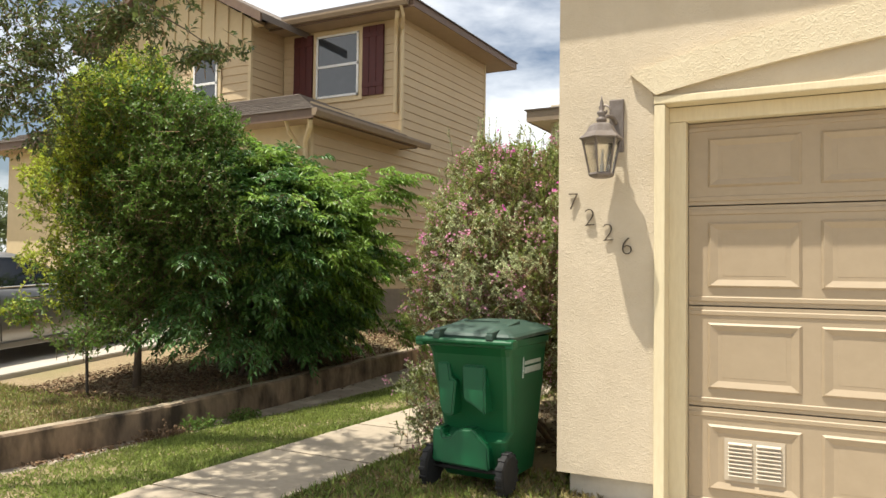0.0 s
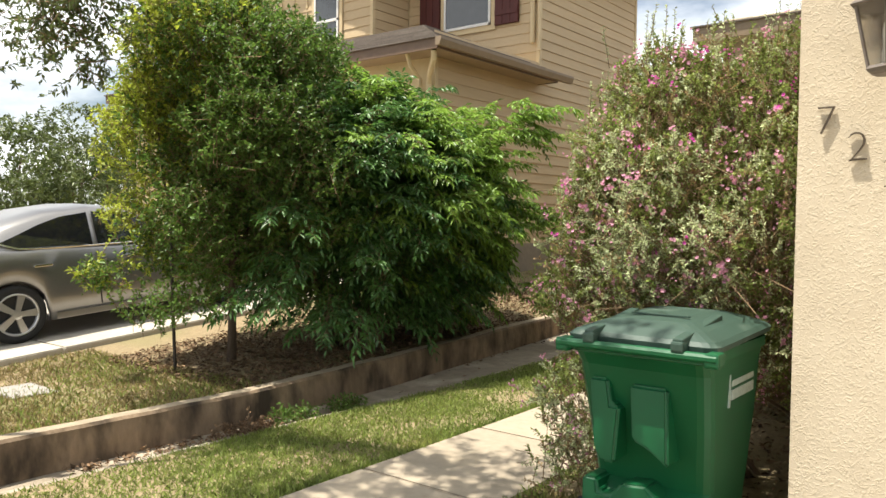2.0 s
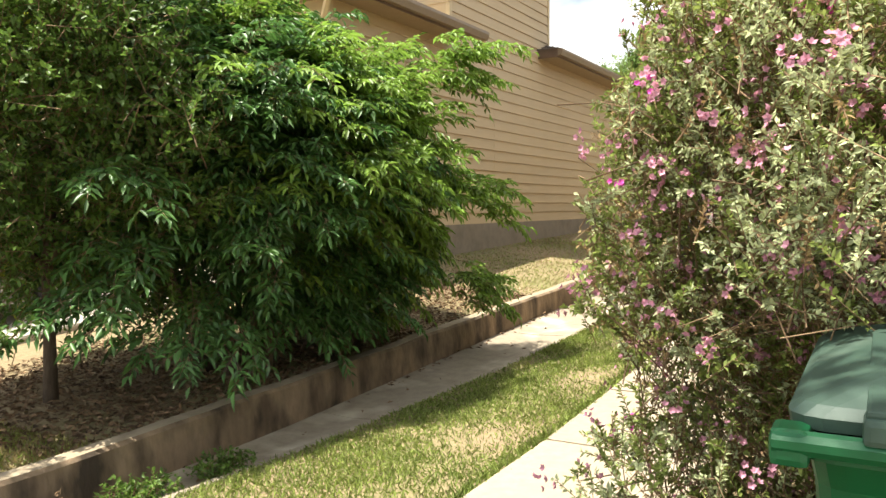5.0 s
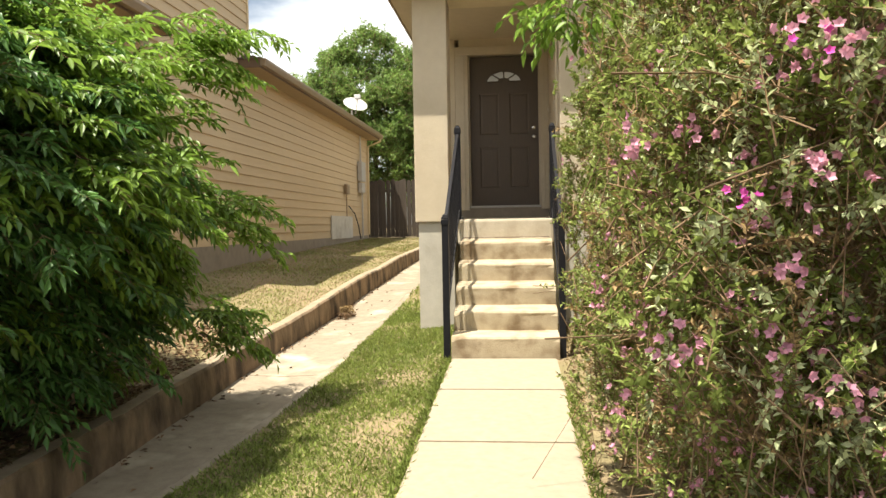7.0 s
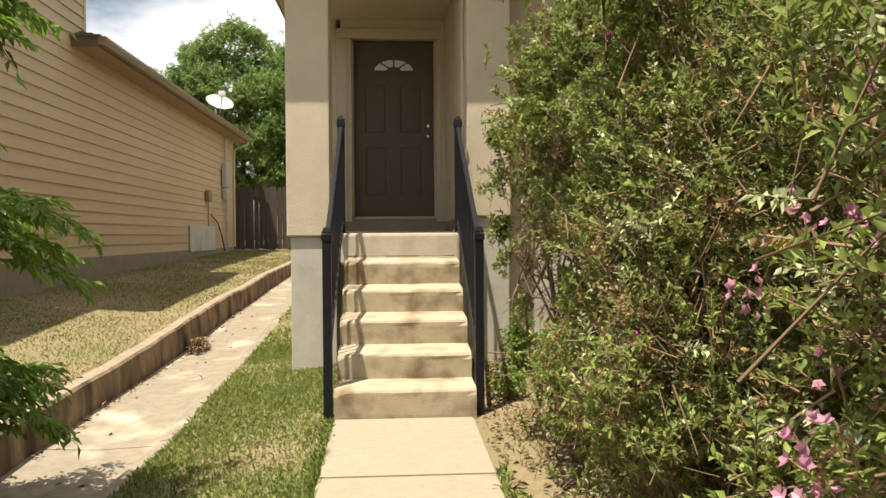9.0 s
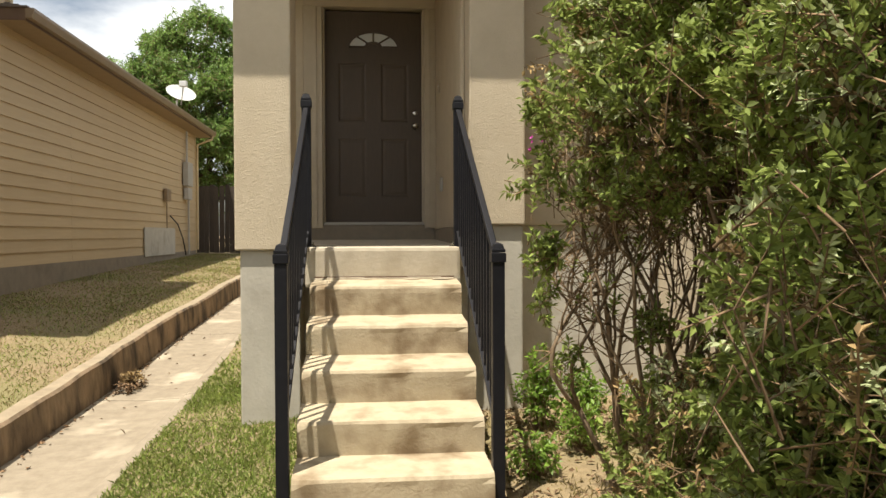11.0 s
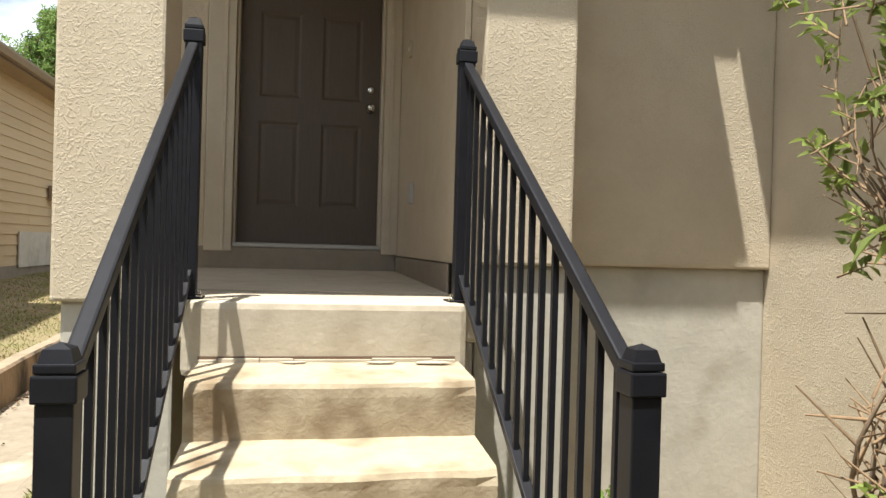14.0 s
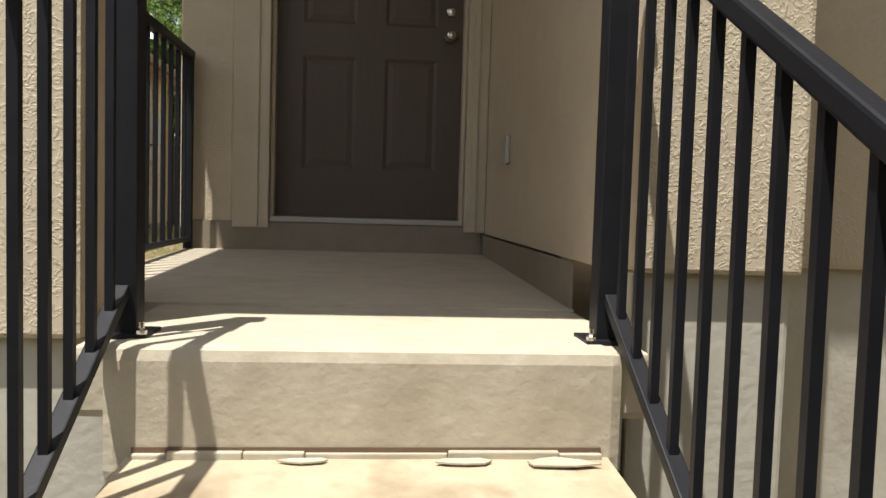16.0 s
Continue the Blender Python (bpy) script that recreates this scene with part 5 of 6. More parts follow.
def flank(points, thick=0.006, lift=0.004):
    """A panel that lies on the near flank: points of (u, w), the flank leaning inwards with height."""
    bm = bmesh.new()

    def place(u, w, d):
        top = np.interp(u, [-0.35, 0.0, 0.45, 0.95, 1.4, 1.8, 2.25], [1.13, 1.275, 1.395, 1.435, 1.38, 1.20, 0.94])
        lo = 1.0 if u < 0.5 else 0.95
        inset = np.interp(u, [-0.35, 0.0, 0.45, 0.95, 1.4, 1.8, 2.25], [0.20, 0.23, 0.25, 0.25, 0.24, 0.21, 0.16]) * 0.7
        k = (w - lo) / max(0.05, top - 0.06 - lo)
        return (-0.055 + (-inset + 0.055) * min(1.0, max(-0.1, k)) + d, u, w)
    a = [bm.verts.new(place(u, w, lift)) for u, w in points]
    b = [bm.verts.new(place(u, w, lift + thick)) for u, w in points]
    bm.faces.new(b)
    n = len(points)
    for i in range(n):
        bm.faces.new((a[i], a[(i + 1) % n], b[(i + 1) % n], b[i]))
    bmesh.ops.transform(bm, matrix=CAR_M, verts=bm.verts[:])
    bmesh.ops.recalc_face_normals(bm, faces=bm.faces[:])
    return bm


part("side_window", flank([(-0.10, 1.085), (0.10, 1.02), (0.46, 0.995), (0.90, 0.985), (0.90, 1.355), (0.6, 1.325), (0.35, 1.255), (0.12, 1.165)], 0.008, 0.012), CAR_GLASS, car, "dark tinted side window")
part("side_window", flank([(0.96, 0.985), (1.95, 0.97), (1.75, 1.14), (1.42, 1.31), (1.2, 1.345), (0.96, 1.36)], 0.008, 0.012), CAR_GLASS, car, "dark tinted side window")
part("window_trim", flank([(-0.13, 1.08), (0.08, 1.005), (0.5, 0.975), (1.98, 0.95), (1.98, 0.965), (0.5, 0.993), (0.08, 1.022), (-0.10, 1.09)], 0.01, 0.014), CHROME, car, "chrome strip under the windows")
bm = bmesh.new()
bm.faces.new([bm.verts.new(p) for p in ((-0.28, -0.58, 1.03), (-0.35, -0.06, 1.25), (-1.43, -0.06, 1.25), (-1.50, -0.58, 1.03))])
bmesh.ops.transform(bm, matrix=CAR_M @ pose(0, -0.012, 0.03), verts=bm.verts[:])
part("rear_window", bm, CAR_GLASS, car, "dark rear window")
bm = bmesh.new()
for ring in (((-0.12, -0.88, 0.72), (0.004, -0.42, 0.845), (0.0, -0.60, 0.75)), ((-0.12, -0.90, 0.86), (0.002, -0.44, 0.862), (-0.004, -0.62, 0.87)), ((-0.34, -0.90, 0.86), (-0.2, -0.46, 0.862), (-0.2, -0.62, 0.87)), ((-0.34, -0.88, 0.72), (-0.2, -0.44, 0.845), (-0.2, -0.60, 0.75))):
    for q in ring:
        bm.verts.new(q)
bmesh.ops.convex_hull(bm, input=bm.verts[:])
bmesh.ops.transform(bm, matrix=CAR_M, verts=bm.verts[:])
part("tail_lamp", bm, TAIL, car, "red tail lamp wrapped round the rear corner")
part("tail_lamp", box(-1.74, -1.48, -0.93, -0.62, 0.80, 0.93, 0.02, CAR_M), TAIL, car, "red tail lamp")
for u in (0.30, 1.36):
    part("door_handle", box(-0.012, 0.03, u - 0.1, u + 0.1, 0.80, 0.83, 0.01, CAR_M), CHROME, body, "chrome door handle")
for u in (0.93, 2.02):
    part("door_seam", box(-0.004, 0.0045, u - 0.004, u + 0.004, 0.3, 0.92, 0.0, CAR_M), RUBBER, body)
part("sill", box(-0.03, 0.006, 0.40, 2.3, 0.20, 0.28, 0.01, CAR_M), PAINT, body)
bm = prism([(0.02, 1.29), (0.20, 1.34), (0.02, 1.375)], "x", -0.91, -0.87)
bmesh.ops.transform(bm, matrix=CAR_M, verts=bm.verts[:])
part("antenna_fin", bm, PAINT, car)
for u in (0.0, 2.70):
    for s in (-0.12, -W + 0.12):
        m = CAR_M @ pose(s, u, 0.315, 0, 90, 0)
        bm = bmesh.new()
        add_lathe(bm, [(0.20, -0.10), (0.29, -0.105), (0.313, -0.085), (0.317, 0), (0.313, 0.085), (0.29, 0.105), (0.225, 0.10), (0.218, 0.07)], m, 32)
        wheel = part("wheel", bm, RUBBER, car, "black tyre on a silver alloy rim", True)
        bm = bmesh.new()
        add_lathe(bm, [(0.225, 0.088), (0.232, 0.102), (0.218, 0.105), (0.205, 0.085), (0.2, 0.05)], m, 32)
        bmesh.ops.delete(bm, geom=[q for q in bm.faces if len(q.verts) > 4], context="FACES")
        part("rim", bm, RIM, wheel, "silver alloy rim", True)
        bm = bmesh.new()
        add_lathe(bm, [(0.055, 0.05), (0.055, 0.096), (0.03, 0.10)], None, 12)
        for k in range(5):
            add_prism(bm, [(0.035, -0.026), (0.218, -0.040), (0.218, 0.040), (0.035, 0.026)], "z", 0.066, 0.094)
            bmesh.ops.rotate(bm, verts=bm.verts[-8:], cent=(0, 0, 0), matrix=Matrix.Rotation(radians(72 * k + 18), 3, "Z"))
        bmesh.ops.transform(bm, matrix=m, verts=bm.verts[:])
        part("spokes", bm, RIM, wheel, "five wide alloy spokes")
        bm = bmesh.new()
        add_lathe(bm, [(0.205, 0.03), (0.205, 0.04), (0.05, 0.045)], m, 20)
        part("brake_disc", bm, STAKE, wheel)

# ---- plants ----
rng = np.random.default_rng(11)


def sphere_dirs(n):
    v = rng.normal(size=(n, 3))
    return unit(v)


def lumps(d, seed, amount):
    """Uneven outline: broad swellings and hollows over the directions d."""
    out = np.ones(len(d))
    r = np.random.default_rng(seed)
    for k in range(14):
        c = unit(r.normal(size=(1, 3)))
        sharp = r.uniform(4, 14)
        out += amount * r.uniform(-0.9, 1.0) * np.exp(sharp * ((d * c).sum(1) - 1))
    return out


def crown_points(n, centre, radii, seed, inner=0.45, amount=0.35, power=0.6):
    d = sphere_dirs(n)
    r = (inner + (1 - inner) * rng.random(n) ** power) * lumps(d, seed, amount)
    return np.asarray(centre) + d * r[:, None] * np.asarray(radii), d


def clumped_points(n, centre, radii, seed, clumps, size, filler=0.25, amount=0.3, inner=0.62):
    """Tips gathered in separate tufts over the crown, with hollows between them, and a thinner inside."""
    c, r = np.asarray(centre), np.asarray(radii)
    heart, _ = crown_points(clumps, c, r * 0.86, seed, inner, amount, 0.5)
    big = size * rng.uniform(0.6, 1.35, clumps)
    which = rng.choice(clumps, int(n * (1 - filler)), p=big ** 2 / (big ** 2).sum())
    d = unit(sphere_dirs(len(which)) + 0.45 * unit((heart[which] - c) / r) + np.array([0, 0, 0.25]))
    tips = heart[which] + d * (big[which] * (0.55 + 0.5 * rng.random(len(which)) ** 0.7))[:, None] * np.array([1, 1, 0.72])
    more, _ = crown_points(n - len(which), c, r * 0.92, seed + 1, 0.25, amount)
    d2 = unit((more - c) / r)
    return np.concatenate([tips, more]), np.concatenate([d, d2])


def leafy_twigs(tips, out_dir, length, per_twig, leaf_len, leaf_w, up=0.35, spread=0.9, fold=0.25, droop=0.15, spread_dir=0.55):
    """Twigs that end at the tips, with leaves set along them. Gives leaf arrays and twig ends."""
    n = len(tips)
    d = unit(out_dir + rng.normal(size=(n, 3)) * spread_dir + np.array([0, 0, up]))
    ln = length * rng.uniform(0.6, 1.3, n)
    start = tips - d * ln[:, None]
    t = np.tile(np.linspace(0.18, 1.0, per_twig), (n, 1)) + rng.uniform(-0.03, 0.03, (n, per_twig))
    base = (start[:, None] + d[:, None] * (ln[:, None] * t)[:, :, None]).reshape(-1, 3)
    dd = np.repeat(d, per_twig, 0)
    side = unit(np.cross(dd, rng.normal(size=dd.shape)))
    along = unit(dd * 0.55 + side * spread)
    upv = unit(np.array([0, 0, 1.0]) + rng.normal(size=dd.shape) * 0.55)
    m = len(base)
    leaves = leaf_arrays(base, along, upv, leaf_len * rng.uniform(0.6, 1.25, m), leaf_w * rng.uniform(0.7, 1.2, m), fold, droop)
    return leaves, (start, tips, d)


def compound_leaves(base, d, rachis, pairs, leaf_len, leaf_w):
    """Pinnate leaves: a stalk that arches over, with leaflets in pairs and one at the end."""
    n = len(base)
    d = unit(d)
    side = unit(np.cross(d, np.array([0, 0, 1.0]) + rng.normal(size=d.shape) * 0.25))
    ln = rachis * rng.uniform(0.7, 1.25, n)
    sets = []
    for k in range(pairs + 1):
        t = 0.3 + 0.7 * k / pairs
        sag = -0.22 * t * t
        p = base + d * (ln * t)[:, None] + np.array([0, 0, 1.0]) * (ln * sag)[:, None]
        forward = unit(d + np.array([0, 0, -0.40 * t]))
        for s in ((-1, 1) if k < pairs else (0,)):
            a = unit(forward * (0.55 if s else 1) + side * s * 0.85 + np.array([0, 0, -0.16]) + rng.normal(size=d.shape) * 0.16)
            u = unit(np.array([0, 0, 1.0]) + rng.normal(size=d.shape) * 0.35)
            sets.append(leaf_arrays(p, a, u, leaf_len * rng.uniform(0.75, 1.2, n), leaf_w * rng.uniform(0.8, 1.2, n), 0.2, 0.22))
    ends = base + d * ln[:, None] + np.array([0, 0, -0.22]) * ln[:, None]
    return join_arrays(sets), (base, ends)


def limb(a, b, bend, steps=9):
    a, b = Vector(a), Vector(b)
    pts = []
    off = Vector(rng.normal(size=3)) * bend
    for i in range(steps + 1):
        t = i / steps
        p = a.lerp(b, t) + off * math.sin(math.pi * t) + Vector((0, 0, 1)) * (bend * 0.8 * math.sin(math.pi * t))
        p += Vector(rng.normal(size=3)) * bend * 0.06
        pts.append(p)
    pts[0] = a
    return pts


def branches(parent, stems, mat=BARK):
    """Trunk and limbs, each a mesh of its own: rows of (points, radius at the foot, radius at the end, name)."""
    for pts, r0, r1, name in stems:
        n = len(pts)
        part(name, tube(pts, [r0 + (r1 - r0) * (i / (n - 1)) ** 0.8 for i in range(n)], 8 if r0 > 0.02 else 6), mat, parent, smooth=True)


def wood(parent, segments, name="twig_mass", mat=TWIG, radius=0.003):
    s, e = np.concatenate([q[0] for q in segments]), np.concatenate([q[1] for q in segments])
    v, f = twig_arrays(s, e, radius * rng.uniform(0.6, 1.4, len(s)))
    return stuff_part(name, v, f, mat, parent, "thin brown twigs")


# young elm with a stake
tree = thing("elm_tree", (-3.7, -4.2, -0.1), "young small-leaved elm tree with a dense yellow-green crown", "tree")
C1, R1 = np.array((-3.74, -4.15, 1.92)), np.array((1.28, 1.2, 1.78))
trunk = [(-3.7, -4.2, -0.12), (-3.69, -4.2, 0.3), (-3.71, -4.19, 0.8), (-3.66, -4.15, 1.4), (-3.72, -4.12, 2.1), (-3.7, -4.1, 3.0)]
stems = [(trunk, 0.05, 0.012, "trunk")]
for i in range(13):
    p, _ = crown_points(1, C1, R1 * 0.8, 3, 0.7)
    q = trunk[2 + i % 3]
    stems.append((limb(q, p[0], 0.12), 0.022, 0.006, "limb"))
branches(tree, stems)
tips, tuft = clumped_points(9800, C1, R1, 5, 80, 0.42, 0.28, 0.42)
keep = tips[:, 2] > 0.42 + 0.25 * rng.random(len(tips))
tips, tuft = tips[keep], tuft[keep]
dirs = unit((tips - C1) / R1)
# tips towards the sun take the paler leaf: sunlight put into the colour
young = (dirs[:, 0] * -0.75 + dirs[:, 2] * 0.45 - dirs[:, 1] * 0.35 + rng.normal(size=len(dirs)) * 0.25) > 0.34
for pick, mat, label in ((~young, ELM, "dense green elm foliage"), (young, ELM_SUNLIT, "sunlit yellow-green elm foliage")):
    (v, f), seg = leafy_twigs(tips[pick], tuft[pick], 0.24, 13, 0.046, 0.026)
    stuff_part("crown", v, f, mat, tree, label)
    wood(tree, [seg[:2]], radius=0.003)
stake = thing("tree_stake", (-3.84, -4.72, -0.1), "thin dark metal tree stake leaning in the lawn", "stake")
part("rod", tube([(-3.82, -4.72, -0.2), (-3.86, -4.72, 0.5), (-3.93, -4.70, 1.25)], 0.017, 6), STAKE, stake)

# low, wide ash: leafy sprays held out in layers
ash = thing("ash_tree", (-3.1, -2.6, 0), "low spreading ash tree with layered sprays of compound leaves", "tree")
C2, R2 = np.array((-3.24, -2.75, 1.46)), np.array((1.0, 1.72, 1.34))


def sprays(origin, d, length, nodes, rachis, leaf_len, leaf_w):
    """Shoots that rise, then bow, with a pair of pinnate leaves at every node and one at the end."""
    n = len(origin)
    ln = length * rng.uniform(0.65, 1.25, n)
    side = unit(np.cross(d, np.array([0, 0, 1.0])))
    z = np.array([0, 0, 1.0])

    def at(t):
        return origin + d * (ln * t)[:, None] + z * (ln * (0.16 * t - 0.34 * t * t))[:, None]
    sets, stalks = [], [(origin, at(0.5)), (at(0.5), at(1.0))]
    for k in range(nodes):
        t = 0.25 + 0.75 * k / (nodes - 1)
        p = at(t)
        for s in ((-1, 1) if k < nodes - 1 else (-0.35, 0.0, 0.35)):
            e = unit(d * (0.75 - 0.2 * (1 - t)) + side * s * 0.8 + z * (0.12 - 0.35 * t) + rng.normal(size=d.shape) * 0.16)
            leaves, seg = compound_leaves(p, e, rachis * (1.1 - 0.25 * t), 3, leaf_len, leaf_w)
            sets.append(leaves)
            stalks.append(seg)
    return join_arrays(sets), stalks


stems, ends = [], []
for i in range(26):
    foot = np.array((-3.1 + rng.uniform(-0.25, 0.25), -2.6 + rng.uniform(-0.7, 0.7), -0.05))
    p, _ = crown_points(1, C2, R2 * 0.85, 8, 0.75)
    stems.append((limb(tuple(foot), p[0], 0.18), 0.032, 0.006, "stem"))
branches(ash, stems)
heart, tuft = clumped_points(1550, C2, R2 * 0.84, 21, 46, 0.36, 0.30, 0.5, 0.6)
low = heart[:, 2] > 0.34 + 0.30 * rng.random(len(heart)) + 0.30 * np.clip(heart[:, 0] + 2.75, 0, 1)
heart, tuft = heart[low], tuft[low]
more = np.array([(-2.45, -1.0, 0.55), (-2.4, -1.15, 0.60), (-2.3, -1.5, 1.25), (-2.3, -1.3, 1.30), (-2.25, -1.75, 2.2), (-2.2, -1.6, 2.3), (-2.3, -1.9, 2.2), (-2.6, -3.9, 0.5), (-2.65, -2.9, 0.46), (-2.5, -3.5, 0.95), (-2.55, -2.4, 0.75), (-2.8, -4.3, 0.75), (-2.7, -4.2, 1.3)])
more = np.repeat(more, 5, 0) + rng.normal(size=(len(more) * 5, 3)) * 0.11
heart, tuft = np.concatenate([heart, more]), np.concatenate([tuft, unit((more - C2) * np.array([1.0, 0.8, 0.15]))])
rel = (heart - C2) / R2
out = unit(rel * np.array([1, 1, 0.55]) + 0.25 * tuft + rng.normal(size=rel.shape) * 0.30)
out[:, 2] = np.clip(out[:, 2], -0.25, 0.75)
out = unit(out)
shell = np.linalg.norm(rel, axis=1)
# outer and upper sprays get the brighter leaf, their light painted in
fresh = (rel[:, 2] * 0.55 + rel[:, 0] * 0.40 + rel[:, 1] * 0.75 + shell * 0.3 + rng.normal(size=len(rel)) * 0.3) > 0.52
for sel, mat, label in ((~fresh, ASH, "deep green compound foliage"), (fresh, ASH_LIT_AND_FRESH, "bright compound foliage of the lit outer crown")):
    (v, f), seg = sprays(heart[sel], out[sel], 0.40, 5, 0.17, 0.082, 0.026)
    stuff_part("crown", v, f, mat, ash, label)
    wood(ash, seg, radius=0.0022)

# live oak over the lawn, whose branch hangs into the view
oak = thing("live_oak", (-4.4, -8.6, -0.3), "live oak with a dark overhanging canopy above the lawn", "tree")
stems = [([(-4.4, -8.6, -0.35), (-4.35, -8.55, 1.0), (-4.2, -8.45, 2.2), (-3.8, -8.2, 3.4)], 0.16, 0.09, "trunk"),
         (limb((-4.0, -8.3, 3.0), (-2.4, -6.3, 3.4), 0.15), 0.05, 0.015, "limb"), (limb((-2.6, -6.5, 3.4), (-0.9, -6.0, 2.8), 0.12), 0.015, 0.004, "limb"),
         (limb((-3.9, -8.2, 3.2), (-1.0, -7.5, 4.6), 0.25), 0.07, 0.02, "limb"), (limb((-1.6, -7.5, 4.5), (-0.3, -6.9, 4.9), 0.15), 0.03, 0.01, "limb")]
branches(oak, stems)
sets = []
for c, r, n, sd, ins in (((-2.95, -6.1, 2.92), (0.82, 0.4, 0.88), 400, 31, 0.2), ((-1.8, -6.05, 3.1), (0.8, 0.25, 0.35), 170, 33, 0.1), ((-1.0, -6.0, 2.75), (0.5, 0.12, 0.12), 40, 34, 0.1), ((-0.85, -7.25, 4.7), (1.35, 1.4, 0.7), 1300, 35, 0.2)):
    tips, dirs = crown_points(n, c, r, sd, ins, 0.5)
    leaves, seg = leafy_twigs(tips, dirs, 0.22, 12, 0.058, 0.024, up=-0.1)
    sets.append((leaves, seg))
v, f = join_arrays([s[0] for s in sets])
stuff_part("crown", v, f, OAK, oak, "dark small-leaved oak foliage")
wood(oak, [s[1][:2] for s in sets], radius=0.0035)


# purple sage shrubs between the walk and the garage
def sage(name, place, label, blobs, bases, blossoms, pale, fresh_share, seed, near=1.0, limbs=4):
    plant = thing(name, place, label, "shrub", group="sage shrubs")
    stems, tip_sets = [], []
    for b in bases:
        for k in range(limbs):
            c, r = blobs[int(rng.integers(min(len(blobs), 3)))][:2]
            p, _ = crown_points(1, c, np.array(r) * 0.7, seed, 0.4)
            p[0][0] = max(p[0][0], 0.48)
            stems.append((limb((b[0] + rng.normal() * 0.04, b[1] + rng.normal() * 0.04, b[2]), p[0], 0.14), 0.016 + 0.008 * rng.random(), 0.004, "stem"))
    branches(plant, stems, SAGE_STEM)
    # side shoots along the stems
    shoots_a, shoots_b = [], []
    for pts, r0, r1, _n in stems:
        for _k in range(22):
            i = int(rng.integers(1, len(pts) - 1))
            a = np.array(pts[i].lerp(pts[i + 1], rng.random()))
            shoots_a.append(a)
            shoots_b.append(a + rng.normal(size=3) * 0.085 + np.array([0, 0, 0.08]))
    segs = [(np.array(shoots_a), np.array(shoots_b))]
    all_tips, all_dirs = [], []
    for c, r, n, *floor in blobs:
        bare_below = floor[0] if floor else 0.0
        tips, dirs = clumped_points(n, c, r, seed + len(all_tips), int(26 + n / 110), 0.23, 0.28, 0.32, 0.7)
        keep = (tips[:, 0] > 0.12 + 0.12 * rng.random(len(tips))) & (tips[:, 2] > bare_below + 0.25 * rng.random(len(tips)) ** 2) & (tips[:, 0] < 1.98)
        # the side away from the walk is thinner
        keep &= (dirs[:, 0] < 0.35) | (rng.random(len(tips)) < 0.45)
        all_tips.append(tips[keep])
        all_dirs.append(dirs[keep])
    tips, dirs = np.concatenate(all_tips), np.concatenate(all_dirs)
    roll = rng.random(len(tips))
    high = np.clip((tips[:, 2] - 0.4) / 1.8, 0, 1)
    brown = roll < 0.12 - 0.09 * high
    # the flank along the walk is twiggy and yellow-green, the sunny end silvery
    flank = tips[:, 1] > blobs[0][0][1] - 0.72 * blobs[0][1][1] + 0.15 * rng.normal(size=len(tips))
    brown |= flank & (rng.random(len(tips)) < 0.14)
    fresh = (~brown) & (rng.random(len(tips)) < np.where(flank, max(0.85, fresh_share), fresh_share))
    silver = ~(brown | fresh)
    # low on the flank many twigs are bare
    naked = flank & (tips[:, 2] < 1.35) & (rng.random(len(tips)) < 0.30)
    brown, fresh, silver = brown & ~naked, fresh & ~naked, silver & ~naked
    way = unit(dirs[naked] + rng.normal(size=(naked.sum(), 3)) * 0.7)
    segs.append((tips[naked] - way * 0.13, tips[naked] - way * 0.03))
    for sel, mat, lab, size in ((silver, SAGE, "silvery grey-green sage leaves", 1.0), (fresh, SAGE_GREEN, "fresh yellow-green sage leaves", 1.12), (brown, SAGE_BROWN, "dry brown sage leaves", 0.85)):
        if sel.sum() == 0:
            continue
        (v, f), seg = leafy_twigs(tips[sel], dirs[sel], 0.14, 25, 0.026 * size * near, 0.0125 * size * near, up=0.5, spread=0.85, fold=0.3, droop=0.05)
        stuff_part("foliage", v, f, mat, plant, lab)
        segs.append(seg[:2])
        # older wood that carries the twig, reaching back into the shrub
        some = rng.random(len(seg[0])) < 0.28
        back = unit(-dirs[sel][some] + rng.normal(size=(some.sum(), 3)) * 0.5 + np.array([0, 0, -0.7]))
        segs.append((seg[0][some] + back * rng.uniform(0.12, 0.34, (some.sum(), 1)), seg[0][some]))
    # upright spires that break the outline on top
    top = tips[np.argsort(-(tips[:, 2] + 0.25 * rng.normal(size=len(tips))))[:90]]
    spire = unit(rng.normal(size=top.shape) * 0.16 + np.array([0, 0, 1.0]))
    (v, f), seg = leafy_twigs(top + spire * rng.uniform(0.05, 0.24, (len(top), 1)), spire, 0.26, 34, 0.024 * near, 0.0115 * near, up=1.5, spread=0.8, spread_dir=0.1)
    stuff_part("spire_foliage", v, f, SAGE_GREEN if fresh_share > 0.5 else SAGE, plant, "upright leafy sage spires")
    segs.append(seg[:2])
    wood(plant, segs, radius=0.0022)
    # blossoms: small five-petalled bells near the outside
    outer = np.argsort(-((dirs * np.array([-0.35, -0.85, 0.75])).sum(1) + high * 1.9 - 0.8 * flank + rng.normal(size=len(tips)) * 0.5))
    for count, mat, lab, size in ((blossoms, BLOSSOM, "magenta blossoms", 0.0115), (pale, BLOSSOM_PALE, "pale pink blossoms", 0.0135)):
        if not count:
            continue
        seats = outer[rng.permutation(min(len(outer), count * 5))[:max(1, count // 3)]]
        many = rng.integers(1, 10, len(seats))
        where = np.repeat(tips[seats] + dirs[seats] * 0.02, many, 0) + rng.normal(size=(many.sum(), 3)) * 0.018
        face = unit(np.repeat(dirs[seats], many, 0) + rng.normal(size=where.shape) * 0.5)
        a = unit(np.cross(face, rng.normal(size=face.shape)))
        b = np.cross(face, a)
        petals = []
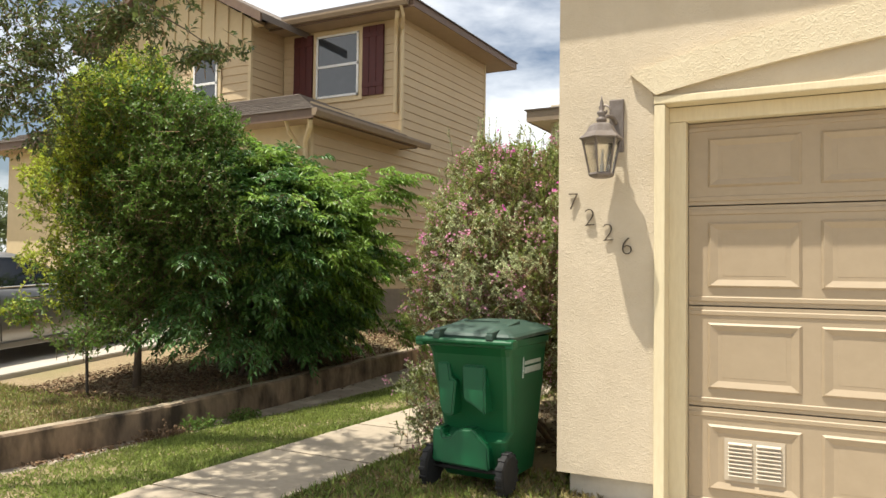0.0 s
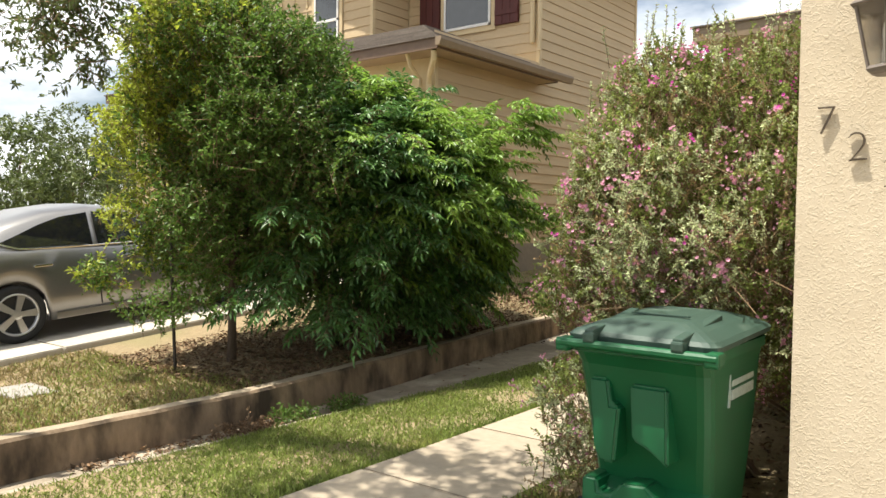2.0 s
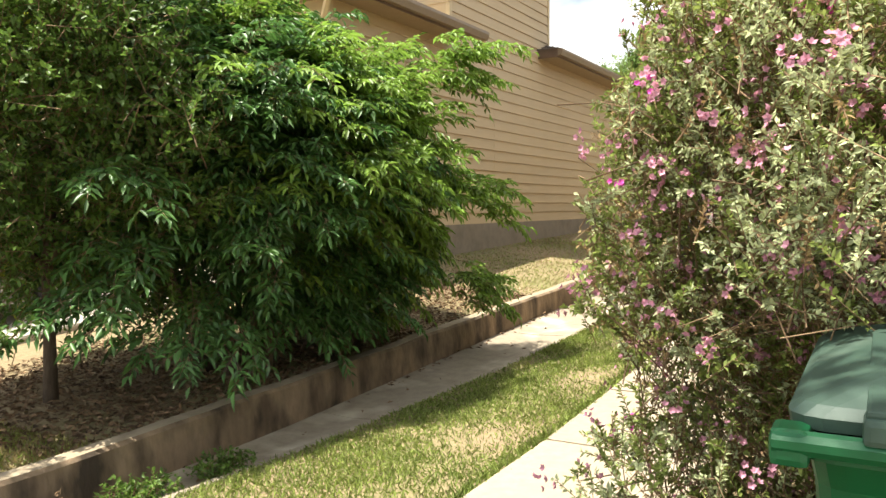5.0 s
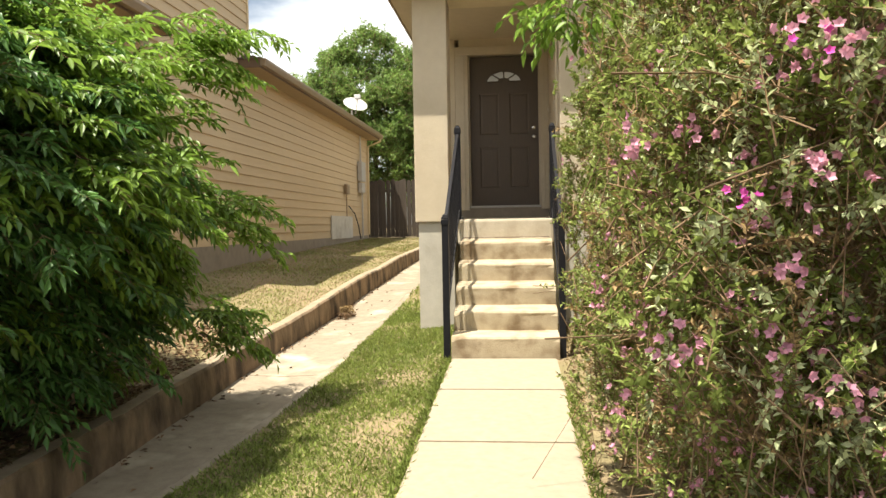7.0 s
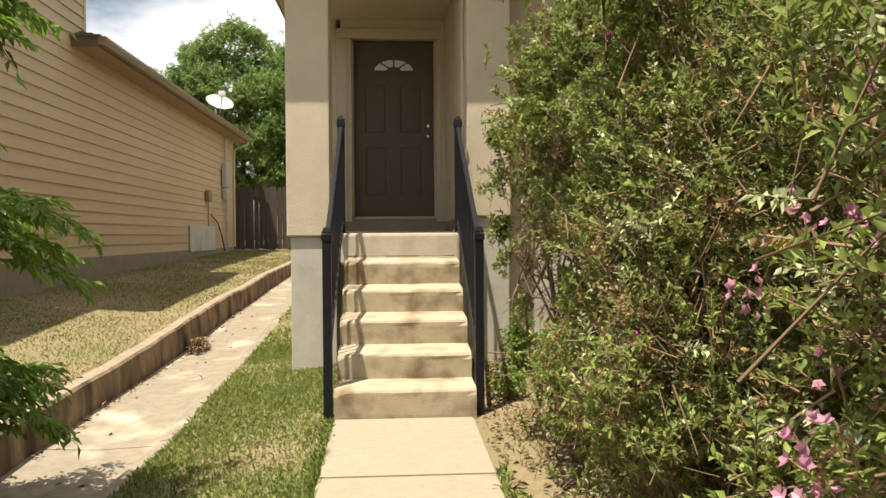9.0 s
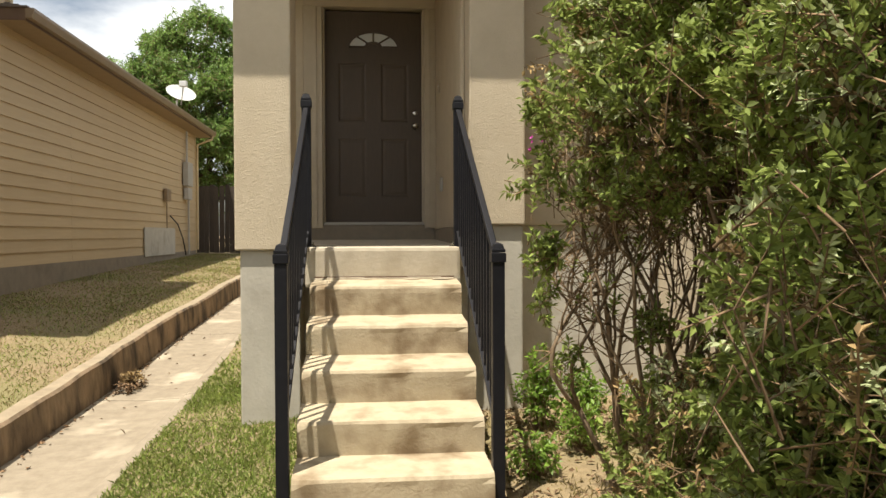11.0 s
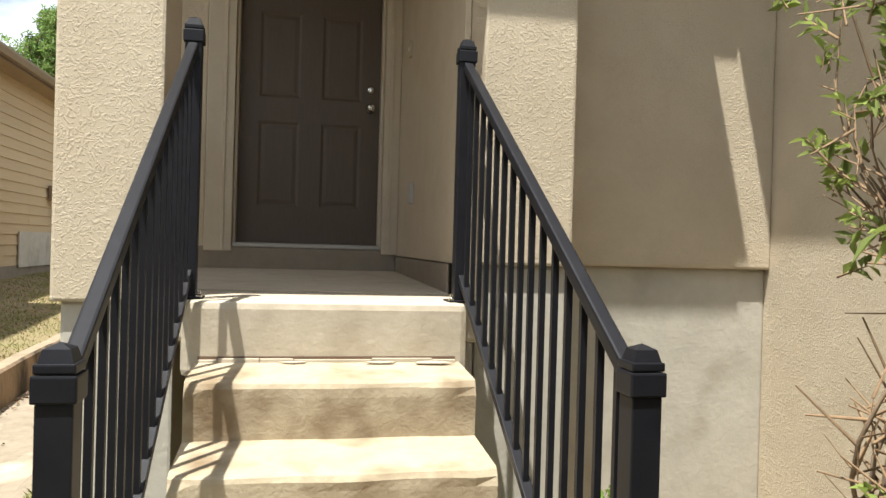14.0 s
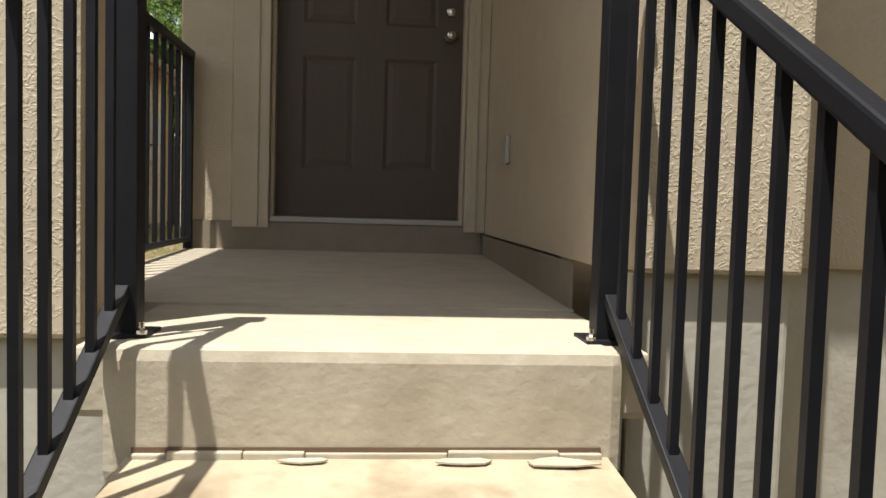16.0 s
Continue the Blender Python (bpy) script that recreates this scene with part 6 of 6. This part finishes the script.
        for k in range(5):
            ang = 2 * math.pi * k / 5
            petals.append(leaf_arrays(where, a * math.cos(ang) + b * math.sin(ang) + face * 0.55, face, np.full(len(where), size), np.full(len(where), size * 0.85), 0.15, -0.1))
        v, f = join_arrays(petals)
        stuff_part("blossom", v, f, mat, plant, lab)
    return plant


sage("sage_shrub", (1.0, -4.6, -0.12), "flowering purple sage shrub with silvery leaves beside the walk", [((1.06, -4.55, 1.15), (0.93, 0.95, 1.2), 13000, 0.42), ((0.66, -5.0, 0.22), (0.34, 0.42, 0.36), 1300, -0.1)], [(0.9, -4.6, -0.14), (1.1, -4.3, -0.14), (0.8, -4.4, -0.14)], 105, 2700, 0.12, 41, 0.78)
sage("sage_shrub", (1.0, -2.9, -0.1), "tall twiggy sage shrub with scattered magenta blossoms", [((1.15, -2.95, 1.2), (0.92, 1.15, 1.25), 10500, 0.1), ((0.80, -3.1, 0.5), (0.45, 0.9, 0.55), 2200, 0.0)], [(1.0, -2.9, -0.12), (1.2, -3.2, -0.12), (0.9, -2.5, -0.12)], 40, 60, 0.82, 52, 0.76)
sage("sage_shrub", (1.25, -0.9, 0.0), "bare-legged sage shrub with brown stems below its leaves", [((1.25, -0.95, 1.75), (1.02, 0.80, 0.85), 4600, 1.35), ((1.3, -0.5, 1.95), (0.6, 0.4, 0.5), 800, 1.5), ((1.05, -1.98, 1.25), (0.62, 0.38, 1.15), 3400, 0.1), ((0.98, -1.15, 0.42), (0.40, 0.36, 0.5), 1500, 0.0)], [(1.35, -0.5, 0.0), (1.25, -0.75, 0.0), (1.1, -0.9, 0.0), (1.4, -0.9, 0.0), (1.2, -1.2, 0.0)], 40, 0, 0.9, 63, 1.12, 4)

fan_shrub = thing("sage_shrub", (0.85, -0.4, 0.0), "leggy sage shrub with forked brown trunks beside the stairs", "shrub", group="sage shrubs")
fan_stems, fan_tips, fan_dirs, twig_a, twig_b = [], [], [], [], []


def fork(p, d, length, radius, level):
    """A crooked shoot that splits in two or three, down to leafy twigs."""
    pts, q, way = [Vector(p)], Vector(p), Vector(d).normalized()
    for _k in range(5):
        way = way + Vector(rng.normal(size=3)) * 0.10 + Vector((0, 0, 0.07))
        if q.x < 0.62:
            way.x += 0.32
        if q.y < -0.85:
            way.y += 0.2
        way.normalize()
        q = q + way * length / 5
        pts.append(q.copy())
    end = radius * (0.62 if level else 0.4)
    if level >= 1:
        fan_stems.append((pts, radius, end, "stem"))
    else:
        for a, b in zip(pts, pts[1:]):
            twig_a.append(np.array(a))
            twig_b.append(np.array(b))
    # dead side twigs below, leafy whorls above
    for _k in range(11 if level else 6):
        i = int(rng.integers(1, 5))
        a = np.array(pts[i].lerp(pts[i + 1], rng.random()))
        b = a + rng.normal(size=3) * 0.055 + np.array(way) * 0.05
        twig_a.append(a)
        twig_b.append(b)
        if b[2] > 1.80 + 0.2 * rng.normal() or rng.random() < 0.03:
            for _j in range(2):
                fan_tips.append(b + rng.normal(size=3) * 0.03)
                fan_dirs.append(b - a)
    if level == 0:
        return
    for k in range(2 if rng.random() < 0.6 else 3):
        turn = Vector(rng.normal(size=3)) * 0.30
        fork(q, way + turn + Vector((0, 0, 0.12)), length * rng.uniform(0.65, 0.95), end * rng.uniform(0.75, 1.0), level - 1)


for x, y, lean, depth, radius in ((0.88, -0.22, -0.34, -0.05, 0.019), (0.92, -0.16, -0.18, 0.05, 0.021), (0.96, -0.24, -0.02, -0.1, 0.017), (1.00, -0.20, 0.12, 0.08, 0.015), (1.02, -0.62, -0.16, -0.12, 0.025), (1.08, -0.66, 0.10, -0.05, 0.022), (1.12, -0.58, 0.28, 0.1, 0.018), (0.98, -0.68, -0.30, -0.15, 0.016), (0.94, -0.10, -0.26, 0.02, 0.013), (1.02, -0.12, -0.10, 0.1, 0.014), (0.96, -0.34, 0.02, -0.06, 0.013), (1.05, -0.5, 0.0, 0.06, 0.015)):
    fork((x, y, -0.02), (lean, depth, 1.0), rng.uniform(0.58, 0.75), radius, 3)
branches(fan_shrub, fan_stems, SAGE_STEM)
for c, n in (((0.36, -0.80, 1.22), 46), ((0.40, -0.62, 1.02), 16), ((0.55, -0.45, 0.75), 14), ((0.75, -0.80, 0.95), 26), ((0.30, -0.64, 1.48), 8)):
    p, d = crown_points(n, c, (0.08, 0.08, 0.09), 97, 0.1)
    fan_tips += list(p)
    fan_dirs += list(d)
fan_tips, fan_dirs = np.array(fan_tips), unit(np.array(fan_dirs))
keep = (fan_tips[:, 0] > 0.24) & (fan_tips[:, 0] < 1.84)
fan_tips, fan_dirs = fan_tips[keep], fan_dirs[keep]
(v, f), seg = leafy_twigs(fan_tips, fan_dirs, 0.06, 9, 0.036, 0.013, up=0.6, spread=0.75)
stuff_part("foliage", v, f, SAGE_GREEN, fan_shrub, "slender green sage leaves in whorls")
wood(fan_shrub, [seg[:2], (np.array(twig_a), np.array(twig_b))], radius=0.0028)

# bright sapling that leans out over the walk
sap = thing("ash_sapling", (0.75, -2.5, -0.1), "bright green ash sapling leaning out of the sage", "sapling")
branches(sap, [(limb((0.75, -2.5, -0.12), (0.40, -2.6, 2.2), 0.06), 0.012, 0.004, "stem"), (limb((0.40, -2.6, 2.2), (0.17, -2.65, 2.34), 0.02), 0.005, 0.003, "stem")])
base, d = crown_points(70, (0.26, -2.62, 2.30), (0.22, 0.26, 0.15), 71, 0.3)
(v, f), seg = compound_leaves(base, d, 0.17, 3, 0.085, 0.032)
stuff_part("foliage", v, f, ASH_LIT_AND_FRESH, sap, "bright compound leaves")
wood(sap, [seg], radius=0.002)

# small plants along the foot of the wall
for x, y, h, n in ((0.80, 1.25, 0.55, 110), (1.10, 1.25, 0.45, 110), (0.95, 0.8, 0.35, 80), (0.6, 0.45, 0.25, 50), (1.3, 0.9, 0.4, 70)):
    w = thing("weed_plant", (x, y, 0.05), "leafy green weed growing at the foot of the wall", "weed", group="weeds at the wall")
    tips, dirs = crown_points(n, (x, y, h * 0.6), (0.17, 0.17, h * 0.5), 80, 0.2)
    (v, f), seg = leafy_twigs(tips, dirs, 0.10, 6, 0.045, 0.022, up=0.5)
    stuff_part("foliage", v, f, ASH_LIT_AND_FRESH, w, "small green leaves")
    wood(w, [seg[:2], (np.tile([[x, y, 0.0]], (len(tips), 1)) + rng.normal(size=tips.shape) * 0.02, seg[0])], radius=0.0018)

# trees behind the back fence
for c, r, n, s in (((-9.0, 25.5, 4.9), (2.4, 2.4, 3.3), 1700, 91), ((-6.2, 25, 5.6), (2.7, 2.4, 4.1), 2900, 95), ((-3.0, 23.8, 4.9), (2.6, 2.2, 4.4), 3200, 92), ((0.8, 25, 4.9), (2.4, 2.2, 3.9), 1300, 93)):
    t = thing("tree", (c[0], c[1], 0.7), "tall feathery green tree behind the back fence", "tree", group="trees behind the fence")
    branches(t, [(limb((c[0], c[1], 0.6), (c[0], c[1], c[2] + 2), 0.3), 0.16, 0.04, "trunk")] + [(limb((c[0], c[1], 2.5 + i * 0.3), tuple(crown_points(1, c, np.array(r) * 0.75, s)[0][0]), 0.3), 0.06, 0.015, "limb") for i in range(7)])
    tips, dirs = clumped_points(int(n * 1.5), c, r, s, 75, 0.75, 0.2, 0.45)
    (v, f), seg = leafy_twigs(tips, dirs, 0.6, 15, 0.14, 0.05, up=0.15, droop=0.3)
    stuff_part("crown", v, f, FAR_LEAF, t, "feathery green foliage")
    wood(t, [seg[:2]], radius=0.008)

# far hedge of trees across the neighbour's driveway
for i in range(11):
    c = (-16 - 2.0 * i + rng.uniform(-0.6, 0.6), -5.0 + 1.9 * i + rng.uniform(-0.5, 0.5), 1.75 + 0.14 * i)
    r = (2.2, 2.0, 2.0 + 0.12 * i)
    t = thing("tree", (c[0], c[1], 0), "distant olive-green bushy tree", "tree", group="distant trees")
    branches(t, [(limb((c[0], c[1], -0.2), (c[0], c[1], c[2] + 0.8), 0.2), 0.12, 0.03, "trunk")])
    tips, dirs = clumped_points(420, c, r, 100 + i, 40, 0.6)
    (v, f), seg = leafy_twigs(tips, dirs, 0.5, 11, 0.17, 0.08, up=0.3)
    stuff_part("crown", v, f, OAK, t, "dark olive-green foliage")

# ---- grass, litter and stones ----


def scatter(n, x0, x1, y0, y1, weight=None):
    p = np.stack([rng.uniform(x0, x1, n), rng.uniform(y0, y1, n)], 1)
    if weight is not None:
        p = p[rng.random(n) < np.array([weight(a, b) for a, b in p])]
    return p


def patchy(scale, low):
    return lambda x, y: np.clip(low + 0.9 * (noise.noise(Vector((x * scale, y * scale, 4.2))) + 0.35), 0.08, 1)


def beside_lip(weight):
    """Turf that stops, with a ragged edge, along the drain's lip."""
    return lambda x, y: weight(x, y) if x > interp(y, LIP_LINE) + 0.03 * noise.noise(Vector((y * 5, 2, 0))) - 0.01 else 0.0


def grass(name, label, patches, mat):
    sets = []
    for n, x0, x1, y0, y1, length, width, weight in patches:
        p = scatter(n, x0, x1, y0, y1, weight)
        base = np.stack([p[:, 0], p[:, 1], [ground_z(a, b) - 0.004 for a, b in p]], 1)
        m = len(base)
        along = np.array([0, 0, 1.0]) + rng.normal(size=(m, 3)) * np.array([0.8, 0.8, 0.1])
        sets.append(leaf_arrays(base, along, rng.normal(size=(m, 3)), length * rng.uniform(0.45, 1.35, m), np.full(m, width), 0.1, 0.35))
    v, f = join_arrays(sets)
    ob = new(name, fast_mesh(name, v, f, mat))
    return tagged(ob, label, "grass", kind="stuff")


grass("lawn_grass", "short green lawn strip beside the walk", [
    (150000, -2.2, -0.60, -8.5, 3.6, 0.036, 0.0045, beside_lip(patchy(1.6, 0.45))),
    (9000, -1.7, -1.12, 3.6, 13, 0.05, 0.008, beside_lip(patchy(1.2, 0.5))),
    (14000, 0.28, 1.7, -9.5, -5.3, 0.06, 0.005, patchy(1.5, 0.35)),
    (9000, -2.15, -0.6, -12, -8.5, 0.06, 0.006, patchy(1.5, 0.5)),
    (3500, -0.66, -0.60, -8.5, 0, 0.05, 0.004, None), (2500, 0.28, 0.36, -8.5, -1, 0.05, 0.004, None),
    (26000, -4.85, -2.6, 1.0, 18.5, 0.035, 0.0045, patchy(0.8, 0.35)),
    (20000, -5.55, -2.6, -8.5, -4.75, 0.05, 0.006, patchy(0.9, 0.15))], GRASS)
grass("dry_grass", "dry straw-coloured lawn patches", [
    (30000, -5.55, -2.6, -8.5, -4.65, 0.045, 0.006, patchy(1.3, 0.45)),
    (26000, -4.85, -2.6, 1.0, 18.5, 0.035, 0.0045, patchy(0.8, 0.5)),
    (3600, -2.2, -0.6, -8.5, 3.6, 0.028, 0.004, beside_lip(patchy(2.3, 0.35))),
    (15000, 0.3, 1.9, -9.5, -5.2, 0.055, 0.005, patchy(1.8, 0.45)),
    (9000, 0.35, 1.9, -1.0, 1.9, 0.04, 0.005, patchy(1.8, 0.1))], DRY_GRASS)


def litter(name, label, patches, mat):
    sets = []
    for n, x0, x1, y0, y1, lift in patches:
        p = scatter(n, x0, x1, y0, y1)
        base = np.stack([p[:, 0], p[:, 1], [(ground_z(a, b) if not (-2.5 < a < interp(b, LIP_LINE)) else interp(b, CHANNEL_Z) - 0.012) + lift * rng.random() for a, b in p]], 1)
        m = len(base)
        along = rng.normal(size=(m, 3)) * np.array([1, 1, 0.25])
        sets.append(leaf_arrays(base, along, np.array([0, 0, 1.0]) + rng.normal(size=(m, 3)) * 0.4, 0.05 * rng.uniform(0.5, 1.3, m), 0.024 * rng.uniform(0.6, 1.2, m), 0.25, 0.1))
    v, f = join_arrays(sets)
    return tagged(new(name, fast_mesh(name, v, f, mat)), label, "leaf litter", kind="stuff")


litter("leaf_litter", "dead brown leaves under the trees and in the drain", [
    (16000, -4.9, -2.58, -4.9, 1.0, 0.03), (60, -2.44, -1.85, -7, 6, 0.006), (420, -2.44, -2.2, -6.4, -4.6, 0.03), (260, -2.40, -2.22, 3.2, 3.65, 0.07),
    (2600, 0.32, 1.95, -4.8, 1.8, 0.02), (300, -2.45, -2.36, -3, 10, 0.02)], LITTER)
w = thing("weed_plant", (-2.3, 3.45, -0.03), "dry weed tuft growing in the drain channel", "weed")
tips, dirs = crown_points(70, (-2.30, 3.45, 0.05), (0.10, 0.16, 0.08), 81, 0.2)
(v, f), seg = leafy_twigs(tips, dirs, 0.1, 6, 0.035, 0.015)
stuff_part("foliage", v, f, SAGE_BROWN, w, "dry leaves")
wood(w, [seg[:2], (np.tile([[-2.30, 3.45, -0.03]], (len(tips), 1)), seg[0])], radius=0.002)
for k, (x, y, s) in enumerate(((-2.2, -5.2, 0.3), (-2.25, -4.7, 0.26), (-2.15, -4.2, 0.22))):
    w = thing("weed_plant", (x, y, -0.25), "low green weeds growing in the drain channel", "weed", group="weeds in the drain")
    tips, dirs = crown_points(110, (x, y, interp(y, CHANNEL_Z) + 0.05), (0.16, s, 0.09), 85 + k, 0.2)
    (v, f), seg = leafy_twigs(tips, dirs, 0.08, 6, 0.035, 0.018)
    stuff_part("foliage", v, f, ELM if k else LITTER, w, "small leaves")
    wood(w, [seg[:2]], radius=0.0016)
slab_stone = thing("stepping_stone", (-4.15, -5.85, -0.18), "flat pale stone slab lying in the lawn", "stone")
part("slab", box(-4.45, -3.95, -6.05, -5.70, -0.24, -0.165, 0.012), STONE, slab_stone)
